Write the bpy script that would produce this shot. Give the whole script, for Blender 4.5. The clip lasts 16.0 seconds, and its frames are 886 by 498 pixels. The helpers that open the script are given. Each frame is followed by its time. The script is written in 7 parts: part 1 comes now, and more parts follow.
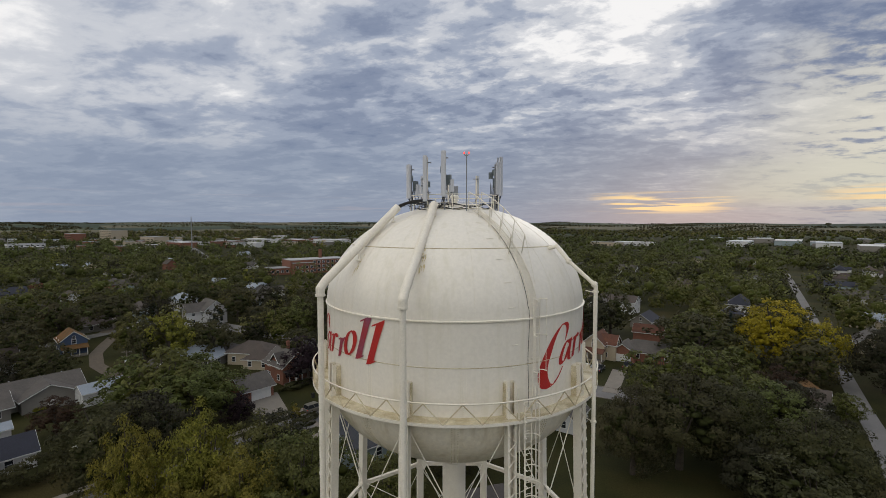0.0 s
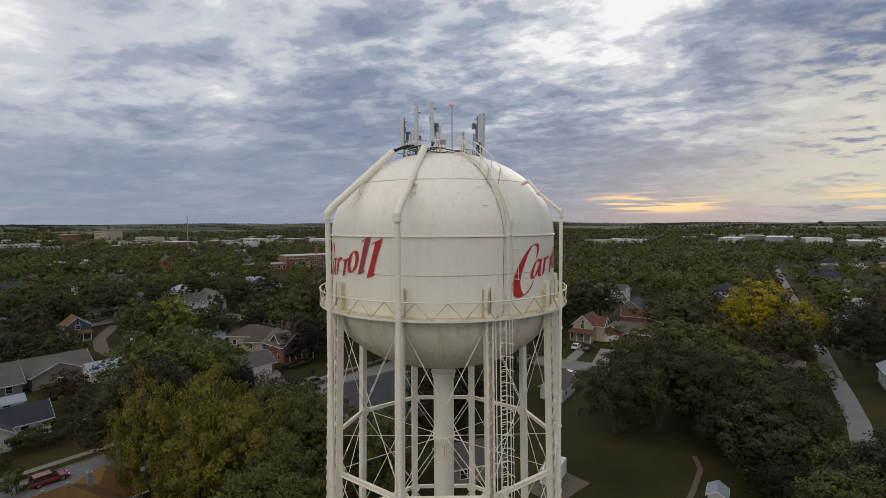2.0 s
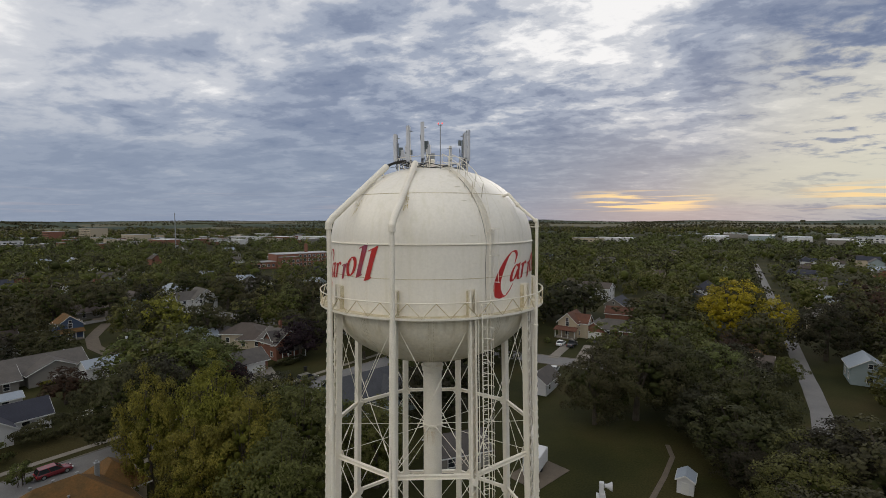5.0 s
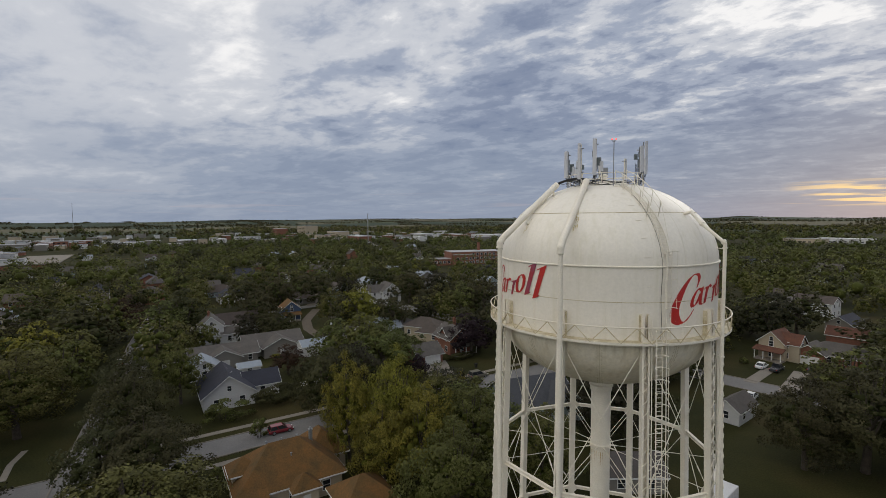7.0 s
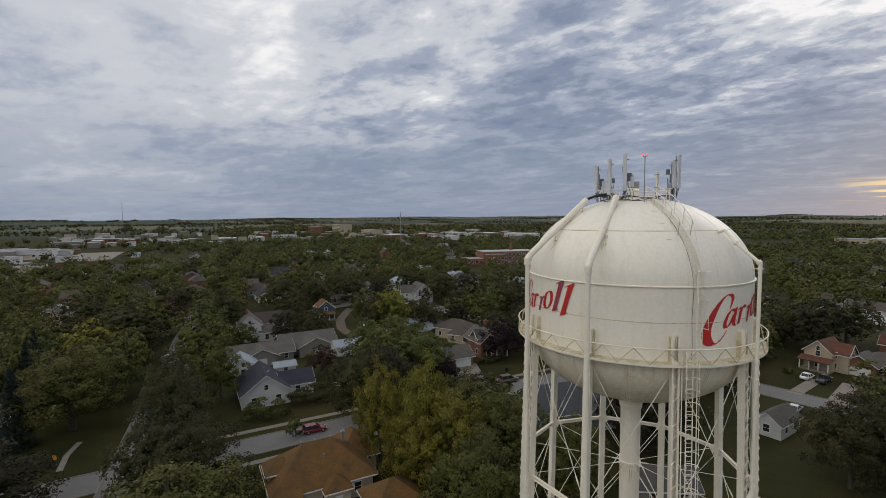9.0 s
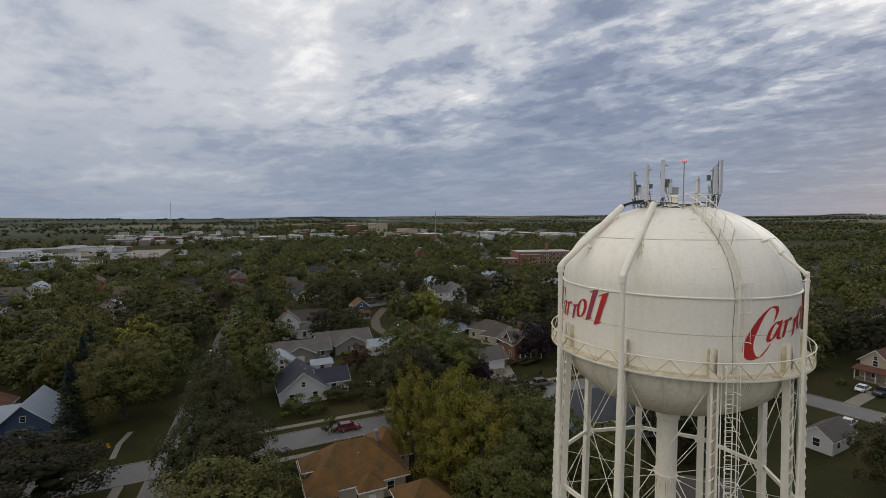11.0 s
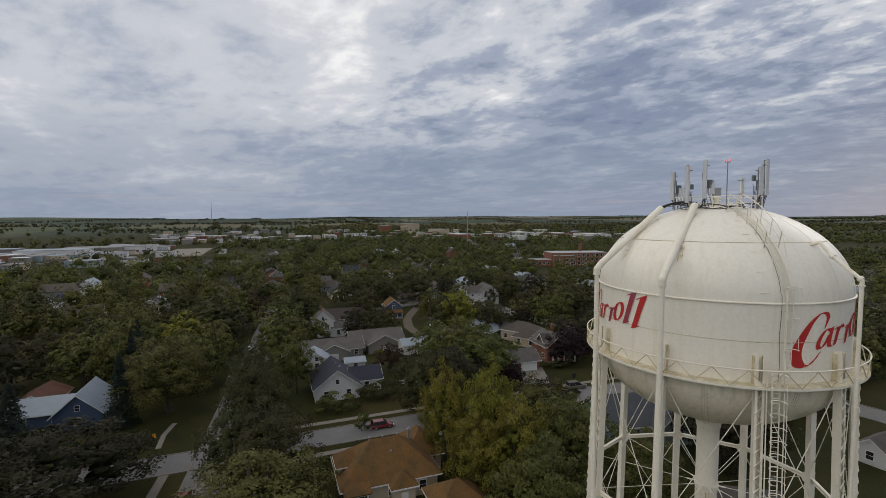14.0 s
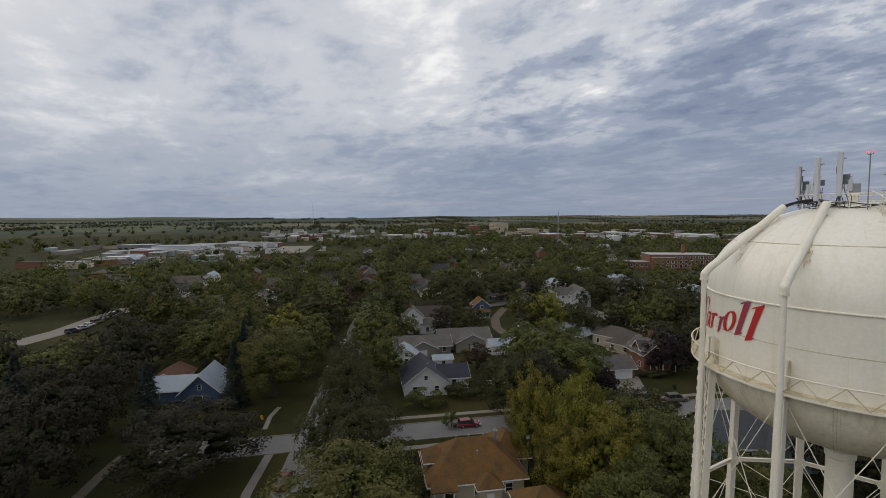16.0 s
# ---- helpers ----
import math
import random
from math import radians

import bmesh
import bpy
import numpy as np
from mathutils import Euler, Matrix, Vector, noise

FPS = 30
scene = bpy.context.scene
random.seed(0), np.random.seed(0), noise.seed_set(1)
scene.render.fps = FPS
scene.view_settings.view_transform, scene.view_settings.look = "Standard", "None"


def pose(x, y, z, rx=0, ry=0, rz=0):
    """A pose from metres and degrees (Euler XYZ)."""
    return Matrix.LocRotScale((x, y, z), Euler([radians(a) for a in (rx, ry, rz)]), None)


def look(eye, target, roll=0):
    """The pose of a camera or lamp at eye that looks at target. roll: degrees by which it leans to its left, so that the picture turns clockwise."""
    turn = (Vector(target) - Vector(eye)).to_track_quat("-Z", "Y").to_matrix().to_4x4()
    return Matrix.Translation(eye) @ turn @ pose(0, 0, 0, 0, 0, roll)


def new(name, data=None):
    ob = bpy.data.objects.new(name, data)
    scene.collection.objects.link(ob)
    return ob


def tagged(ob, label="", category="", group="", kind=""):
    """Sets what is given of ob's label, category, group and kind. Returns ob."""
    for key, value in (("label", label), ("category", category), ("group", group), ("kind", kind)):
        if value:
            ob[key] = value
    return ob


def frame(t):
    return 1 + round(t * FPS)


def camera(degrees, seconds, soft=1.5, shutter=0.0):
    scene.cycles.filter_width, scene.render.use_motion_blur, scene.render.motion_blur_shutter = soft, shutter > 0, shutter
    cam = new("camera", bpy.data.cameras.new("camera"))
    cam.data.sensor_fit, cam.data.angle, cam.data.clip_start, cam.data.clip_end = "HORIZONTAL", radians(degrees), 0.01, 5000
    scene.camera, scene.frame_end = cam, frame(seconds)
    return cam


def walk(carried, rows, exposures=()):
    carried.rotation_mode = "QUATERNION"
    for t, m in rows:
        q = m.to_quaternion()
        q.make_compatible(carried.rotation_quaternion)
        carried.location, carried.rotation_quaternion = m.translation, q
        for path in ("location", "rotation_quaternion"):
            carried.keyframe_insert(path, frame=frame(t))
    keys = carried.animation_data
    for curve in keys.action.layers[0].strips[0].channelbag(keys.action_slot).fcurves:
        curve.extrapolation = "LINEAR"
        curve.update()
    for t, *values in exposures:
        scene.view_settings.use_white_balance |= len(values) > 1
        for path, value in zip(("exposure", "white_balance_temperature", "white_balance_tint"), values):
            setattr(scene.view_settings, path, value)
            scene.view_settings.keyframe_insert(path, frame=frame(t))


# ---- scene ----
cam = camera(86.2, 16.0, 0.25)
PATH = [
    (0, (-1.157, 0.090, 39.508), (-1.500, 2.057, 39.396), 0.01),
    (0.5, (-0.777, -0.904, 38.622), (-1.118, 1.063, 38.504), -0.31),
    (1, (-0.482, -2.075, 37.580), (-0.820, -0.107, 37.463), -0.41),
    (1.5, (-0.141, -3.387, 36.402), (-0.475, -1.419, 36.291), -0.37),
    (2, (0.130, -4.712, 35.235), (-0.195, -2.741, 35.127), -0.30),
    (2.5, (0.357, -5.859, 34.214), (0.041, -3.887, 34.109), -0.45),
    (3, (0.506, -6.655, 33.898), (0.197, -4.682, 33.794), -0.53),
    (5.3, (0.799, -8.542, 36.377), (0.520, -6.565, 36.258), -0.13),
    (5.5, (0.829, -8.632, 36.537), (0.527, -6.659, 36.418), -0.13),
    (6, (0.854, -8.905, 36.890), (0.285, -6.991, 36.771), -0.30),
    (6.5, (0.996, -9.248, 37.246), (0.189, -7.422, 37.123), -0.36),
    (7, (1.232, -9.521, 37.713), (0.279, -7.767, 37.587), -0.37),
    (7.5, (1.386, -9.611, 38.222), (0.374, -7.892, 38.092), -0.37),
    (8, (1.526, -9.679, 38.622), (0.489, -7.974, 38.490), -0.37),
    (8.5, (1.703, -9.709, 38.897), (0.652, -8.013, 38.764), -0.37),
    (9, (1.754, -9.707, 39.135), (0.683, -8.023, 39.001), -0.34),
    (11.5, (2.067, -9.744, 39.824), (0.842, -8.169, 39.687), -0.27),
    (12, (2.105, -9.779, 39.868), (0.850, -8.228, 39.732), -0.29),
    (12.5, (2.072, -9.832, 39.878), (0.798, -8.296, 39.741), -0.23),
    (13, (2.031, -9.907, 39.912), (0.744, -8.383, 39.775), -0.17),
    (13.5, (2.016, -9.943, 39.873), (0.722, -8.424, 39.736), -0.18),
    (14, (1.926, -10.009, 39.834), (0.631, -8.492, 39.698), -0.19),
    (14.5, (1.873, -10.009, 39.816), (0.573, -8.496, 39.680), -0.08),
    (15, (1.767, -9.877, 39.782), (0.400, -8.423, 39.646), 0.05),
    (15.5, (1.703, -9.827, 39.822), (0.193, -8.524, 39.685), -0.01),
    (16, (1.695, -9.844, 39.907), (0.141, -8.594, 39.770), -0.25),
]
walk(cam, [(t, look(eye, target, roll)) for t, eye, target, roll in PATH])

# ---- sky, sun, exposure ----
world = bpy.data.worlds.new("sky")
scene.world = world
world.use_nodes = True
SUN_AZ, SUN_EL = radians(18), radians(24)      # azimuth from +y towards +x
scene.view_settings.exposure = 0.0


def build_sky():
    nt = world.node_tree
    nt.nodes.clear()
    n, ln = nt.nodes.new, nt.links.new

    def math_node(op, a, b=None, c=None, clamp=False):
        m = n("ShaderNodeMath")
        m.operation, m.use_clamp = op, clamp
        for i, v in enumerate((a, b, c)):
            if v is None:
                continue
            if isinstance(v, (int, float)):
                m.inputs[i].default_value = v
            else:
                ln(v, m.inputs[i])
        return m.outputs[0]

    def ramp(fac, stops):
        r = n("ShaderNodeValToRGB")
        r.color_ramp.interpolation = "EASE"
        while len(r.color_ramp.elements) < len(stops):
            r.color_ramp.elements.new(0.5)
        for e, (pos, col) in zip(r.color_ramp.elements, stops):
            e.position, e.color = pos, (*col, 1)
        ln(fac, r.inputs[0])
        return r.outputs[0]

    def mix(fac, a, b, kind="MIX"):
        m = n("ShaderNodeMix")
        m.data_type, m.blend_type = "RGBA", kind
        for sock, v in ((m.inputs[0], fac), (m.inputs[6], a), (m.inputs[7], b)):
            if isinstance(v, (int, float)):
                sock.default_value = v
            elif isinstance(v, tuple):
                sock.default_value = (*v, 1)
            else:
                ln(v, sock)
        return m.outputs[2]

    coord = n("ShaderNodeTexCoord").outputs["Generated"]
    sep = n("ShaderNodeSeparateXYZ")
    ln(coord, sep.inputs[0])
    x, y, z = sep.outputs
    zc = math_node("MAXIMUM", z, 0.0)
    # a flat cloud deck seen in perspective
    inv = math_node("DIVIDE", 1.0, math_node("ADD", zc, 0.16))
    deck = n("ShaderNodeCombineXYZ")
    ln(math_node("MULTIPLY", x, inv), deck.inputs[0])
    ln(math_node("MULTIPLY", y, inv), deck.inputs[1])

    def cloud(scale, detail, rough, distort, shift, stretch=(1, 1, 1), turn=0.0):
        mp = n("ShaderNodeMapping")
        mp.inputs[1].default_value, mp.inputs[3].default_value = shift, stretch
        mp.inputs[2].default_value = (0, 0, turn)
        ln(deck.outputs[0], mp.inputs[0])
        t = n("ShaderNodeTexNoise")
        t.inputs["Scale"].default_value, t.inputs["Detail"].default_value = scale, detail
        t.inputs["Roughness"].default_value, t.inputs["Distortion"].default_value = rough, distort
        ln(mp.outputs[0], t.inputs["Vector"])
        return t.outputs[0]

    def facing(az, el, inner, outer):
        """1 within inner degrees of a direction, 0 beyond outer."""
        az, el = radians(az), radians(el)
        d = n("ShaderNodeVectorMath")
        d.operation = "DOT_PRODUCT"
        nrm = n("ShaderNodeVectorMath")
        nrm.operation = "NORMALIZE"
        ln(coord, nrm.inputs[0])
        ln(nrm.outputs[0], d.inputs[0])
        d.inputs[1].default_value = (math.sin(az) * math.cos(el), math.cos(az) * math.cos(el), math.sin(el))
        r = n("ShaderNodeMapRange")
        r.interpolation_type = "SMOOTHSTEP"
        r.inputs[1].default_value, r.inputs[2].default_value = math.cos(radians(outer)), math.cos(radians(inner))
        ln(d.outputs["Value"], r.inputs[0])
        return r.outputs[0]

    def times(p, q):
        return math_node("MULTIPLY", p, q)

    big = cloud(0.70, 3, 0.5, 0.5, (3.1, 0.7, 0), (1, 1.4, 1), 0.55)
    mid = cloud(2.1, 6, 0.56, 0.4, (0.4, 2.3, 0), (1, 1.35, 1), 0.5)
    fine = cloud(7.0, 7, 0.60, 0.2, (5.4, 1.3, 0), (1, 1.25, 1), 0.4)
    open_left = facing(-82, 25, 12, 44)          # thin, bright and smoother part of the deck
    calm = math_node("SUBTRACT", 1.0, times(open_left, 0.55))

    def calmed(v):
        return math_node("ADD", times(math_node("SUBTRACT", v, 0.5), calm), 0.5)

    ripple = facing(20, 20, 14, 50)             # lumpier cloud towards the sunset
    fine = math_node("ADD", times(math_node("SUBTRACT", fine, 0.5), math_node("ADD", 1.0, times(ripple, 1.1))), 0.5)
    lumps = math_node("SUBTRACT", math_node("ADD", times(big, 0.44), math_node("ADD", times(calmed(mid), 0.54), times(calmed(fine), 0.28))), 0.03)
    breaks = facing(8, 30, 2, 24)               # broken clouds
    lumps = math_node("ADD", lumps, math_node("ADD", times(open_left, 0.15), math_node("ADD", times(breaks, 0.11), math_node("ADD", times(facing(15, 27, 1, 9), 0.13), math_node("ADD", times(facing(-6, 27, 6, 26), 0.07), math_node("ADD", times(facing(-42, 25, 3, 22), 0.10), math_node("ADD", times(facing(-20, 24, 3, 15), 0.06), times(facing(-31, 22, 3, 16), 0.05))))))))
    lumps = math_node("SUBTRACT", lumps, math_node("ADD", times(facing(-8, 9, 4, 26), 0.05), math_node("ADD", times(facing(28, 21, 4, 15), 0.07), times(facing(-38, 12, 4, 16), 0.02))))
    cloud_col = ramp(lumps, [(0.40, (0.150, 0.195, 0.310)), (0.54, (0.235, 0.280, 0.390)),
                             (0.635, (0.352, 0.398, 0.500)), (0.74, (0.59, 0.612, 0.665)), (0.86, (0.93, 0.92, 0.92))])
    nishita = n("ShaderNodeTexSky")
    nishita.sky_type, nishita.sun_disc = "NISHITA", False
    nishita.sun_elevation, nishita.sun_rotation = radians(6), SUN_AZ
    clear = mix(1.0, nishita.outputs[0], (0.10, 0.10, 0.10), "MULTIPLY")
    # low haze band above the horizon
    low = ramp(zc, [(0.0, (1, 1, 1)), (0.09, (0.72, 0.72, 0.72)), (0.24, (0, 0, 0))])
    haze = mix(facing(30, 2, 5, 45), (0.265, 0.318, 0.42), (0.255, 0.297, 0.385))
    sky = mix(times(low, 0.85), cloud_col, haze)
    # sunset through the gap under the deck, cut by thin streaks
    az = math_node("ARCTAN2", x, y)
    band = n("ShaderNodeCombineXYZ")
    ln(times(az, 3.2), band.inputs[0])
    ln(times(z, 80.0), band.inputs[1])
    st = n("ShaderNodeTexNoise")
    st.inputs["Scale"].default_value, st.inputs["Detail"].default_value, st.inputs["Distortion"].default_value = 1.5, 5, 0.5
    ln(band.outputs[0], st.inputs["Vector"])
    streak = st.outputs[0]
    pale = times(facing(44, 9, 6, 25), ramp(zc, [(0.0, (0.3, 0.3, 0.3)), (0.07, (1, 1, 1)), (0.26, (0.7, 0.7, 0.7)), (0.36, (0, 0, 0))]))
    sky = mix(times(pale, ramp(lumps, [(0.47, (0.0, 0.0, 0.0)), (0.60, (0.9, 0.9, 0.9))])), sky, (0.76, 0.72, 0.60))
    teal = times(facing(29, 3.5, 3, 13), ramp(zc, [(0.02, (0, 0, 0)), (0.045, (0.6, 0.6, 0.6)), (0.085, (0.45, 0.45, 0.45)), (0.13, (0, 0, 0))]))
    sky = mix(teal, sky, (0.52, 0.54, 0.47))
    fire = times(math_node("ADD", facing(14.5, 2.2, 2.5, 8), facing(40, 2.4, 5, 13), clamp=True), ramp(zc, [(0.014, (0, 0, 0)), (0.026, (1, 1, 1)), (0.046, (1, 1, 1)), (0.066, (0, 0, 0))]))
    sky = mix(times(fire, ramp(streak, [(0.47, (0, 0, 0)), (0.57, (1, 1, 1))])), sky, (0.95, 0.68, 0.34))
    blush = times(ramp(zc, [(0.0, (0, 0, 0)), (0.03, (1, 1, 1)), (0.075, (0, 0, 0))]), ramp(streak, [(0.55, (0, 0, 0)), (0.66, (0.28, 0.28, 0.28))]))
    sky = mix(blush, sky, (0.47, 0.42, 0.45))
    sky = mix(0.03, sky, clear)
    # added boost: sky overhead and to the south brightened to light the tower's front
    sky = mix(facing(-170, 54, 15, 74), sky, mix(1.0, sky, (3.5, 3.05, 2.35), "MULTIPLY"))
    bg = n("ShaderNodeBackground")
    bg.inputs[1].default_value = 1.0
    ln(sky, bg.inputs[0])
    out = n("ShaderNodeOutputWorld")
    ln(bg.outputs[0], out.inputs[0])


build_sky()
sun_data = bpy.data.lights.new("sun", "SUN")
sun_data.energy, sun_data.angle, sun_data.color = 0.5, radians(25), (1.0, 0.93, 0.84)
sun = new("sun", sun_data)
_to_sun = Vector((math.sin(SUN_AZ) * math.cos(SUN_EL), math.cos(SUN_AZ) * math.cos(SUN_EL), math.sin(SUN_EL)))
sun.matrix_world = look(_to_sun * 100, (0, 0, 0))

# ---- materials ----
def material(name, base, rough=0.7, second=None, scale=2.0, fine=30.0, amount=0.5, metal=0.0, bump=0.1, bump_scale=None,
             jitter=0.0, leaf=0.0, stretch=(1, 1, 1), streaks=None, spec=0.4):
    """Principled surface with variation at two scales, fine relief, a jitter per object and, for leaves, per leaf."""
    m = bpy.data.materials.new(name)
    m.use_nodes = True
    nt = m.node_tree
    n, ln = nt.nodes.new, nt.links.new
    b = nt.nodes["Principled BSDF"]
    b.inputs["Roughness"].default_value, b.inputs["Metallic"].default_value = rough, metal
    b.inputs["Specular IOR Level"].default_value = spec
    co = n("ShaderNodeTexCoord").outputs["Object"]
    mp = n("ShaderNodeMapping")
    mp.inputs[3].default_value = stretch
    ln(co, mp.inputs[0])

    def tex(s, detail=4, r=0.6):
        t = n("ShaderNodeTexNoise")
        t.inputs["Scale"].default_value, t.inputs["Detail"].default_value, t.inputs["Roughness"].default_value = s, detail, r
        ln(mp.outputs[0], t.inputs["Vector"])
        return t.outputs[0]

    def mixed(fac, a, c, kind="MIX"):
        x = n("ShaderNodeMix")
        x.data_type, x.blend_type = "RGBA", kind
        for sock, v in ((x.inputs[0], fac), (x.inputs[6], a), (x.inputs[7], c)):
            if isinstance(v, (int, float)):
                sock.default_value = v
            elif isinstance(v, tuple):
                sock.default_value = (*v, 1)
            else:
                ln(v, sock)
        return x.outputs[2]

    def span(v, lo, hi, a=0.0, c=1.0):
        r = n("ShaderNodeMapRange")
        r.inputs[1].default_value, r.inputs[2].default_value, r.inputs[3].default_value, r.inputs[4].default_value = lo, hi, a, c
        ln(v, r.inputs[0])
        return r.outputs[0]

    second = second or tuple(v * 0.6 for v in base)
    col = mixed(span(tex(scale), 0.35, 0.68, 0, amount * 1.6), base, second)
    grain = tex(fine, 3)
    col = mixed(1.0, col, mixed(span(grain, 0.3, 0.7), (1 - amount * 0.35,) * 3, (1 + amount * 0.25,) * 3), "MULTIPLY")
    if streaks:
        smp = n("ShaderNodeMapping")
        smp.inputs[3].default_value = (1.6, 1.6, 0.09)
        ln(co, smp.inputs[0])
        st = n("ShaderNodeTexNoise")
        st.inputs["Scale"].default_value, st.inputs["Detail"].default_value = 1.4, 5
        ln(smp.outputs[0], st.inputs["Vector"])
        col = mixed(span(st.outputs[0], 0.52, 0.74, 0, streaks[1]), col, streaks[0])
    hsv = None
    if jitter or leaf:
        hsv = n("ShaderNodeHueSaturation")
        if jitter:
            info = n("ShaderNodeObjectInfo")
            h = span(info.outputs["Random"], 0, 1, 0.5 - jitter * 0.12, 0.5 + jitter * 0.06)
            ln(h, hsv.inputs["Hue"])
        isl = n("ShaderNodeNewGeometry").outputs["Random Per Island"] if leaf else n("ShaderNodeObjectInfo").outputs["Random"]
        w = max(leaf, jitter)
        ln(span(isl, 0, 1, 1 - w, 1 + w), hsv.inputs["Value"])
        ln(col, hsv.inputs["Color"])
        col = hsv.outputs[0]
    ln(col, b.inputs["Base Color"])
    if bump:
        bp = n("ShaderNodeBump")
        bp.inputs["Strength"].default_value, bp.inputs["Distance"].default_value = bump, 0.5 if leaf else 0.05
        ln(tex(bump_scale, 7, 0.72) if bump_scale else grain, bp.inputs["Height"])
        ln(bp.outputs[0], b.inputs["Normal"])
    if leaf:
        tr = n("ShaderNodeBsdfTranslucent")
        ln(col, tr.inputs[0])
        mx = n("ShaderNodeMixShader")
        mx.inputs[0].default_value = 0.28
        ln(b.outputs[0], mx.inputs[1])
        ln(tr.outputs[0], mx.inputs[2])
        ln(mx.outputs[0], nt.nodes["Material Output"].inputs[0])
    return m


M = {}
M["tank"] = material("tank_paint", (0.80, 0.755, 0.665), 0.42, (0.735, 0.69, 0.59), 0.35, 5, 0.14, bump=0.015, streaks=((0.58, 0.54, 0.38), 0.30))
M["tank_dirty"] = material("weathered_paint", (0.68, 0.61, 0.44), 0.6, (0.40, 0.33, 0.19), 1.3, 14, 0.6, bump=0.08)
M["steel_white"] = material("painted_steel", (0.81, 0.76, 0.655), 0.5, (0.66, 0.60, 0.46), 0.9, 12, 0.25, bump=0.03)
M["rust"] = material("rust_streaks", (0.42, 0.24, 0.09), 0.9, (0.62, 0.50, 0.30), 3, 20, 0.7)
M["red"] = material("red_lettering", (0.50, 0.026, 0.016), 0.5, (0.34, 0.035, 0.045), 1.1, 14, 0.3)
M["red_dark"] = material("faded_red_lettering", (0.36, 0.035, 0.045), 0.5, (0.26, 0.085, 0.14), 1.0, 14, 0.55)
M["radio"] = material("radio_casing", (0.13, 0.155, 0.16), 0.55, (0.08, 0.095, 0.10), 3, 30, 0.3)
M["drip"] = material("yellow_rust_drips", (0.66, 0.57, 0.34), 0.8, (0.52, 0.41, 0.19), 3, 14, 0.6)
M["galv"] = material("galvanised_steel", (0.30, 0.31, 0.32), 0.45, (0.20, 0.21, 0.22), 4, 40, 0.4, metal=0.4)
M["radome"] = material("antenna_radome", (0.56, 0.57, 0.60), 0.5, (0.50, 0.51, 0.54), 3, 30, 0.2)
M["black"] = material("black_cable", (0.015, 0.015, 0.017), 0.5, (0.03, 0.03, 0.03), 5, 40, 0.3)
M["asphalt"] = material("street_concrete", (0.17, 0.165, 0.16), 0.9, (0.125, 0.12, 0.118), 0.25, 6, 0.45, bump=0.1)
M["concrete"] = material("pale_concrete", (0.215, 0.19, 0.158), 0.9, (0.16, 0.143, 0.12), 0.5, 8, 0.4, bump=0.1)
M["gravel"] = material("gravel_track", (0.125, 0.10, 0.073), 0.95, (0.09, 0.073, 0.055), 0.8, 10, 0.5, bump=0.3)
M["bark"] = material("bark", (0.085, 0.07, 0.055), 0.95, (0.05, 0.042, 0.034), 3, 14, 0.6, bump=0.5)
M["shingle_grey"] = material("grey_shingles", (0.092, 0.082, 0.074), 0.9, (0.064, 0.058, 0.053), 0.6, 5, 0.5, bump=0.3, jitter=0.15)
M["shingle_dark"] = material("dark_shingles", (0.030, 0.032, 0.046), 0.9, (0.022, 0.024, 0.034), 0.6, 5, 0.5, bump=0.3)
M["shingle_brown"] = material("brown_shingles", (0.080, 0.064, 0.054), 0.9, (0.055, 0.045, 0.038), 0.6, 5, 0.5, bump=0.3, jitter=0.15)
M["shingle_orange"] = material("rust_brown_shingles", (0.150, 0.072, 0.019), 0.9, (0.078, 0.050, 0.017), 0.5, 5, 0.6, bump=0.3)
M["shingle_red"] = material("red_shingles", (0.125, 0.050, 0.030), 0.9, (0.075, 0.036, 0.024), 0.5, 5, 0.6, bump=0.3)
M["shingle_slate"] = material("slate_grey_shingles", (0.062, 0.064, 0.072), 0.9, (0.044, 0.046, 0.052), 0.6, 5, 0.5, bump=0.3)
M["tank_bowl"] = material("stained_bowl_paint", (0.83, 0.775, 0.65), 0.45, (0.66, 0.57, 0.38), 0.9, 4, 0.26, bump=0.02, streaks=((0.50, 0.41, 0.24), 0.45))
M["metal_roof"] = material("pale_metal_roof", (0.245, 0.28, 0.32), 0.5, (0.20, 0.23, 0.265), 0.7, 8, 0.3, bump=0.05)
M["siding_white"] = material("white_siding", (0.54, 0.54, 0.545), 0.7, (0.43, 0.43, 0.43), 0.6, 8, 0.25, bump=0.15, stretch=(1, 1, 6))
M["siding_grey"] = material("grey_siding", (0.20, 0.187, 0.165), 0.75, (0.16, 0.15, 0.135), 0.6, 8, 0.25, bump=0.15, stretch=(1, 1, 6))
M["siding_cream"] = material("cream_siding", (0.40, 0.34, 0.25), 0.75, (0.33, 0.28, 0.20), 0.6, 8, 0.25, bump=0.15, stretch=(1, 1, 6))
M["siding_blue"] = material("blue_siding", (0.055, 0.085, 0.15), 0.7, (0.045, 0.07, 0.12), 0.6, 8, 0.25, bump=0.15, stretch=(1, 1, 6))
M["siding_teal"] = material("pale_teal_siding", (0.24, 0.29, 0.30), 0.7, (0.19, 0.235, 0.24), 0.6, 8, 0.25, bump=0.15, stretch=(1, 1, 6))
M["brick"] = material("red_brick", (0.22, 0.095, 0.06), 0.9, (0.15, 0.07, 0.05), 1.2, 9, 0.5, bump=0.3)
M["trim"] = material("white_trim", (0.66, 0.66, 0.65), 0.6, (0.55, 0.55, 0.53), 1, 10, 0.2)
M["glass"] = material("window_glass", (0.02, 0.023, 0.028), 0.08, (0.03, 0.035, 0.04), 1, 4, 0.2, bump=0, spec=0.6)
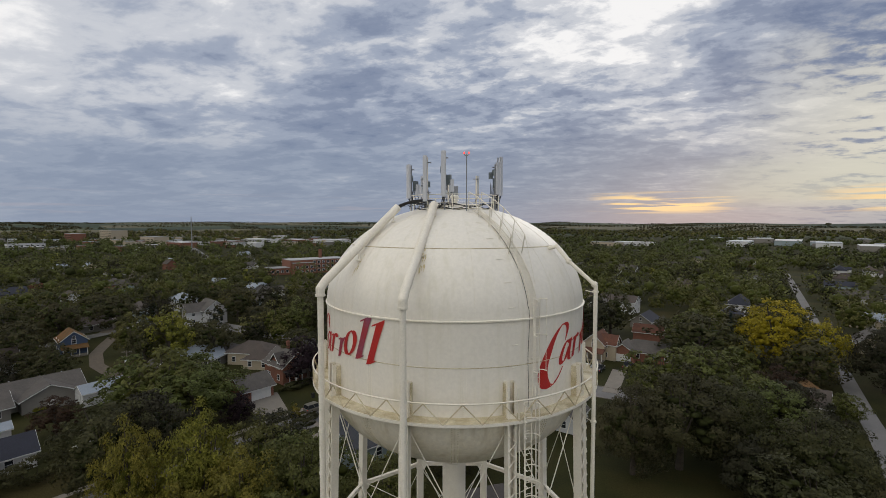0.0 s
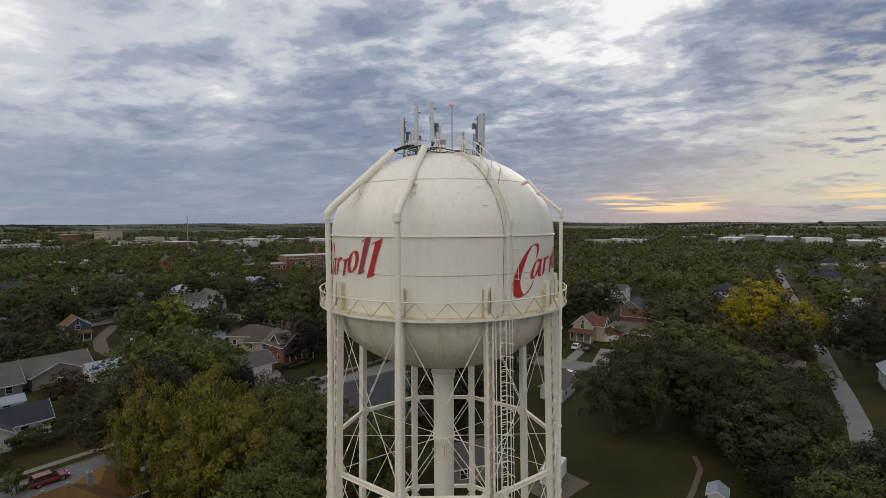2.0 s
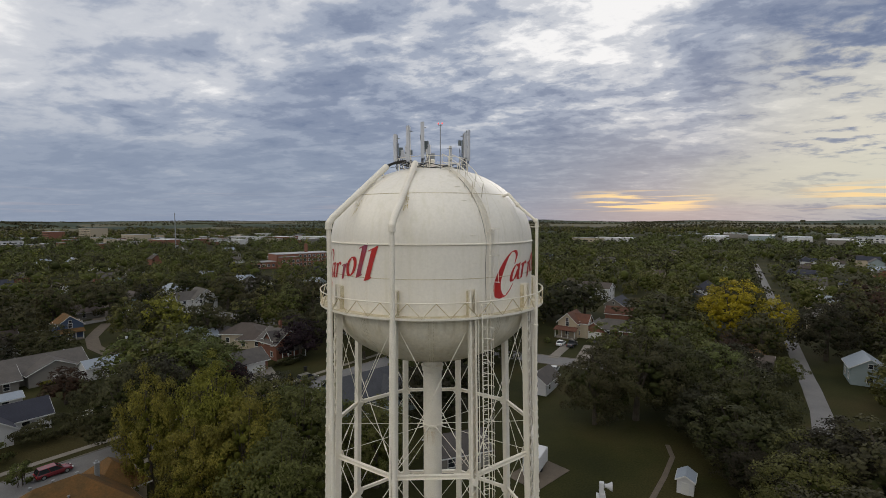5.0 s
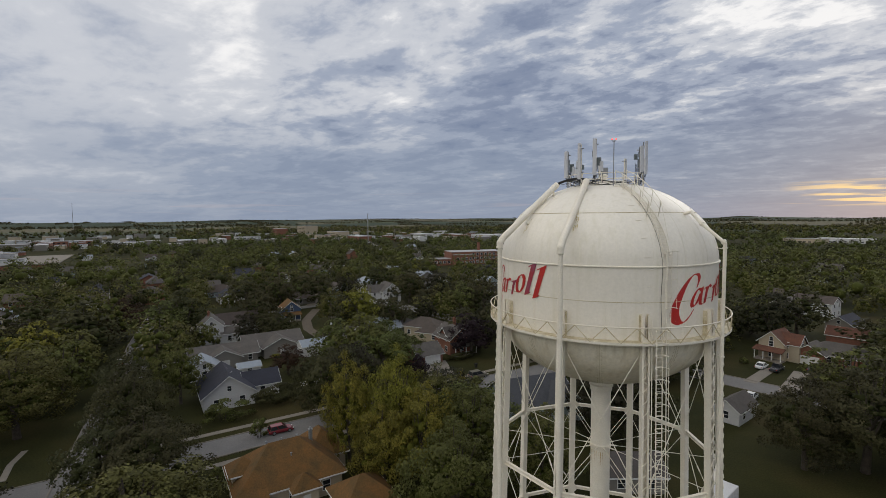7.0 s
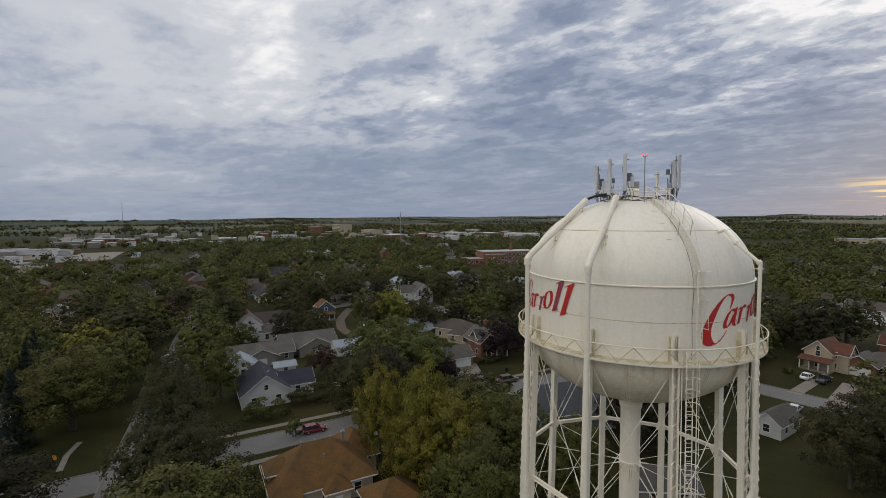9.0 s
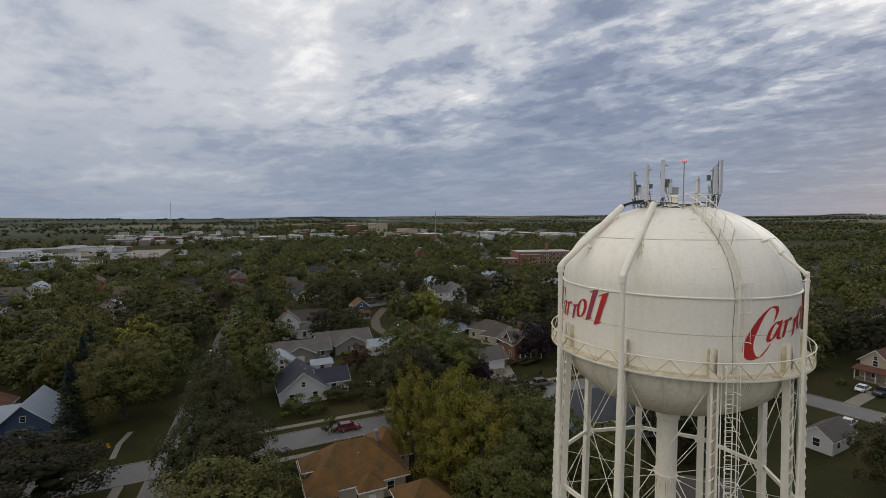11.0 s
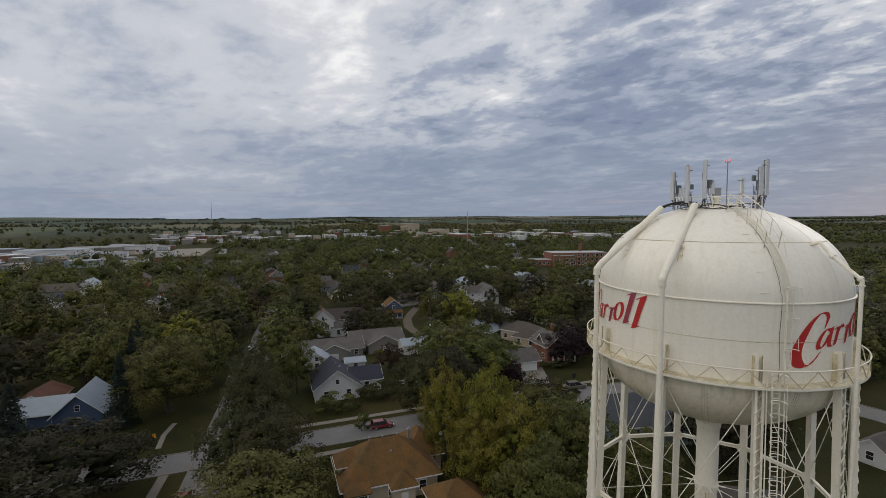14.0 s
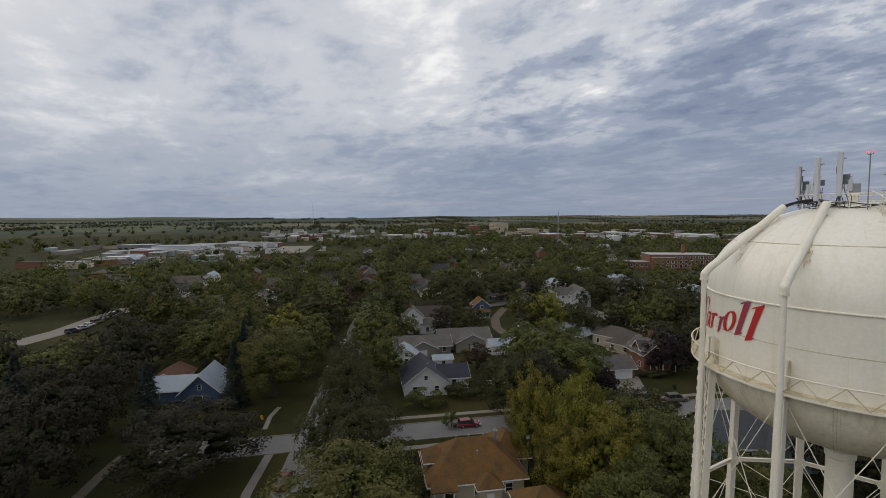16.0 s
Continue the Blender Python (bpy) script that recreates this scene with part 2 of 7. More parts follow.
M["door"] = material("painted_door", (0.55, 0.55, 0.53), 0.6, (0.45, 0.45, 0.44), 1, 10, 0.2)
M["car_red"] = material("red_car_paint", (0.17, 0.018, 0.026), 0.25, (0.15, 0.016, 0.022), 1, 6, 0.1, bump=0, spec=0.6)
M["car_dark"] = material("dark_car_paint", (0.035, 0.038, 0.045), 0.25, (0.03, 0.03, 0.035), 1, 6, 0.1, bump=0, spec=0.6)
M["car_silver"] = material("silver_car_paint", (0.40, 0.41, 0.42), 0.3, (0.35, 0.36, 0.37), 1, 6, 0.1, bump=0, spec=0.6)
M["car_white"] = material("white_car_paint", (0.72, 0.72, 0.72), 0.3, (0.65, 0.65, 0.65), 1, 6, 0.1, bump=0, spec=0.6)
M["car_tan"] = material("olive_car_paint", (0.12, 0.11, 0.085), 0.3, (0.1, 0.09, 0.07), 1, 6, 0.1, bump=0, spec=0.6)
M["tyre"] = material("tyre_rubber", (0.012, 0.012, 0.012), 0.9, (0.02, 0.02, 0.02), 5, 20, 0.3)
M["wood_pole"] = material("weathered_wood", (0.19, 0.165, 0.135), 0.9, (0.12, 0.10, 0.08), 3, 20, 0.5)
M["flat_roof"] = material("flat_roof_membrane", (0.33, 0.33, 0.33), 0.9, (0.22, 0.22, 0.22), 0.1, 1.0, 0.4, jitter=0.25)
M["wall_mixed"] = material("town_walls", (0.40, 0.36, 0.32), 0.85, (0.28, 0.24, 0.21), 0.1, 1, 0.4, jitter=0.3)
LEAF = {
    "deep": material("deep_green_leaves", (0.041, 0.039, 0.020), 0.7, (0.027, 0.026, 0.015), 0.35, 3, 0.5, bump=0.3, bump_scale=2.6, jitter=0.3, leaf=0.32, spec=0.2),
    "dark": material("dark_leaves", (0.073, 0.072, 0.028), 0.7, (0.043, 0.043, 0.020), 0.35, 3, 0.5, bump=0.3, bump_scale=2.6, jitter=0.3, leaf=0.32, spec=0.2),
    "green": material("green_leaves", (0.122, 0.133, 0.037), 0.7, (0.069, 0.075, 0.024), 0.35, 3, 0.5, bump=0.3, bump_scale=2.6, jitter=0.3, leaf=0.32, spec=0.2),
    "lime": material("yellow_green_leaves", (0.225, 0.208, 0.030), 0.7, (0.115, 0.115, 0.022), 0.3, 3, 0.6, bump=0.3, bump_scale=2.6, jitter=0.2, leaf=0.32, spec=0.2),
    "gold": material("golden_leaves", (0.36, 0.29, 0.018), 0.7, (0.21, 0.18, 0.018), 0.3, 3, 0.6, bump=0.3, bump_scale=2.6, jitter=0.1, leaf=0.4, spec=0.2),
    "purple": material("purple_leaves", (0.026, 0.014, 0.018), 0.7, (0.016, 0.010, 0.013), 0.4, 3, 0.5, bump=0.3, bump_scale=2.6, jitter=0.1, leaf=0.4, spec=0.2),
    "russet": material("russet_leaves", (0.060, 0.034, 0.020), 0.7, (0.034, 0.024, 0.016), 0.4, 3, 0.5, bump=0.3, bump_scale=2.6, jitter=0.1, leaf=0.4, spec=0.2),
    "spruce": material("spruce_needles", (0.030, 0.044, 0.034), 0.75, (0.018, 0.027, 0.022), 0.4, 3, 0.5, bump=0.3, bump_scale=2.6, jitter=0.15, leaf=0.4, spec=0.2),
}
# darker leaf colours that paint in shade deep inside a crown, without the play from leaf to leaf
INNER = {k: material("shaded_inner_foliage", tuple(0.8 * v for v in c), 0.8, tuple(0.6 * v for v in c), 0.6, 3, 0.5, bump=1.0, bump_scale=1.7, spec=0.1)
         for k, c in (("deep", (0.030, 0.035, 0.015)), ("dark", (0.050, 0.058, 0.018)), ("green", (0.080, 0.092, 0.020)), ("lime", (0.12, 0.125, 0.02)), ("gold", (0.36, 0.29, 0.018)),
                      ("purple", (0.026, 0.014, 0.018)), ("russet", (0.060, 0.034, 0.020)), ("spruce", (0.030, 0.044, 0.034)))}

# ---- mesh helpers ----
def link_mesh(name, verts, faces, mats, parent=None, label="", smooth=False, index=None):
    me = bpy.data.meshes.new(name)
    me.from_pydata([tuple(v) for v in verts], [], [tuple(f) for f in faces])
    for m in (mats if isinstance(mats, (list, tuple)) else [mats]):
        me.materials.append(m)
    if index is not None:
        me.polygons.foreach_set("material_index", index)
    if smooth:
        me.polygons.foreach_set("use_smooth", [True] * len(me.polygons))
    me.update()
    ob = new(name, me)
    if parent:
        ob.parent = parent
    if label:
        tagged(ob, label)
    return ob


def part(name, bm, mat, parent=None, label="", smooth=False):
    me = bpy.data.meshes.new(name)
    bm.normal_update()
    bm.to_mesh(me)
    bm.free()
    for m in (mat if isinstance(mat, (list, tuple)) else [mat]):
        me.materials.append(m)
    if smooth:
        me.polygons.foreach_set("use_smooth", [True] * len(me.polygons))
    ob = new(name, me)
    if parent:
        ob.parent = parent
    if label:
        tagged(ob, label)
    return ob


def thing(name, x, y, z=0.0, yaw=0.0, label="", category="", group="", kind=""):
    ob = new(name)
    ob.empty_display_size = 0.2
    ob.matrix_basis = pose(x, y, z, 0, 0, yaw)
    return tagged(ob, label, category, group, kind)


def box(bm, c, s, m=None):
    """A box of size s about c, in the frame m."""
    t = Matrix.Translation(c) @ Matrix.Diagonal((*s, 1))
    return bmesh.ops.create_cube(bm, size=1.0, matrix=(m @ t) if m else t)["verts"]


def tube(bm, a, b, r, sides=8, r2=None, caps=True):
    a, b = Vector(a), Vector(b)
    d = b - a
    if d.length < 1e-6:
        return
    m = Matrix.Translation((a + b) / 2) @ d.to_track_quat("Z", "Y").to_matrix().to_4x4()
    bmesh.ops.create_cone(bm, cap_ends=caps, segments=sides, radius1=r, radius2=r if r2 is None else r2, depth=d.length, matrix=m)


def pipe(bm, pts, r, sides=10):
    """A round pipe along a line of points, with ball joints."""
    for a, b in zip(pts, pts[1:]):
        tube(bm, a, b, r, sides)
    for p in pts[1:-1]:
        bmesh.ops.create_icosphere(bm, subdivisions=2, radius=r * 1.02, matrix=Matrix.Translation(p))


def lathe(profile, steps):
    """Verts and faces of a profile of (radius, height) turned round z."""
    verts, faces = [], []
    n = len(profile)
    for i in range(steps):
        a = 2 * math.pi * i / steps
        for r, h in profile:
            verts.append((r * math.cos(a), r * math.sin(a), h))
    for i in range(steps):
        j = (i + 1) % steps
        for k in range(n - 1):
            faces.append((i * n + k, j * n + k, j * n + k + 1, i * n + k + 1))
    return verts, faces


def polar(r, deg, z):
    return Vector((r * math.cos(radians(deg)), r * math.sin(radians(deg)), z))


def rod(bm, pts, r, sides=6, closed=False):
    """One unbroken round bar along a line of points."""
    pts = [Vector(q) for q in pts]
    n = len(pts)
    rings = []
    for i, c in enumerate(pts):
        if closed:
            d = pts[(i + 1) % n] - pts[i - 1]
        else:
            d = pts[min(i + 1, n - 1)] - pts[max(i - 1, 0)]
        d.normalize()
        ref = Vector((0, 0, 1)) if abs(d.z) < 0.9 else Vector((1, 0, 0))
        x = d.cross(ref).normalized()
        y = d.cross(x)
        rings.append([bm.verts.new(c + (x * math.cos(2 * math.pi * k / sides) + y * math.sin(2 * math.pi * k / sides)) * r) for k in range(sides)])
    for i in range(n if closed else n - 1):
        a, b = rings[i], rings[(i + 1) % n]
        for k in range(sides):
            j = (k + 1) % sides
            bm.faces.new((a[k], a[j], b[j], b[k]))
    if not closed:
        bm.faces.new(rings[0][::-1])
        bm.faces.new(rings[-1])

# ---- ground, streets, paths ----
AX = 61.5                                       # bearing of the streets, degrees from +x
U = Vector((math.cos(radians(AX)), math.sin(radians(AX)), 0))
V = Vector((-U.y, U.x, 0))


def land(x, y):
    """Height of the land: level in the town, rolling farmland far out."""
    r = math.hypot(x, y)
    k = min(max((r - 500) / 4200, 0), 1)
    return 33 * k ** 1.5 + 26 * k * (noise.noise((x / 900, y / 900, 3.7)))


def ground_material():
    m = bpy.data.materials.new("grass_and_fields")
    m.use_nodes = True
    nt = m.node_tree
    n, ln = nt.nodes.new, nt.links.new
    b = nt.nodes["Principled BSDF"]
    b.inputs["Roughness"].default_value = 0.95
    b.inputs["Specular IOR Level"].default_value = 0.1
    co = n("ShaderNodeTexCoord").outputs["Object"]

    def tex(kind, scale, out=0, **kw):
        t = n(kind)
        t.inputs["Scale"].default_value = scale
        for k, v in kw.items():
            t.inputs[k].default_value = v
        ln(co, t.inputs["Vector"])
        return t.outputs[out]

    def ramp(fac, stops, kind="LINEAR"):
        r = n("ShaderNodeValToRGB")
        r.color_ramp.interpolation = kind
        while len(r.color_ramp.elements) < len(stops):
            r.color_ramp.elements.new(0.5)
        for e, (p, c) in zip(r.color_ramp.elements, stops):
            e.position, e.color = p, (*c, 1)
        ln(fac, r.inputs[0])
        return r.outputs[0]

    def mix(f, a, c, kind="MIX"):
        x = n("ShaderNodeMix")
        x.data_type, x.blend_type = "RGBA", kind
        for sock, v in ((x.inputs[0], f), (x.inputs[6], a), (x.inputs[7], c)):
            if isinstance(v, (int, float)):
                sock.default_value = v
            else:
                ln(v, sock)
        return x.outputs[2]

    lawn = ramp(tex("ShaderNodeTexNoise", 0.06, Detail=5.0), [(0.35, (0.021, 0.0225, 0.0075)), (0.5, (0.031, 0.0315, 0.0095)), (0.66, (0.047, 0.039, 0.014))])
    blades = ramp(tex("ShaderNodeTexNoise", 4.0, Detail=5.0), [(0.3, (0.7, 0.7, 0.7)), (0.7, (1.25, 1.25, 1.25))])
    lawn = mix(1.0, lawn, blades, "MULTIPLY")
    cells = tex("ShaderNodeTexVoronoi", 0.0022, "Color")
    crop = ramp(cells, [(0.0, (0.045, 0.060, 0.040)), (0.3, (0.080, 0.092, 0.055)), (0.5, (0.05, 0.066, 0.045)), (0.66, (0.125, 0.115, 0.075)), (0.8, (0.04, 0.055, 0.04)), (0.92, (0.085, 0.10, 0.055))], "CONSTANT")
    crop = mix(1.0, crop, ramp(tex("ShaderNodeTexNoise", 0.02, Detail=6.0), [(0.3, (0.7, 0.7, 0.7)), (0.7, (1.2, 1.2, 1.2))]), "MULTIPLY")
    sep = n("ShaderNodeVectorMath")
    sep.operation = "LENGTH"
    ln(co, sep.inputs[0])
    far = n("ShaderNodeMapRange")
    far.inputs[1].default_value, far.inputs[2].default_value = 1150, 1600
    ln(sep.outputs["Value"], far.inputs[0])
    ln(mix(far.outputs[0], lawn, crop), b.inputs["Base Color"])
    bp = n("ShaderNodeBump")
    bp.inputs["Strength"].default_value, bp.inputs["Distance"].default_value = 0.4, 0.1
    ln(tex("ShaderNodeTexNoise", 3.0, Detail=4.0), bp.inputs["Height"])
    ln(bp.outputs[0], b.inputs["Normal"])
    return m


def build_ground():
    radii = [0, 60, 130, 220, 340, 500] + [500 + 4450 * (i / 42) ** 1.3 for i in range(1, 43)]
    steps = 240
    verts, faces = [(0, 0, 0)], []
    for r in radii[1:]:
        for i in range(steps):
            a = 2 * math.pi * i / steps
            x, y = r * math.cos(a), r * math.sin(a)
            verts.append((x, y, land(x, y)))
    for i in range(steps):
        faces.append((0, 1 + i, 1 + (i + 1) % steps))
    for k in range(len(radii) - 2):
        o, q = 1 + k * steps, 1 + (k + 1) * steps
        for i in range(steps):
            j = (i + 1) % steps
            faces.append((o + i, q + i, q + j, o + j))
    g = link_mesh("ground", verts, faces, ground_material(), smooth=True)
    tagged(g, "dark green lawns running out into rolling farm fields", "ground", kind="structure")


build_ground()


LAID = []


def strip(name, pts, width, z, mat, label, category, thick=0.05, kind="structure", kerb=0.0):
    """A paved band along a line of plan points, with real thickness and, where asked, raised kerbs on both sides."""
    LAID.append(name)
    z += 0.004 * len(LAID)                      # no two bands in one plane
    left, right = [], []
    P = [Vector((*p, 0)) for p in pts]
    for i, p in enumerate(P):
        d = (P[min(i + 1, len(P) - 1)] - P[max(i - 1, 0)]).normalized()
        nrm = Vector((-d.y, d.x, 0))
        left.append(p + nrm * width / 2)
        right.append(p - nrm * width / 2)
    n = len(P)
    verts = [(*q.xy, z) for q in left] + [(*q.xy, z) for q in right] + [(*q.xy, z - thick) for q in left] + [(*q.xy, z - thick) for q in right]
    faces = []
    for i in range(n - 1):
        faces += [(i, n + i, n + i + 1, i + 1), (i, i + 1, 2 * n + i + 1, 2 * n + i), (n + i + 1, n + i, 3 * n + i, 3 * n + i + 1)]
    faces += [(0, 2 * n, 3 * n, n), (n - 1, 2 * n - 1, 4 * n - 1, 3 * n - 1)]
    ob = link_mesh(name, verts, faces, mat)
    tagged(ob, label, category, kind=kind)
    if kerb:
        for side in (left, right):
            bm = bmesh.new()
            for a, b in zip(side, side[1:]):
                d = b - a
                mid = (a + b) / 2
                box(bm, (0, 0, 0), (d.length, 0.2, 0.2), Matrix.Translation((mid.x, mid.y, z + kerb - 0.1)) @ Matrix.Rotation(math.atan2(d.y, d.x), 4, "Z"))
            part("kerb", bm, M["concrete"], ob)
    return ob


def along(o, u, v):
    """Plan point u metres along the streets' bearing and v across it from o."""
    return (o[0] + U.x * u + V.x * v, o[1] + U.y * u + V.y * v)


RA = (-65.2, 45.5)                              # on the centre line of the main street
strip("road", [along(RA, -52, -0.5), along(RA, -30, -0.5), along(RA, 0, 0), along(RA, 45, 0.5), along(RA, 75, -1), along(RA, 135, -2.5)], 6.8, 0.03, M["asphalt"], "pale worn concrete residential street", "road", kerb=0.1)
RC = (-84, 22.5)                                # crossing at the corner
strip("road", [(-45, 2.5), (-65, 16), (-82, 27.3), (-97.5, 37.6), (-113.8, 49), (-131.5, 61), (-150, 73), (-185, 98)], 7.0, 0.036, M["asphalt"], "side street of pale concrete under big trees", "road", kerb=0.1)
strip("road", [(-150, 175), (-60, 141), (0, 119), (20, 112), (46, 101)], 7.5, 0.03, M["asphalt"], "street passing in front of the cream house", "road", kerb=0.1)
strip("road", [(44, 60), (51, 73), (58.5, 87), (65, 101.4), (69.5, 112), (90, 158), (140, 272), (202, 414)], 3.4, 0.03, M["asphalt"], "pale concrete lane between tall trees", "road")
strip("pavement", [along(RA, -24, -6.3), along(RA, 0, -6.0), along(RA, 70, -6.4)], 1.3, 0.03, M["concrete"], "narrow concrete pavement beside the street", "pavement")
strip("pavement", [along(RA, -24, 6.2), along(RA, 60, 6.2), along(RA, 120, 4.5)], 1.3, 0.02, M["concrete"], "narrow concrete pavement beside the lawn", "pavement")
strip("pavement", [(-56, 3), (-67.7, 9.3), (-77.3, 15.9)], 1.4, 0.03, M["concrete"], "concrete pavement leading to the corner", "pavement")
strip("pavement", [(-87.0, 18.2), (-92, 20.9), (-95.7, 24.1)], 0.9, 0.03, M["concrete"], "concrete pavement under the maples", "pavement")
strip("path", [(-99, 101.5), (-105.9, 104.2), (-117.4, 110.5), (-128.0, 120.3), (-135.6, 131.3), (-141.0, 139.7)], 3.4, 0.03, M["gravel"], "brown gravel lane curving past a lawn", "path")
strip("driveway", [(-52.5, 88.5), (-60.3, 98)], 6.5, 0.035, M["concrete"], "wide pale concrete driveway before a garage", "driveway")
strip("driveway", [(-46.3, 88.5), (-40, 84.5)], 1.2, 0.032, M["concrete"], "concrete garden path to the street", "path")
strip("driveway", [(18.5, 113), (24, 131)], 3.6, 0.035, M["concrete"], "pale concrete driveway before a brick garage", "driveway")
strip("driveway", [(12, 117), (17.5, 131)], 2.6, 0.034, M["concrete"], "concrete driveway with parked cars", "driveway")
strip("driveway", [(-150, 90), (-160, 108)], 9.0, 0.034, M["concrete"], "wide concrete parking apron", "driveway")
strip("path", [(26, 70), (25.5, 66), (22.5, 60), (18, 52)], 0.7, 0.02, M["gravel"], "worn dirt track through the grass", "path")
strip("pad", [(2.5, 55.5), (7.5, 61.5)], 5.2, 0.02, M["gravel"], "gravel pad under a parked trailer", "pad")
strip("driveway", [(-198, -24), (-211, -11), (-228, -1), (-246, 12)], 9.0, 0.03, M["concrete"], "pale parking lane beside a lawn", "driveway")
strip("path", [(-76, -16), (-82, -9.7), (-87, -6.8), (-92, -3.5)], 1.8, 0.02, M["gravel"], "earth footpath under dark trees", "path")
strip("road", [(-152, 124), (-149, 138), (-146, 150), (-142, 166)], 5.5, 0.04, M["asphalt"], "grey cross street at the end of the lane", "road")
strip("road", [(-149, 144), (-154.8, 152.3), (-175, 174), (-215, 220), (-264, 277), (-344, 368), (-476, 513)], 3.6, 0.06, M["gravel"], "narrow alley running downtown between gardens", "road")
strip("road", [(-300, 412), (-468, 603), (-769, 944)], 12.0, 0.6, M["asphalt"], "wide pale avenue running downtown", "road", thick=1.2)

# ---- the water tower ----
TC = (-5.97, 32.23)
R = 8.54
Z_BALC, Z_BELT, DOME, BOWL = 29.42, 34.42, 6.25, 5.2
LEG0, NLEG = -98.2, 10
tower = thing("water_tower", *TC, 0, 0, "white-painted steel water tower on ten laced legs", "water tower")


def dome_point(r, deg):
    return polar(r, deg, Z_BELT + DOME * math.sqrt(max(0, 1 - (r / R) ** 2)))


def build_tank():
    prof = [(0.4, Z_BALC - BOWL)]
    for i in range(1, 25):
        a = math.pi / 2 * i / 24
        prof.append((max(0.4, R * math.sin(a)), Z_BALC - BOWL * math.cos(a)))
    v, f = lathe(prof, 120)
    link_mesh("tank_bowl", v, f, M["tank_bowl"], tower, "cream riveted bowl with brown stains", smooth=True)
    prof = [(R, Z_BALC)]
    prof += [(R, z) for z in (Z_BALC + 1.2, Z_BALC + 2.55, Z_BALC + 2.6, Z_BELT - 0.8, Z_BELT)]
    for i in range(1, 29):
        a = math.pi / 2 * i / 28
        prof.append((R * math.cos(a), Z_BELT + DOME * math.sin(a)))
    v, f = lathe(prof, 120)
    link_mesh("tank_shell", v, f, M["tank"], tower, "off-white welded steel tank with faint stains", smooth=True)
    # raised belt where the dome meets the wall, and fine seams
    v, f = lathe([(R, Z_BELT - 0.07), (R + 0.09, Z_BELT - 0.04), (R + 0.09, Z_BELT + 0.03), (R, Z_BELT + 0.06)], 120)
    link_mesh("belt", v, f, M["steel_white"], tower)
    for name, r, z in (("seam", R, 32.0), ("seam", 6.92, Z_BELT + DOME * math.sqrt(1 - (6.92 / R) ** 2)), ("seam", 2.6, Z_BELT + DOME * math.sqrt(1 - (2.6 / R) ** 2))):
        v, f = lathe([(r, z - 0.03), (r + 0.018, z - 0.01), (r + 0.02, z + 0.015), (r - 0.02, z + 0.04)], 120)
        link_mesh(name, v, f, M["tank_dirty"], tower)
    # riveted laps running up the dome, the wall and the bowl
    for k in range(22):
        bm = bmesh.new()
        a = -90.7 + 16.364 * k
        pts = [(R * math.cos(t), Z_BELT + DOME * math.sin(t)) for t in np.linspace(0.03, 1.12, 16)]
        rod(bm, [polar(q + 0.004, a, z + 0.004) for q, z in pts], 0.009, 5)
        part("seam", bm, M["steel_white"], tower)
    bm = bmesh.new()
    for k in range(10):
        a = LEG0 + 36 * k + 20
        for dz in np.arange(Z_BALC + 0.1, Z_BALC + 2.5, 0.11):
            for da in (-0.9, 0.0, 0.9):
                bmesh.ops.create_cone(bm, cap_ends=True, segments=5, radius1=0.03, radius2=0.018, depth=0.035,
                                      matrix=Matrix.Translation(polar(R + 0.01, a + da, dz)) @ Matrix.Rotation(radians(a), 4, "Z") @ Matrix.Rotation(radians(90), 4, "Y"))
    part("rivets", bm, M["steel_white"], tower)["kind"] = "stuff"
    for k in range(10):
        bm = bmesh.new()
        a = LEG0 + 36 * k + 17
        for off in (-1.1, 1.1):                 # double rows of rivets down the bowl
            for t in np.linspace(1.5, 0.22, 58):
                p = polar(R * math.sin(t) + 0.004, a + off / max(0.35, math.sin(t)), Z_BALC - BOWL * math.cos(t))
                nrm = Vector((p.x / R ** 2, p.y / R ** 2, (p.z - Z_BALC) / BOWL ** 2))
                bmesh.ops.create_cone(bm, cap_ends=True, segments=5, radius1=0.036, radius2=0.02, depth=0.045, matrix=Matrix.Translation(p) @ nrm.to_track_quat("Z", "X").to_matrix().to_4x4())
        part("rivets", bm, M["tank_dirty"], tower)["kind"] = "stuff"
    band = [(R * math.sin(t) + 0.012 * math.sin(t), Z_BALC - BOWL * math.cos(t) - 0.012) for t in np.linspace(0.47, 0.58, 5)]
    v, f = lathe(band, 120)
    link_mesh("stained_ring", v, f, M["tank_dirty"], tower, "brown-stained lap ring at the foot of the bowl", smooth=True)
    for k in range(10):                         # lap seams down the bowl
        bm = bmesh.new()
        a = LEG0 + 36 * k + 17
        rod(bm, [polar(R * math.sin(t) + 0.003, a, Z_BALC - BOWL * math.cos(t) - 0.003) for t in np.linspace(1.54, 0.45, 20)], 0.012, 4)
        part("seam", bm, M["tank_dirty"], tower)
    bm = bmesh.new()                            # riveted ring round the foot of the bowl
    for i in range(150):
        p = polar(R * math.sin(0.56), i * 2.4, Z_BALC - BOWL * math.cos(0.56))
        bmesh.ops.create_cone(bm, cap_ends=True, segments=5, radius1=0.03, radius2=0.016, depth=0.05, matrix=Matrix.Translation(p) @ Matrix.Rotation(math.pi, 4, "X"))
    part("rivets", bm, M["tank_dirty"], tower)["kind"] = "stuff"


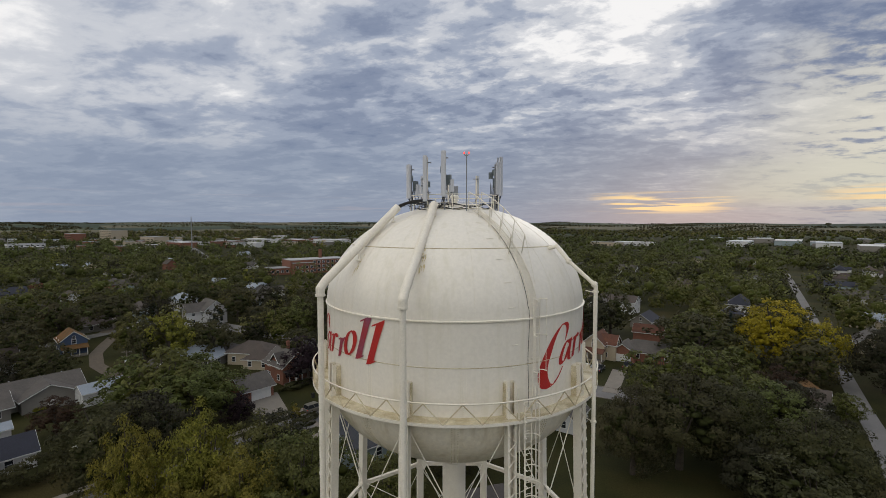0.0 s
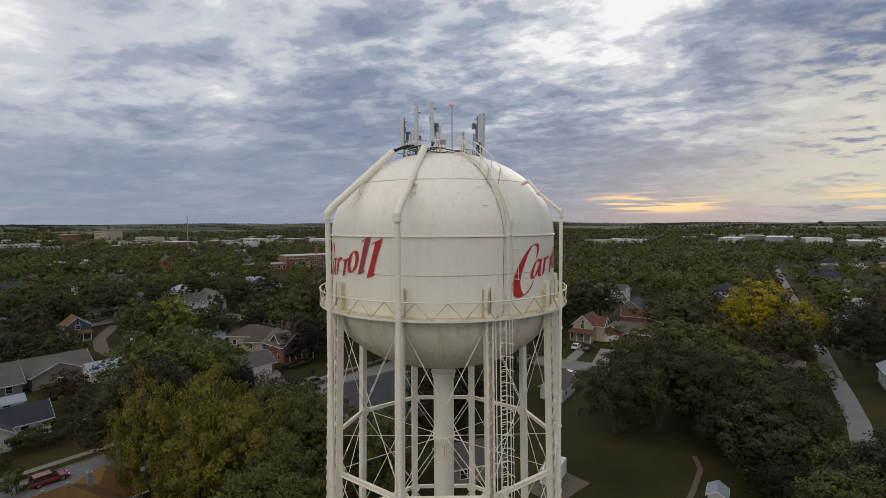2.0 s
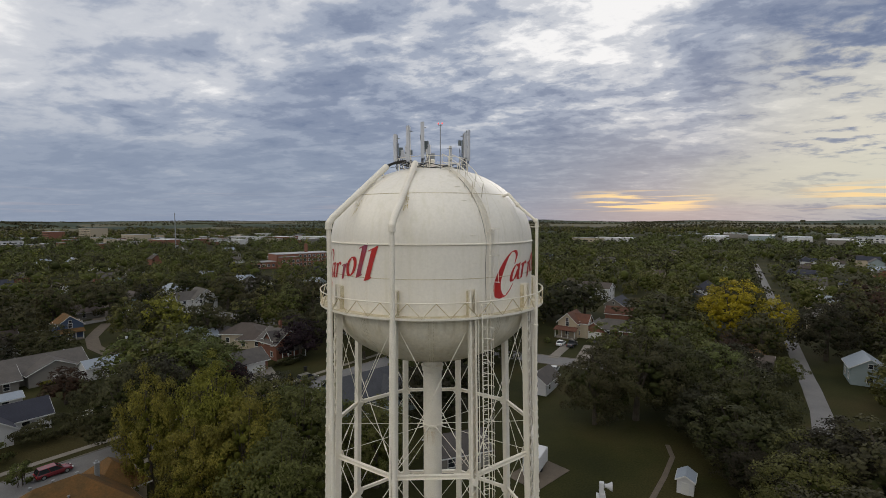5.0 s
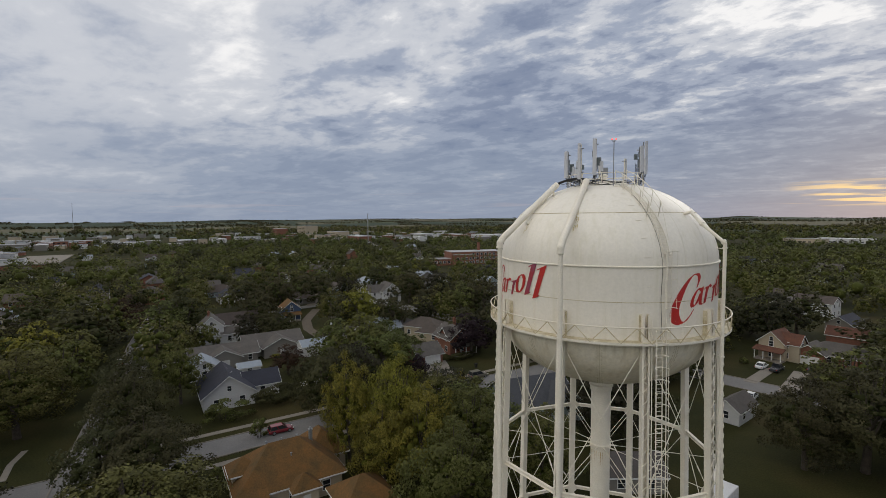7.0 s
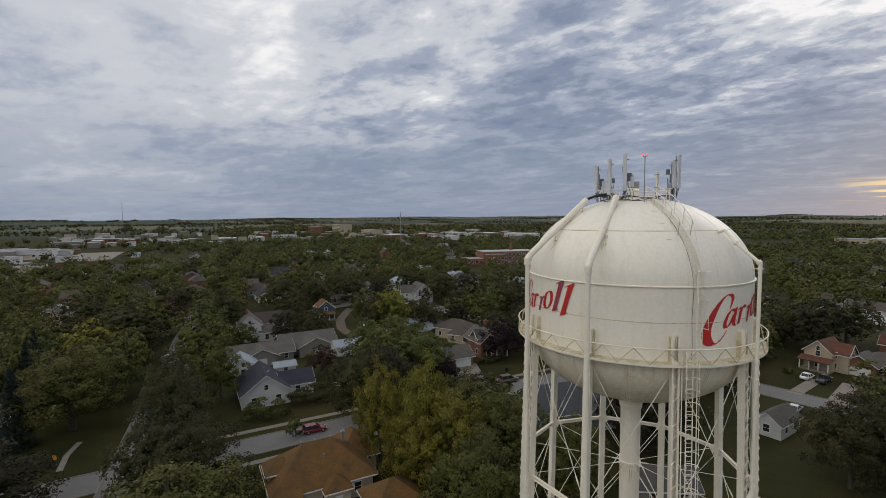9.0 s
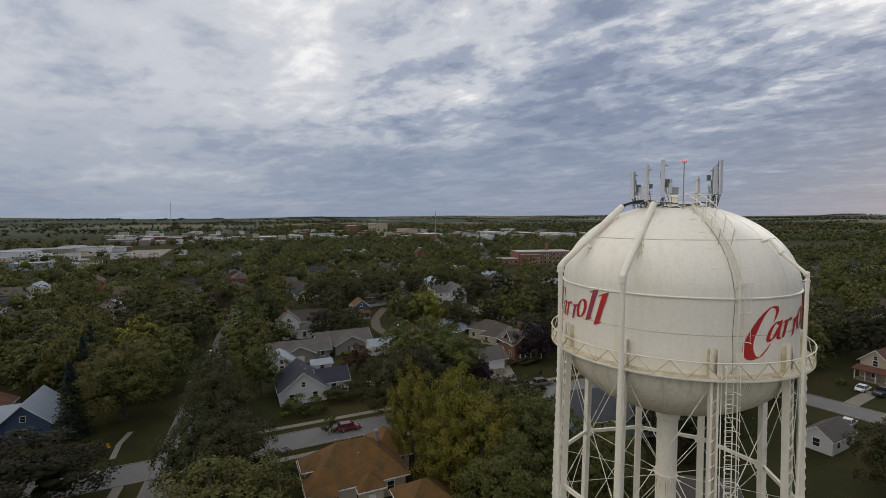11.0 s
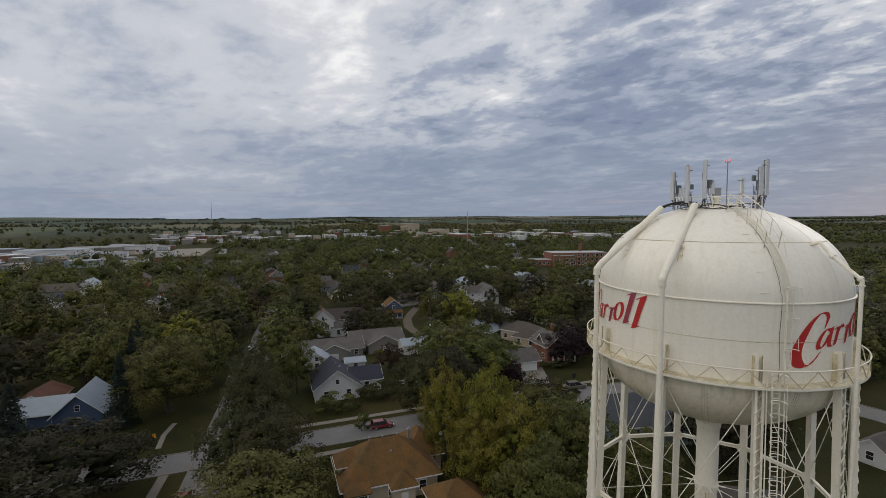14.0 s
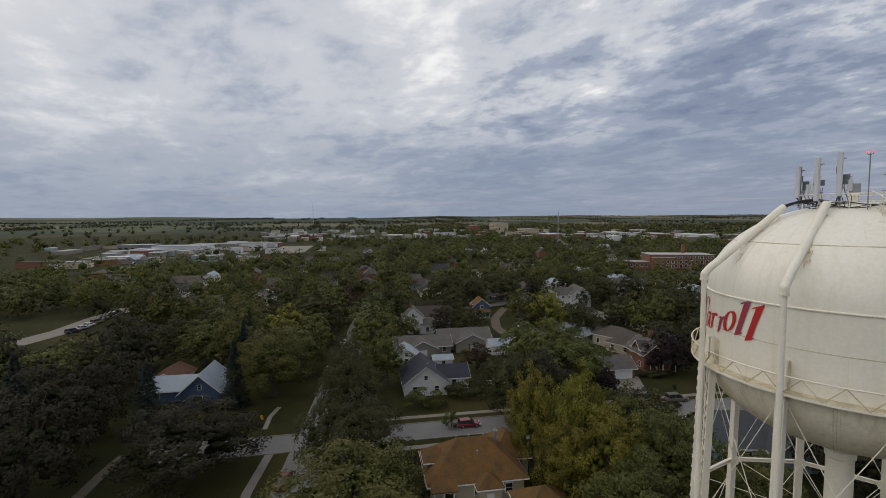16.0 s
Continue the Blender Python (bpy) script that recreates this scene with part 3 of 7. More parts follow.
def build_balcony():
    r1 = R + 0.95
    v, f = lathe([(R - 0.02, Z_BALC), (r1, Z_BALC), (r1, Z_BALC - 0.03), (R - 0.02, Z_BALC - 0.03), (R - 0.02, Z_BALC)], 120)
    link_mesh("balcony_floor", v, f, M["tank_dirty"], tower, "stained cream steel walkway round the tank")
    v, f = lathe([(r1, Z_BALC + 0.04), (r1 + 0.02, Z_BALC + 0.04), (r1 + 0.02, Z_BALC - 0.13), (r1 - 0.12, Z_BALC - 0.13), (r1 - 0.12, Z_BALC - 0.11), (r1, Z_BALC - 0.11), (r1, Z_BALC + 0.04)], 120)
    link_mesh("balcony_girder", v, f, M["steel_white"], tower)
    n = 120
    bm = bmesh.new()
    rod(bm, [polar(r1, 360 * i / n, Z_BALC + 1.06) for i in range(n)], 0.045, 6, True)
    part("handrail", bm, M["steel_white"], tower, smooth=True)
    m = 30
    for i in range(m):
        a0, a1, a2 = [360 * (i + k) / m + 11.1 for k in (0, 0.5, 1)]
        bm = bmesh.new()
        for p, q in ((polar(r1, a0, Z_BALC), polar(r1, a1, Z_BALC + 1.04)), (polar(r1, a1, Z_BALC + 1.04), polar(r1, a2, Z_BALC))):
            tube(bm, p, q, 0.036, 6)
        part("rail_brace", bm, M["tank_dirty"], tower)


def leg_point(k, z, dr=0.0):
    r = 8.86 + (Z_BALC - z) * 0.026 + dr
    return polar(r, LEG0 + 36 * k, z)


def build_legs():
    w, d = 0.52, 0.44
    for k in range(NLEG):
        a = LEG0 + 36 * k
        top, foot = leg_point(k, Z_BALC + 1.85), leg_point(k, 0.35)
        ax = (top - foot).normalized()
        X = Vector((math.cos(radians(a)), math.sin(radians(a)), 0))
        Y = Vector((-X.y, X.x, 0))
        leg = new("leg")
        leg.parent = tower
        L = (top - foot).length

        def at(u, x, y):
            return foot + ax * u + X * x + Y * y

        def bar(bm, u0, u1, x0, x1, y0, y1):
            vs = [bm.verts.new(at(u, x, y)) for u in (u0, u1) for x, y in ((x0, y0), (x1, y0), (x1, y1), (x0, y1))]
            for f in ((0, 1, 2, 3), (7, 6, 5, 4), (0, 4, 5, 1), (1, 5, 6, 2), (2, 6, 7, 3), (3, 7, 4, 0)):
                bm.faces.new([vs[i] for i in f])

        for s in (-1, 1):
            bm = bmesh.new()
            o, i, k = w / 2, w / 2 - 0.02, w / 2 - 0.14
            prof = [(-d / 2, k), (-d / 2, o), (d / 2, o), (d / 2, k), (d / 2 - 0.022, k), (d / 2 - 0.022, i), (-d / 2 + 0.022, i), (-d / 2 + 0.022, k)]
            ends = [[bm.verts.new(at(u, x, s * y)) for x, y in prof] for u in (0, L)]
            for q in range(8):
                r = (q + 1) % 8
                bm.faces.new((ends[0][q], ends[0][r], ends[1][r], ends[1][q]))
            bm.faces.new(ends[1])
            bmesh.ops.recalc_face_normals(bm, faces=bm.faces[:])
            part("channel", bm, M["steel_white"], leg)
        bm = bmesh.new()
        bar(bm, 0, L, -d / 2 - 0.014, -d / 2 - 0.002, -w / 2, w / 2)
        part("cover_plate", bm, M["steel_white"], leg)
        bm = bmesh.new()
        step, u, s, zig = 0.42, 0.5, 1, []
        while u < L - 2.2:
            zig.append(at(u, d / 2 + 0.03, -s * w * 0.42))
            u += step
            s = -s
        rod(bm, zig, 0.042, 4)
        part("lacing", bm, M["steel_white"], leg)
        for u in (0.35, L - 2.1, 18 - 0.9, 9 - 0.9):
            bm = bmesh.new()
            bar(bm, u, u + (0.5 if u > 3 else 0.25), d / 2 + 0.02, d / 2 + 0.032, -w / 2, w / 2)
            part("batten_plate", bm, M["steel_white"], leg)
        bm = bmesh.new()
        for s in (-1, 1):                       # perforated shoulder plates on the wall of the tank
            bar(bm, L - 1.85, L - 0.1, -d / 2 - 0.12, -d / 2 + 0.2, s * w / 2 - 0.035, s * w / 2 + 0.035)
        part("shoulder_plate", bm, M["tank_dirty"], leg)
        bm = bmesh.new()
        for s in (-1, 1):
            for i in range(12):
                bar(bm, L - 1.8 + i * 0.14, L - 1.74 + i * 0.14, -d / 2 + 0.2, -d / 2 + 0.23, s * w / 2 - 0.09, s * w / 2 + 0.09)
        part("rivet_strip", bm, M["tank_dirty"], leg)["kind"] = "stuff"
        bm = bmesh.new()
        box(bm, (foot.x, foot.y, 0.17), (1.3, 1.3, 0.4))
        part("footing", bm, M["concrete"], leg)


def build_bracing():
    levels = [(Z_BALC - 0.1, 18.0), (18.0, 8.8), (8.8, 0.6)]
    for z in (18.0, 8.8):
        for k in range(NLEG):
            a, b = leg_point(k, z), leg_point((k + 1) % NLEG, z)
            m = Matrix.Translation((a + b) / 2) @ (b - a).to_track_quat("X", "Z").to_matrix().to_4x4()
            bm = bmesh.new()
            L = (b - a).length
            box(bm, (0, 0, 0.14), (L, 0.24, 0.02), m)
            box(bm, (0, 0, -0.14), (L, 0.24, 0.02), m)
            box(bm, (0, 0, 0), (L, 0.03, 0.26), m)
            part("strut", bm, M["steel_white"], tower)
            bm = bmesh.new()
            mm = Matrix.Translation(leg_point(k, z, -0.34)) @ Matrix.Rotation(radians(LEG0 + 36 * k), 4, "Z")
            vs = [bm.verts.new(mm @ Vector((x, y, q))) for x in (-0.015, 0.015) for y, q in ((-0.45, 0.18), (-0.28, 0.4), (0.28, 0.4), (0.45, 0.18), (0.45, -0.18), (0.28, -0.4), (-0.28, -0.4), (-0.45, -0.18))]
            bm.faces.new(vs[7::-1])
            bm.faces.new(vs[8:])
            for i in range(8):
                j = (i + 1) % 8
                bm.faces.new((vs[i], vs[j], vs[8 + j], vs[8 + i]))
            part("gusset_plate", bm, M["steel_white"], tower)
    for z1, z0 in levels:
        for k in range(NLEG):
            for i, j in ((k, k + 1), (k + 1, k)):
                a, b = leg_point(i % NLEG, z1 - 0.3, -0.1), leg_point(j % NLEG, z0 + 0.3, -0.1)
                bm = bmesh.new()
                tube(bm, a, b, 0.03, 6)
                c = b + (a - b) * 0.13
                tube(bm, c, c + (a - b).normalized() * 0.5, 0.055, 6)
                part("tie_rod", bm, M["steel_white"], tower)
    for k in range(NLEG):
        bm = bmesh.new()
        tube(bm, polar(0.9, LEG0 + 36 * k, 18.1), leg_point(k, 18.2, -0.3), 0.025, 6)
        c = polar(1.4, LEG0 + 36 * k, 18.1)
        tube(bm, polar(0.88, LEG0 + 36 * k, 18.1), c, 0.06, 6)
        part("spoke_rod", bm, M["steel_white"], tower)


def build_riser():
    prof = [(0.92, 0.0), (0.92, 17.7), (0.90, 17.75), (0.90, 17.95), (1.0, 18.0), (1.0, 18.22), (0.92, 18.25), (0.92, 22.85), (1.02, 22.95), (1.04, 23.3), (1.12, 23.35), (1.12, 23.45), (0.92, 23.5), (0.92, 24.4)]
    v, f = lathe([(q * 0.88, z) for q, z in prof], 40)
    link_mesh("riser_column", v, f, M["steel_white"], tower, "thick white riser pipe with rust under its collar", smooth=False)
    random.seed(5)
    for i in range(26):
        a = LEG0 - 60 + i * 13.8 + random.uniform(-8, 8)
        l = random.uniform(0.4, 1.3)
        w = random.uniform(0.8, 3.2)
        v = [polar(0.816, a - w, 17.7), polar(0.816, a + w, 17.7), polar(0.816, a + w * 0.25, 17.7 - l), polar(0.816, a - w * 0.25, 17.7 - l * 0.9)]
        link_mesh("rust_streak", v, [(0, 1, 2, 3)], M["rust"], tower)


build_tank()
build_balcony()
build_legs()
build_bracing()
build_riser()


# ---- pipes, ladders, rails and lettering on the tower ----
def to_local(p):
    return Vector((p[0] - TC[0], p[1] - TC[1], p[2]))


def cable_duct(deg, r0, z0, deg1, r1, z1, name_label):
    """A white duct that climbs beside a leg and slants over to the top of the dome."""
    bm = bmesh.new()
    tube(bm, polar(r0, deg, 0), polar(r0, deg, z0), 0.17, 14)
    for z in np.arange(1.5, z0 - 1, 2.4):
        tube(bm, polar(r0, deg, z), polar(r0, deg, z + 0.12), 0.19, 14)
        p, q = polar(r0, deg, z + 0.05), polar(r0 - 0.75, LEG0 + 36 * round((deg - LEG0) / 36), z + 0.05)
        tube(bm, p, q, 0.035, 6)
    part("upright_duct", bm, M["steel_white"], tower, name_label, smooth=False)
    bm = bmesh.new()
    a, b = polar(r0, deg, z0), polar(r1, deg1, z1)
    knee = a + (b - a) * 0.06 + Vector((0, 0, 0.12))
    pipe(bm, [a + Vector((0, 0, -0.35)), a, knee, b], 0.245, 16)
    tube(bm, a + Vector((0, 0, -0.42)), a + Vector((0, 0, -0.30)), 0.275, 16)
    part("slanting_duct", bm, M["steel_white"], tower, smooth=False)
    bm = bmesh.new()                            # stand-off legs on the dome
    for f in (0.45, 0.72, 0.93):
        p = a.lerp(b, f)
        rr = math.hypot(p.x, p.y)
        q = dome_point(rr, math.degrees(math.atan2(p.y, p.x)) + 1.5)
        if p.z - q.z < 3:
            tube(bm, p, q, 0.05, 6)
            box(bm, q, (0.3, 0.3, 0.06))
    part("duct_support", bm, M["steel_white"], tower)


cable_duct(-95.6, 10.2, 35.75, -101, 3.7, 40.62, "white cable duct up one leg")
cable_duct(-128, 10.1, 35.9, -134, 4.5, 40.45, "white cable duct up one leg")

bm = bmesh.new()                                # overflow pipe
a = -29.0
pipe(bm, [dome_point(7.0, a) + Vector((0, 0, -0.05)), dome_point(7.0, a) + polar(0.55, a, 0.12), polar(8.3, a, 37.30), polar(9.95, a, 35.98), polar(9.95, a, 35.4), polar(9.95, a, 0)], 0.115, 12)
for z in (35.6, 28.2, 21.5, 14.2, 8.0):
    tube(bm, polar(9.95, a, z), polar(9.95, a, z + 0.1), 0.17, 12)
    tube(bm, polar(9.95, a, z), polar(9.2, -26.2, z), 0.03, 6)
for p, q in ((polar(8.25, a, 37.32), polar(8.4, a, 37.24)), (polar(9.8, a, 36.12), polar(9.93, a, 36.0))):
    tube(bm, p, q, 0.18, 12)
part("overflow_pipe", bm, M["steel_white"], tower, "white overflow pipe elbowed down from the dome")


def ladder(pts, side, width, name, rung=0.3, mat=None):
    """Two stiles and rungs along a line; side is the direction of the rungs."""
    bm = bmesh.new()
    s = Vector(side).normalized() * width / 2
    for sg in (-1, 1):
        for p, q in zip(pts, pts[1:]):
            tube(bm, p + s * sg, q + s * sg, 0.03, 6)
    run = 0.0
    for p, q in zip(pts, pts[1:]):
        L = (q - p).length
        u = rung - run % rung
        while u < L:
            c = p.lerp(q, u / L)
            tube(bm, c - s, c + s, 0.018, 5)
            u += rung
        run += L
    return part(name, bm, mat or M["steel_white"], tower)


def cage(pts, out, side, radius, parent_name, hoop=1.1):
    """Safety hoops and uprights round a ladder."""
    o, s = Vector(out).normalized(), Vector(side).normalized()
    total = sum((q - p).length for p, q in zip(pts, pts[1:]))
    hoops = []
    n = max(2, int(total / hoop))
    for i in range(n + 1):
        u = total * i / n
        for p, q in zip(pts, pts[1:]):
            L = (q - p).length
            if u <= L + 1e-6:
                c = p.lerp(q, u / L)
                break
            u -= L
        hoops.append([c + s * (radius * math.sin(t)) * 0.95 + o * (radius * (1 - math.cos(t)) * 0.95) for t in np.linspace(-1.9, 1.9, 12) for _ in (0,)])
    for h in hoops:
        bm = bmesh.new()
        rod(bm, h, 0.028, 5)
        part("cage_hoop", bm, M["steel_white"], tower)
    for j in (1, 4, 7, 10):
        bm = bmesh.new()
        rod(bm, [h[j] for h in hoops], 0.016, 5)
        part("cage_bar", bm, M["steel_white"], tower)


LA = -51.6                                      # ladder up the wall of the tank
out = polar(1, LA, 0)
side = Vector((-out.y, out.x, 0))
wall_pts = [polar(R + 0.22, LA, Z_BALC), polar(R + 0.22, LA, 35.6)]
ladder(wall_pts, side, 0.42, "wall_ladder")
cage([polar(R + 0.22, LA, 31.7), polar(R + 0.22, LA, 35.5)], out, side, 0.38, "cage", 1.9)
bm = bmesh.new()
for z in (30.6, 32.3, 34.0, 35.3):
    for s in (-0.21, 0.21):
        tube(bm, polar(R - 0.02, LA, z) + side * s, polar(R + 0.22, LA, z) + side * s, 0.02, 5)
part("ladder_bracket", bm, M["steel_white"], tower)

# walkway over the dome: strip of treads with two handrails, and the cable beside it
walk_pts = []
for t in np.linspace(0.10, 1.20, 22):
    walk_pts.append((R * math.cos(t), LA - 4.5 * t ** 1.4, Z_BELT + DOME * math.sin(t)))
bm = bmesh.new()
for (r1, a1, z1), (r2, a2, z2) in zip(walk_pts, walk_pts[1:]):
    for f in (0.0, 0.34, 0.67):
        p = polar(r1 + (r2 - r1) * f + 0.05, a1 + (a2 - a1) * f, z1 + (z2 - z1) * f + 0.05)
        tube(bm, p - side * 0.23, p + side * 0.23, 0.016, 5)
for s in (-0.23, 0.23):
    for (r1, a1, z1), (r2, a2, z2) in zip(walk_pts, walk_pts[1:]):
        tube(bm, polar(r1 + 0.05, a1, z1 + 0.05) + side * s, polar(r2 + 0.05, a2, z2 + 0.05) + side * s, 0.03, 5)
part("dome_ladder", bm, M["steel_white"], tower)
bm = bmesh.new()
for s in (-0.45, 0.45):
    tops = []
    for i, (r, a, z) in enumerate(walk_pts):
        if i < 9:
            continue
        hgt = 1.05
        base = polar(r, a, z) + side * s
        nrm = Vector((base.x / R ** 2, base.y / R ** 2, (z - Z_BELT) / DOME ** 2)).normalized()
        tops.append((base, base + nrm * 0.35 + Vector((0, 0, hgt - 0.25))))
    for (b0, t0), (b1, t1) in zip(tops, tops[1:]):
        tube(bm, t0, t1, 0.028, 6)
        tube(bm, b0.lerp(t0, 0.5), b1.lerp(t1, 0.5), 0.018, 6)
    for i in range(0, len(tops), 3):
        tube(bm, tops[i][0], tops[i][1], 0.028, 6)
    tube(bm, tops[0][0], tops[0][1], 0.028, 6)
    # the rail's long sloping end
    tube(bm, tops[0][1], tops[0][0] + Vector((0, 0, -1.6)) + polar(1.2, LA, 0), 0.02, 6)
part("dome_handrail", bm, M["steel_white"], tower)
bm = bmesh.new()
line = [polar(r + 0.05, a - 2.6 * (1 if r > 5 else r / 5), z + 0.05) for r, a, z in walk_pts]
wob = [polar(R + 0.06, LA - 2.6 + 0.22 * math.sin(z * 1.7), z) for z in np.linspace(34.9, Z_BALC + 0.1, 16)]
rod(bm, line[::-1] + wob, 0.013, 5)
part("cable", bm, M["black"], tower, "black cable down the wall and over the dome")
bm = bmesh.new()                                # step brackets beside the ladder
for i, (r, a, z) in enumerate(walk_pts[::4]):
    for da, dr in ((-9, 0.0),):
        p = polar(r + 0.02, a + da, z + 0.03)
        tube(bm, p - side * 0.22, p + side * 0.22, 0.02, 5)
for z in (30.6, 31.9, 33.1, 34.2):
    p = polar(R + 0.02, LA - 8, z)
    tube(bm, p - side * 0.22, p + side * 0.22, 0.02, 5)
part("step_bracket", bm, M["steel_white"], tower)

# ladder with cage down the leg below the walkway
LB = -57.6
outb = polar(1, LB, 0)
sideb = Vector((-outb.y, outb.x, 0))
low_pts = [polar(9.35, LB, 30.3), polar(9.68, LB, 18.0), polar(10.1, LB, 2.5)]
ladder(low_pts, sideb, 0.42, "leg_ladder")
cage(low_pts, outb, sideb, 0.44, "cage", 0.8)
bm = bmesh.new()
for sg in (-0.45, 0.55):
    pipe(bm, [polar(9.2, LB, 31.0) + sideb * sg, polar(9.3, LB, 28.0) + sideb * sg, polar(9.98, LB, 2.0) + sideb * sg], 0.035, 6)
part("conduit", bm, M["steel_white"], tower)

# railing, vent and mast platform on top of the dome
zt = dome_point(3.0, 0).z
n = 48
for zz, rr in ((zt + 1.0, 0.028), (zt + 0.5, 0.02)):
    bm = bmesh.new()
    rod(bm, [polar(3.0, 360 * i / n, zz) for i in range(n)], rr, 6, True)
    part("roof_railing", bm, M["steel_white"], tower)
for i in range(12):
    bm = bmesh.new()
    tube(bm, polar(3.0, 30 * i + 6, zt - 0.05), polar(3.0, 30 * i + 6, zt + 1.0), 0.03, 6)
    part("railing_post", bm, M["steel_white"], tower)
v, f = lathe([(0.001, 41.40), (0.24, 41.36), (0.31, 41.28), (0.31, 41.18), (0.21, 41.16), (0.21, 41.08), (0.31, 41.05), (0.31, 40.97), (0.22, 40.95), (0.22, 40.6), (0.001, 40.6)], 24)
link_mesh("roof_vent", v, f, M["tank"], tower, "cream round vent with a flat cap", smooth=False)
v, f = lathe([(0.001, 40.78), (1.7, 40.74), (1.75, 40.66), (1.75, 40.4)], 48)
link_mesh("roof_plate", v, f, M["tank"], tower)


def nib_stroke(path, half, weights=None, steps=9):
    """A broad-nib pen stroke through the points: strips between the two ends of the nib."""
    pts = [Vector((*p, 0)) for p in path]
    w = weights or [1.0] * len(pts)
    line = []
    for i in range(len(pts) - 1):
        p0, p1, p2, p3 = pts[max(i - 1, 0)], pts[i], pts[i + 1], pts[min(i + 2, len(pts) - 1)]
        for k in range(steps):
            t = k / steps
            c = 0.5 * (2 * p1 + (p2 - p0) * t + (2 * p0 - 5 * p1 + 4 * p2 - p3) * t * t + (3 * p1 - p0 - 3 * p2 + p3) * t ** 3)
            line.append((c, w[i] * (1 - t) + w[i + 1] * t))
    line.append((pts[-1], w[-1]))
    nib = Vector((*half, 0))
    quads = []
    for i, ((p, a), (q, b)) in enumerate(zip(line, line[1:])):
        quads.append((p - nib * a, q - nib * b, q + nib * b, p + nib * a))
        d = (q - p)
        if d.length > 1e-6:                     # hairline so that the pen never vanishes
            h = Vector((-d.y, d.x, 0)).normalized() * 0.035
            e = d * 0.3
            quads.append((p - h - e, q - h + e, q + h + e, p + h - e))
    return quads


def letter_strokes():
    """The town's name in slanting broad-nib letters; metres along the wall and up from the foot of the capital."""
    big, small, tall = (0.30, 0.10), (0.17, 0.055), (0.235, 0.07)
    out = {"C": [nib_stroke([(2.34, 2.50), (2.60, 3.10), (2.45, 3.42), (1.95, 3.40), (1.3, 2.85), (0.72, 1.95), (0.36, 1.05), (0.50, 0.34), (1.0, 0.14), (1.6, 0.52), (2.05, 1.02)],
                            big, [0.15, 0.5, 0.55, 0.55, 0.8, 1.15, 1.25, 1.2, 0.8, 0.35, 0.12])]}
    out["a"] = [nib_stroke([(2.95, 2.28), (2.55, 2.42), (2.1, 2.0), (1.86, 1.45), (2.0, 1.22), (2.4, 1.5), (2.8, 2.1)], small),
                nib_stroke([(3.02, 2.5), (2.85, 1.95), (2.74, 1.42), (2.98, 1.3)], small, [1, 1, 1, 0.5])]
    for nm, s in (("r", 3.25), ("r ", 4.45)):
        out[nm] = [nib_stroke([(s - 0.02, 2.34), (s + 0.34, 2.46), (s + 0.26, 2.05), (s + 0.02, 1.36)], small, [0.4, 0.9, 1.1, 0.9]),
                   nib_stroke([(s + 0.12, 1.75), (s + 0.42, 2.25), (s + 0.72, 2.58), (s + 0.95, 2.42)], small, [0.5, 0.8, 1.0, 0.9])]
    s, h = 5.72, 2.38
    ring = [(s + 0.42 * math.cos(t) + 0.22 * math.sin(t), h + 0.70 * math.sin(t)) for t in np.linspace(0.6, 0.6 + 2 * math.pi, 13)]
    out["o"] = [nib_stroke(ring, small, steps=5)]
    for nm, s, dz in (("l", 6.15, 0.16), ("l ", 7.02, 0.0)):
        out[nm] = [nib_stroke([(s + 1.10, 3.82 + dz), (s + 0.72, 2.7 + dz), (s + 0.34, 1.55 + dz)], tall, [1.15, 1.0, 1.05]),
                   nib_stroke([(s + 0.55, 3.60 + dz), (s + 1.0, 3.78 + dz), (s + 1.35, 3.95 + dz)], (0.10, 0.09), [0.8, 1, 0.6]),
                   nib_stroke([(s + 0.10, 1.46 + dz), (s + 0.38, 1.52 + dz), (s + 0.74, 1.70 + dz)], (0.10, 0.07), [0.8, 1, 0.5])]
    return out


def put_lettering(start_deg, faded=()):
    word = new("lettering")
    word.parent = tower
    tagged(word, "red slanting letters spelling Carroll")
    layer = 0
    for name, strokes in letter_strokes().items():
        verts, faces = [], []
        for quads in strokes:
            for qd in quads:
                layer += 1
                lift = R + 0.012 + 0.00004 * layer
                i = len(verts)
                for p in qd:
                    verts.append(polar(lift, start_deg + math.degrees(p.x / R), 30.35 + p.y))
                faces.append((i, i + 1, i + 2, i + 3))
        link_mesh("letter", verts, faces, M["red_dark"] if name in faded else M["red"], word)


put_lettering(-49.6)
put_lettering(-163.2, ("l", "r "))


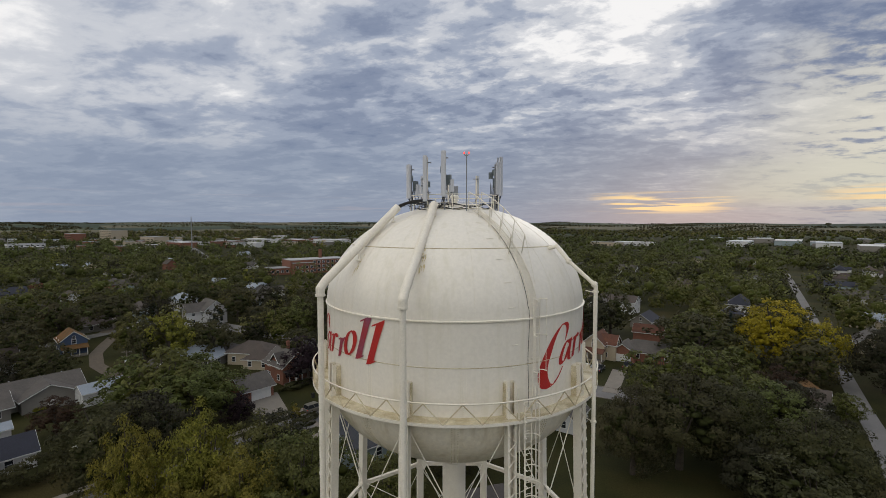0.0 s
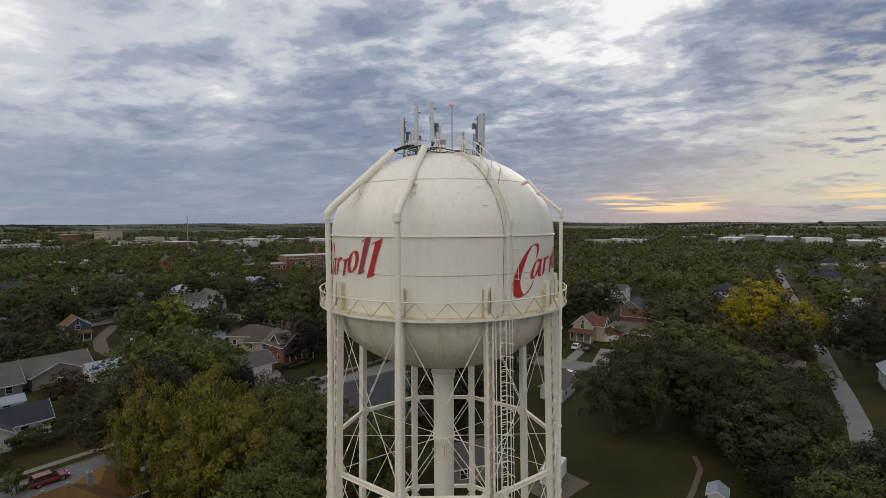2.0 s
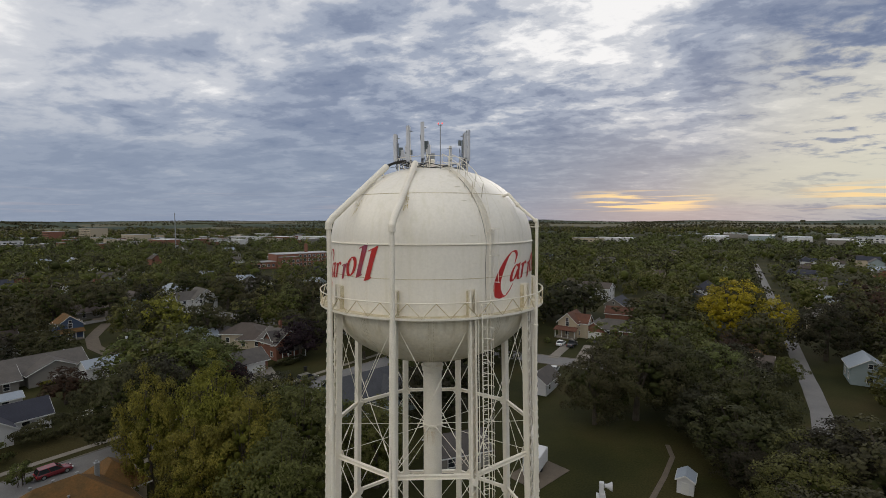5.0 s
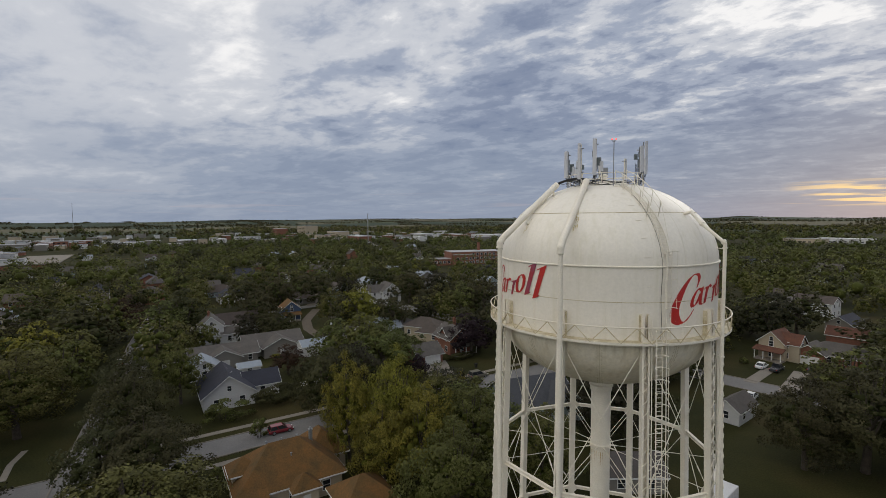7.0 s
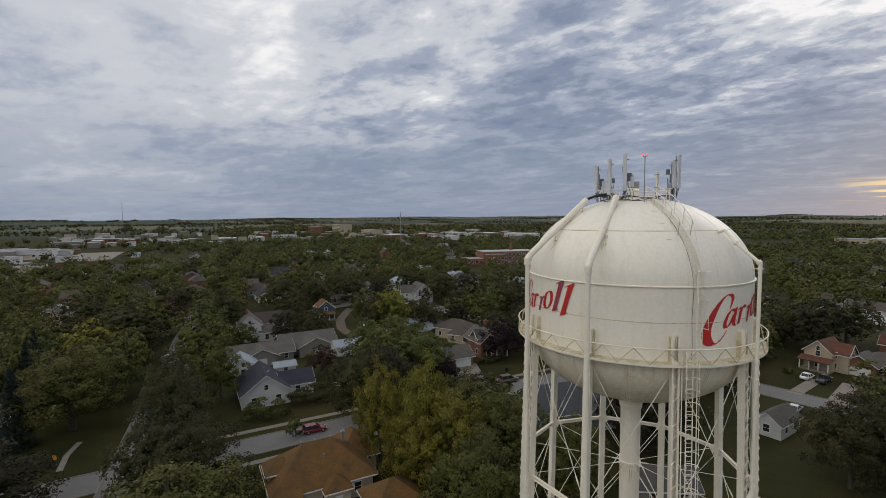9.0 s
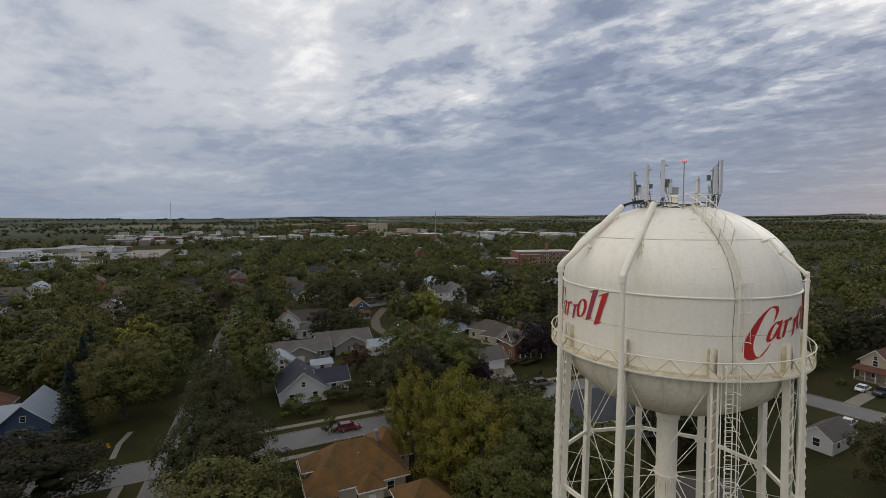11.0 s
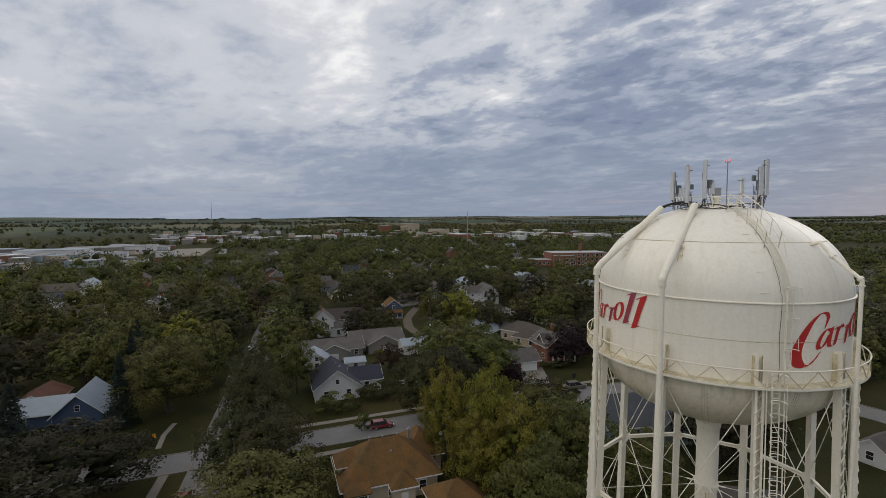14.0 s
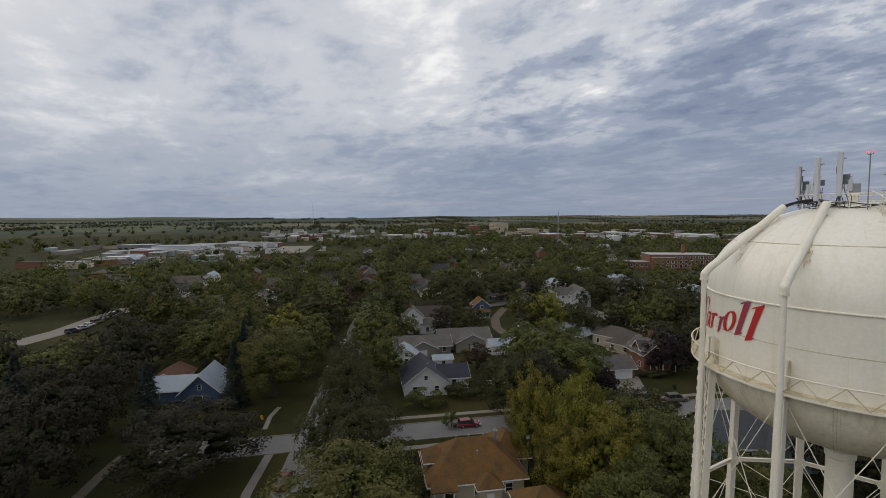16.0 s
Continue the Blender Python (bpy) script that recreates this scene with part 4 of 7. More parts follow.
# ---- antennas on the top railing ----
def antenna(x, y, top, height, width, face_deg, label, radio=True, slim=False, base=None):
    r, deg = math.hypot(x - TC[0], y - TC[1]), math.degrees(math.atan2(y - TC[1], x - TC[0]))
    zb = base or dome_point(min(r, 8), deg).z
    t = thing("panel_antenna", x, y, zb, face_deg, label, "antenna", "antennas on the tower")
    bm = bmesh.new()
    vs = box(bm, (0.16, 0, top - height / 2 - zb), (0.13 if not slim else 0.16, width, height))
    bmesh.ops.bevel(bm, geom=[e for e in bm.edges], offset=0.035, segments=2, affect="EDGES")
    part("radome", bm, M["radome"], t)
    bm = bmesh.new()
    tube(bm, (-0.1, 0, -0.15), (-0.1, 0, top - zb - 0.1 + 0.15 * (width * 10 % 1)), 0.05, 8)
    part("mast", bm, M["galv"] if radio else M["steel_white"], t)
    for z in (top - zb - height * 0.15, top - zb - height * 0.8):
        bm = bmesh.new()
        box(bm, (0.02, 0, z), (0.26, 0.10, 0.07))
        box(bm, (-0.12, 0, z), (0.08, 0.46, 0.06))
        part("clamp", bm, M["galv"], t)
    if radio:
        bm = bmesh.new()
        box(bm, (-0.28, 0.22, top - zb - height * 0.62), (0.24, 0.30, 0.62))
        part("radio_unit", bm, M["radio"], t)
        bm = bmesh.new()
        box(bm, (-0.30, -0.2, top - zb - height * 0.40), (0.18, 0.22, 0.42))
        part("radio_unit", bm, M["radio"], t)
        bm = bmesh.new()
        box(bm, (-0.26, 0.42, top - zb - height * 0.75), (0.20, 0.24, 0.75))
        part("radio_unit", bm, M["radome"], t)
        for i in range(6):                      # loose jumper cables round the radios
            bm = bmesh.new()
            y0, z0 = -0.25 + 0.13 * i, top - zb - height * (0.62 + 0.05 * (i % 3))
            rod(bm, [Vector((-0.30 - 0.10 * math.sin(u * math.pi + i), y0 + 0.12 * math.sin(u * 4 + i), z0 * (1 - u) + 0.15 * u)) for u in np.linspace(0, 1, 9)], 0.02, 5)
            part("cable", bm, M["black"], t)
    rnd = random.Random(int(x * 100))
    for i in range(3):
        bm = bmesh.new()
        z0 = top - zb - height + 0.05
        a = Vector((0.16, rnd.uniform(-0.1, 0.1), z0))
        b = Vector((-0.1 + rnd.uniform(-0.1, 0.1), rnd.uniform(-0.3, 0.3), z0 - rnd.uniform(0.25, 0.5)))
        c = Vector((-0.6 * math.cos(i), -0.5 * math.sin(i), 0.35))
        rod(bm, [a * (1 - u) ** 2 + b * 2 * u * (1 - u) + c * u * u - Vector((0, 0, 0.18 * math.sin(u * math.pi))) for u in np.linspace(0, 1, 9)], 0.022, 5)
        part("cable", bm, M["black"], t)
    return t


antenna(-8.76, 30.98, 43.34, 2.25, 0.34, -118, "grey panel antenna with radio boxes on a pole")
antenna(-7.28, 29.20, 43.66, 2.85, 0.30, -112, "tall grey panel antenna on a pole", radio=False)
antenna(-6.18, 29.35, 43.95, 2.85, 0.30, -95, "tallest grey panel antenna with radio boxes")
antenna(-4.75, 35.2, 42.95, 1.7, 0.26, 80, "short grey panel antenna on a cream pole", radio=False)
antenna(-6.9, 35.3, 42.95, 1.6, 0.26, 100, "short grey panel antenna behind the vent", radio=False)
antenna(-3.10, 31.57, 43.43, 2.1, 0.32, -42, "grey panel antenna with radio boxes on a pole")
antenna(-3.06, 34.2, 44.15, 2.75, 0.34, -28, "tall grey panel antenna with radio boxes")
antenna(-8.5, 34.0, 42.9, 1.6, 0.26, 140, "grey panel antenna with radio boxes on a pole")

beacon = thing("warning_light", -4.78, 29.32, dome_point(3.1, 0).z, 0, "slim grey pole with two red warning lamps", "beacon")
bm = bmesh.new()
H = 43.72 - dome_point(3.1, 0).z
tube(bm, (0, 0, -0.1), (0, 0, H), 0.035, 8)
part("pole", bm, M["galv"], beacon)
M["beacon"] = bpy.data.materials.new("red_lamp_glow")
M["beacon"].use_nodes = True
_b = M["beacon"].node_tree.nodes["Principled BSDF"]
_b.inputs["Base Color"].default_value, _b.inputs["Emission Color"].default_value, _b.inputs["Emission Strength"].default_value = (0.5, 0.03, 0.03, 1), (1, 0.10, 0.08, 1), 1.2
for s in (-1, 1):
    bm = bmesh.new()
    pipe(bm, [(0, 0, H - 0.12), (s * 0.13, 0, H - 0.06), (s * 0.15, 0, H + 0.02)], 0.025, 6)
    part("arm", bm, M["galv"], beacon)
    v, f = lathe([(0.001, 0.12), (0.035, 0.11), (0.055, 0.06), (0.055, 0.0), (0.001, 0.0)], 12)
    lamp = link_mesh("lamp", [(p[0] + s * 0.15, p[1], p[2] + H + 0.02) for p in v], f, M["beacon"], beacon, "glowing red lamp")
cab = thing("equipment_box", -6.25, 33.9, 40.6, 20, "dark grey equipment box on a stand", "box")
bm = bmesh.new()
box(bm, (0, 0, 1.15), (0.55, 0.35, 0.7))
bmesh.ops.bevel(bm, geom=bm.edges[:], offset=0.02, affect="EDGES")
part("cabinet", bm, M["galv"], cab)
for dx in (-0.2, 0.2):
    bm = bmesh.new()
    tube(bm, (dx, 0, -0.3), (dx, 0, 0.85), 0.03, 6)
    part("leg", bm, M["galv"], cab)
bundle = thing("cable_bundle", *TC, 0, 0, "black cables looped round the top railing", "cable")
rnd = random.Random(4)
for i in range(9):
    bm = bmesh.new()
    rr, a0 = 2.7 + 0.1 * rnd.random(), rnd.uniform(-190, 60)
    rod(bm, [polar(rr + 0.12 * math.sin(k * 1.3 + i), a0 + k * 5, zt + 0.10 + 0.09 * math.sin(k * 0.6 + i * 2) + 0.05 * i) for k in range(20)], 0.026, 5)
    part("cable", bm, M["black"], bundle)
for i in range(5):                              # from the mouth of one duct to the railing
    bm = bmesh.new()
    a, b = polar(4.5, -134, 40.45), polar(3.0, -128 + 6 * i, zt + 0.45)
    rod(bm, [a.lerp(b, k / 8) + Vector((0, 0, 0.22 * math.sin(k / 8 * math.pi) + 0.05 * (i - 2))) for k in range(9)], 0.04, 5)
    part("cable", bm, M["black"], bundle)

# yellow-brown rust drips on the dome beside the ducts
rnd = random.Random(15)
for base_deg, r0, r1, n in ((-94.3, 6.7, 7.75, 18), (-127.0, 7.0, 7.9, 8)):
    for i in range(n):
        r = rnd.uniform(r0, r1)
        a, w, l = base_deg + rnd.uniform(-0.9, 0.9), rnd.uniform(0.1, 0.38), rnd.uniform(0.06, 0.24)
        verts = []
        for rr, ww in ((r, 0.5), (r + l * 0.3, 1.0), (r + l * 0.7, 0.7), (r + l, 0.15)):
            for sg in (-1, 1):
                verts.append(dome_point(min(rr, R - 0.05), a + sg * w * ww) * 1.0 + Vector((0, 0, 0.012)) + polar(0.006, a, 0))
        link_mesh("rust_streak", verts, [(0, 1, 3, 2), (2, 3, 5, 4), (4, 5, 7, 6)], M["drip"], tower)

# ---- trees ----
def leaf_cards(rng, centres, normals, size, flat=0.5):
    """Bent leaf sprays at the given places: two triangles a spray, shaded round like the mass they belong to."""
    n = len(centres)
    nr = normals + rng.normal(0, flat, (n, 3))
    nr /= np.linalg.norm(nr, axis=1)[:, None] + 1e-9
    t = rng.normal(0, 1, (n, 3))
    t -= nr * (t * nr).sum(1)[:, None]
    t /= np.linalg.norm(t, axis=1)[:, None] + 1e-9
    b = np.cross(nr, t)
    s = size * rng.uniform(0.6, 1.3, n)[:, None]
    bend = nr * s * rng.uniform(-0.5, 0.2, n)[:, None]
    corners = np.stack([centres - t * s * 0.62, centres + b * s * 0.42 + bend, centres + t * s * 0.62, centres - b * s * 0.42 + bend], 1)
    q = np.arange(4 * n).reshape(-1, 4)
    soft = normals + rng.normal(0, 0.24, (n, 3)) + np.array([0, 0, 0.12])
    soft /= np.linalg.norm(soft, axis=1)[:, None] + 1e-9
    return corners.reshape(-1, 3), np.concatenate([q[:, [2, 1, 0]], q[:, [3, 2, 0]]]), np.repeat(soft, 4, axis=0)


def ball_form(level):
    bm = bmesh.new()
    bmesh.ops.create_icosphere(bm, subdivisions=level, radius=1.0)
    bm.verts.index_update()
    v = np.array([x.co[:] for x in bm.verts])
    f = np.array([[x.index for x in y.verts] for y in bm.faces])
    bm.free()
    return v, f


CLUMP = {1: ball_form(1), 2: ball_form(2)}


def clumps(rng, cs, rs, level, squash=0.85):
    """Lumpy inner masses of foliage under the leaf sprays."""
    bv, bf = CLUMP[level]
    V, F, N = [], [], []
    for i, (c, r) in enumerate(zip(cs, rs)):
        N.append(bv)
        w = bv * (rng.uniform(0.7, 1.1, (len(bv), 1))) * r * np.array([1, 1, squash]) + c
        V.append(w)
        F.append(bf + i * len(bv))
    return np.concatenate(V), np.concatenate(F), np.concatenate(N)


def joined(*meshes):
    V, F, N, o = [], [], [], 0
    for v, f, nr in meshes:
        V.append(v)
        F.append(f + o)
        N.append(nr)
        o += len(v)
    return np.concatenate(V), np.concatenate(F), np.concatenate(N)


def quads_mesh(name, verts, faces, mat, smooth=True, inner=0, inner_mat=None, normals=None):
    me = bpy.data.meshes.new(name)
    me.vertices.add(len(verts))
    me.vertices.foreach_set("co", verts.astype(np.float32).ravel())
    k = faces.shape[1]
    me.loops.add(faces.size)
    me.loops.foreach_set("vertex_index", faces.astype(np.int32).ravel())
    me.polygons.add(len(faces))
    me.polygons.foreach_set("loop_start", np.arange(0, faces.size, k, dtype=np.int32))
    me.polygons.foreach_set("use_smooth", np.full(len(faces), smooth, dtype=bool))
    me.update(calc_edges=True)
    if normals is not None:
        me.attributes.new("custom_normal", "FLOAT_VECTOR", "POINT").data.foreach_set("vector", normals.astype(np.float32).ravel())
    me.materials.append(mat)
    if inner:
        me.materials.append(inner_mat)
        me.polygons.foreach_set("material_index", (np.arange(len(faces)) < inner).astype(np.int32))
    return me


def crown_points(rng, count, lobes, rx, h0, h1):
    """Places and outward directions on the upper skins of many leafy boughs that fill an uneven, domed crown."""
    hz = (h1 - h0) / 2
    k = np.arange(lobes) + 0.5
    up = 1 - 1.82 * k / lobes + rng.normal(0, 0.05, lobes)          # evenly spread boughs, few right underneath
    up = np.clip(up, -0.85, 0.99)
    turn = k * 2.39996 + rng.normal(0, 0.25, lobes)
    lean = 1 + 0.13 * np.sin(turn * 2 + rng.uniform(0, 6)) + 0.10 * np.sin(turn * 3 + rng.uniform(0, 6))
    flat = np.sqrt(1 - up ** 2) * (1 - 0.16 * up) * lean
    out = np.stack([flat * np.cos(turn), flat * np.sin(turn), up], 1)
    q = rng.uniform(0.62, 0.92, lobes)
    leaders = rng.random(lobes) < 0.22
    q = np.where(leaders, rng.uniform(0.95, 1.14, lobes), q)
    cs = out * q[:, None] * np.array([rx, rx, hz]) + np.array([0, 0, (h0 + h1) / 2])
    rs = rx * rng.uniform(0.17, 0.29, lobes) * (60 / lobes) ** 0.25
    out = out / np.linalg.norm(out, axis=1)[:, None]
    pick = rng.choice(lobes, count, p=rs ** 2 / (rs ** 2).sum())
    d = rng.normal(0, 0.85, (count, 3)) + 0.85 * out[pick] + np.array([0, 0, 0.45])
    d /= np.linalg.norm(d, axis=1)[:, None]
    rad = rs[pick] * rng.uniform(0.55, 1.28, count)
    pts = cs[pick] + d * rad[:, None] * np.array([1, 1, 0.8])
    return pts, 0.8 * d + 0.45 * out[pick], cs, rs


def broadleaf_meshes(seed, count, size, lobes=46):
    """Crown and trunk of a tree 10 m tall with a crown 4 m in radius."""
    rng = np.random.default_rng(seed)
    pts, nr, cs, rs = crown_points(rng, count, lobes, 4.0, 1.0, 10.0)
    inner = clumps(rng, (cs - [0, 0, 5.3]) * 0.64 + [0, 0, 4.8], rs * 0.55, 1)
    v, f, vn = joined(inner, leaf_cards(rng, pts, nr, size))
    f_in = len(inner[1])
    bm = bmesh.new()
    tube(bm, (0, 0, -0.2), (0.1, 0.05, 3.2), 0.34, 8, 0.24)
    tube(bm, (0.1, 0.05, 3.1), (0.0, 0.1, 6.5), 0.23, 7, 0.10)
    for c in cs[:9]:
        b = Vector((0.08, 0.05, rng.uniform(2.4, 4.6)))
        mid = b.lerp(Vector(c), 0.55) + Vector((0, 0, -0.25))
        tube(bm, b, mid, 0.13, 6, 0.08)
        tube(bm, mid, Vector(c), 0.08, 5, 0.03)
    tm = bpy.data.meshes.new("trunk")
    bm.to_mesh(tm)
    bm.free()
    tm.materials.append(M["bark"])
    return (v, f, vn, f_in), tm


def conifer_meshes(seed, count, size):
    """Crown and trunk of a spruce 10 m tall with skirts 2.6 m in radius."""
    rng = np.random.default_rng(seed)
    z = rng.random(count) ** 1.25 * 9.2 + 0.6
    tier = np.abs(((z * 1.15) % 1.0) - 0.5) * 0.8 + 0.6
    a = rng.uniform(0, 2 * np.pi, count)
    arms = 0.85 + 0.22 * np.sin(a * 7 + z * 3)
    rad = 2.6 * (1 - z / 10.1) ** 0.85 * tier * arms * rng.uniform(0.55, 1.05, count)
    pts = np.stack([rad * np.cos(a), rad * np.sin(a), z - rad * 0.28], 1)
    nr = np.stack([np.cos(a) * 0.4, np.sin(a) * 0.4, np.full(count, 0.8)], 1)
    v, f, vn = leaf_cards(rng, pts, nr, size, 0.35)
    bm = bmesh.new()
    tube(bm, (0, 0, -0.2), (0, 0, 9.6), 0.22, 7, 0.03)
    tm = bpy.data.meshes.new("trunk")
    bm.to_mesh(tm)
    bm.free()
    tm.materials.append(M["bark"])
    return (v, f, vn, 0), tm


CROWNS = {}


def crown_variant(kind, near, i):
    """Crowns share their form per variant and carry the leaf material of their kind."""
    key = (kind, near, i)
    if key not in CROWNS:
        form = ("spruce" if kind == "spruce" else "broad", near, i)
        if form not in CROWNS:
            n, s = {3: (11500, 0.18), 2: (5200, 0.25), 1: (1450, 0.43)}[near]
            CROWNS[form] = conifer_meshes(70 + i, n, s * 0.8) if kind == "spruce" else broadleaf_meshes(10 + i + 31 * near, n, s, {3: 90, 2: 66, 1: 40}[near])
        (v, f, vn, f_in), tm = CROWNS[form]
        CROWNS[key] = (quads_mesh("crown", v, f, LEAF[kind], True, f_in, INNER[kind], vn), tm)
    return CROWNS[key]


WORDS = {"deep": "deep green broadleaf tree with a heavy crown", "dark": "dark green broadleaf tree with a dense crown", "green": "green broadleaf tree with a rounded crown", "lime": "yellow-green broadleaf tree turning with autumn",
         "gold": "golden yellow broadleaf tree in autumn colour", "purple": "dark purple-leaved ornamental tree", "russet": "reddish brown-leaved small tree", "spruce": "blue-green spruce with drooping tiers"}
tree_rng = random.Random(8)


def tree(x, y, h, r, kind="dark", near=1, label=""):
    d = math.hypot(x, y + 6)                    # finer leaves close to the flight line
    near = 3 if d < 62 else (max(near, 2) if d < 108 else min(near, 2))
    i = tree_rng.randrange(4 if near < 3 else 2)
    crown_me, trunk_me = crown_variant(kind, near, i)
    t = thing("spruce_tree" if kind == "spruce" else "tree", x, y, land(x, y), 0, label or WORDS[kind], "tree", "spruces of the town" if kind == "spruce" else "broadleaf trees of the town")
    base_r = 2.6 if kind == "spruce" else 4.0
    t.matrix_basis = pose(x, y, land(x, y), 0, 0, tree_rng.uniform(0, 360)) @ Matrix.Diagonal((r / base_r, r / base_r, h / 10, 1))
    for nm, me in (("trunk", trunk_me), ("crown", crown_me)):
        o = new(nm, me)
        o.parent = t
    return t


TAKEN = []                                      # plan circles kept free of scattered trees


def placed(x, y, h, r, kind="dark", near=1, label=""):
    TAKEN.append((x, y, r * 0.8))
    return tree(x, y, h, r, kind, near, label)


# the big ones near the tower
placed(37.5, 69.0, 13.5, 6.4, "dark", 3)
placed(44.5, 58.0, 9.0, 4.5, "deep", 2)
placed(-77.5, 3.8, 11.3, 9.4, "deep", 3)
placed(-98.9, 1.1, 13.8, 5.0, "spruce", 2)
placed(-131.9, 29.1, 15, 4.6, "spruce", 1)
placed(-121.8, 24.8, 14.5, 4.2, "spruce", 2)
placed(-114.0, 27.0, 12, 5.6, "dark", 1)
placed(-112.5, 36.5, 12, 5.4, "green", 1)
placed(-133.9, 18.2, 10.5, 5.8, "green", 1)
placed(-102.2, 17.1, 14.5, 4.4, "spruce", 2)
placed(-102.5, 25.5, 14.8, 7.6, "green", 3, "big green maple with an orange patch on top")
placed(-141.1, 52.6, 15.5, 9.5, "dark", 1)
placed(-133.4, 69, 14, 6.7, "green", 1)
placed(-87.0, 35.2, 14.2, 4.8, "dark", 3)
placed(-60.8, 24.5, 12.5, 5.8, "dark", 3)
placed(-65.5, 21.0, 12.0, 4.6, "dark", 2)
placed(-75.0, 30.0, 15.5, 5.2, "dark", 3)
placed(-92.0, 48.5, 12.5, 4.2, "green", 2)
placed(-48.4, 15.9, 12.2, 8.5, "green", 3)
placed(-58.7, 56, 14.0, 6.0, "dark", 2)
placed(-45.5, 45.8, 16.2, 3.7, "lime", 3)
placed(-38.0, 47.8, 17.4, 4.3, "lime", 3)
placed(-31.0, 44.5, 14.6, 4.8, "lime", 3)
placed(-37.0, 43.0, 11.5, 3.8, "lime", 3)
placed(-42.5, 53.5, 13.0, 4.2, "green", 2)
placed(-36.5, 57.5, 12.5, 4.6, "green", 2)
placed(-62.9, 79.5, 13, 7.8, "green", 2)
placed(-54.8, 80.7, 7, 3.0, "purple", 1)
placed(-86.2, 72.1, 7, 3.9, "russet", 1)
placed(-53.4, 107.1, 11, 5.6, "purple", 1)
placed(-97.9, 114.4, 14.5, 5.8, "lime", 1)
placed(-28.6, 57, 12, 5.8, "green", 2)
placed(-95.5, -11.5, 16.5, 7.5, "deep", 2)
placed(-107.3, -17.3, 17, 6.0, "spruce", 1)
placed(-82.0, -15.5, 16, 7.0, "deep", 2)
placed(-106.0, -6.5, 13, 5.5, "deep", 1)
placed(-127.3, -11.1, 13, 6.5, "green", 1)
placed(-120.3, -1.5, 12, 5.5, "deep", 1)
placed(-140.6, -20.9, 12, 6.5, "deep", 1)
placed(-126, 24, 15, 5.5, "green", 1)
placed(-144.8, 6.6, 12, 6.0, "dark", 1)
placed(23.5, 79.5, 15.5, 7.6, "dark", 3)
placed(31.5, 82.0, 14.0, 6.0, "dark", 3)
placed(64.5, 138.0, 18.5, 8.2, "gold", 3)
placed(74.5, 134.5, 14.0, 5.2, "gold", 2)
placed(49.5, 103.0, 10.5, 4.6, "russet", 2)
placed(33.0, 61.0, 10.5, 6.0, "dark", 2)
placed(32.5, 45.0, 11.0, 5.4, "green", 3)
placed(39.0, 50.5, 12.0, 6.0, "deep", 3)
placed(26.5, 102.8, 13, 6.4, "green", 1)
placed(41.5, 88.0, 12.0, 6.0, "green", 2)
placed(81.0, 123.5, 15.5, 6.5, "deep", 2)
placed(53.5, 52.5, 14.5, 8, "deep", 3)
placed(41.0, 45.0, 14.0, 7, "dark", 1)
placed(66, 72, 15, 5, "spruce", 1)
placed(60.5, 102.0, 6.5, 2.6, "green", 2)
placed(45.4, 137.4, 14.5, 9, "dark", 1)
placed(-75.4, 90, 11, 5.2, "green", 1)
placed(-26, 48.5, 14.5, 5.5, "green", 2)
placed(-23.5, 38.5, 13, 5.5, "green", 2)
placed(-17, 52, 12, 5, "green", 2)
placed(-88.8, 120.3, 13, 6, "dark", 1)
placed(-117.2, 122.1, 12, 5, "green", 1)
placed(-48.7, 117, 15, 5, "dark", 1)
placed(-2.7, 137.6, 13.5, 6, "dark", 1)
placed(-118, 99, 8.5, 4.5, "dark", 1)
# the block of houses behind the street
for x, y, h, r, kind in ((-69.0, 79.0, 14.5, 6.6, "green"), (-69.5, 90.0, 11.0, 5.0, "green"), (-102.6, 111.0, 12.0, 4.6, "dark"), (-135.2, 104.4, 13, 6.0, "dark"), (-149.5, 127.5, 15, 6.0, "dark"), (-121.5, 88.5, 5.5, 3.6, "deep"), (-117.5, 94.5, 5.0, 3.2, "dark"), (-127.0, 99.0, 6.5, 3.6, "dark"), (-152, 92, 13, 5.6, "green"), (-124, 76, 8, 3.8, "green"), (-143.5, 144.6, 14, 7.0, "dark"),
                         (-135, 153, 13, 5.6, "deep"), (-114, 170, 14.5, 6.8, "dark"), (-104, 178, 14, 6.6, "deep"), (-75.6, 146, 13.5, 6.0, "green"), (-69, 151.5, 15, 6.0, "dark"),
                         (-144, 83, 14.5, 7.0, "dark"), (-57, 61.5, 14.0, 6.0, "deep"), (-129, 94, 7, 3.6, "deep"), (-152, 131, 13, 6, "green"), (-165, 124, 13.5, 6.5, "dark"),
                         (-120, 181, 13, 6, "green"), (-61, 117, 11, 5, "dark"), (-140, 179, 14, 6.5, "dark"), (-57, 133, 12, 5.5, "deep"), (-160, 152, 13, 6.5, "dark"), (-92, 152, 11, 4.8, "dark"),
                         (-84, 165, 14, 6.4, "dark"), (-84, 134, 9, 4, "deep")):
    placed(x, y, h, r, kind)
for x, y, h, r, kind in ((31.5, 56.0, 7.5, 4.0, "deep"), (31.0, 71.0, 9.5, 4.6, "deep")):
    placed(x, y, h, r, kind, 2)
# round the lawn and the lane east of the tower
for x, y, h, r, kind, near in ((15.8, 76.5, 13.5, 5.4, "dark", 3), (34.5, 104.6, 14.0, 6.6, "green", 1), (41.0, 97.5, 11.5, 5.0, "green", 1), (45.0, 89.5, 12.0, 5.2, "deep", 1),
                               (95.0, 138.0, 16, 7.2, "dark", 1), (38.0, 53.0, 10.0, 5.0, "green", 2)):
    placed(x, y, h, r, kind, near)

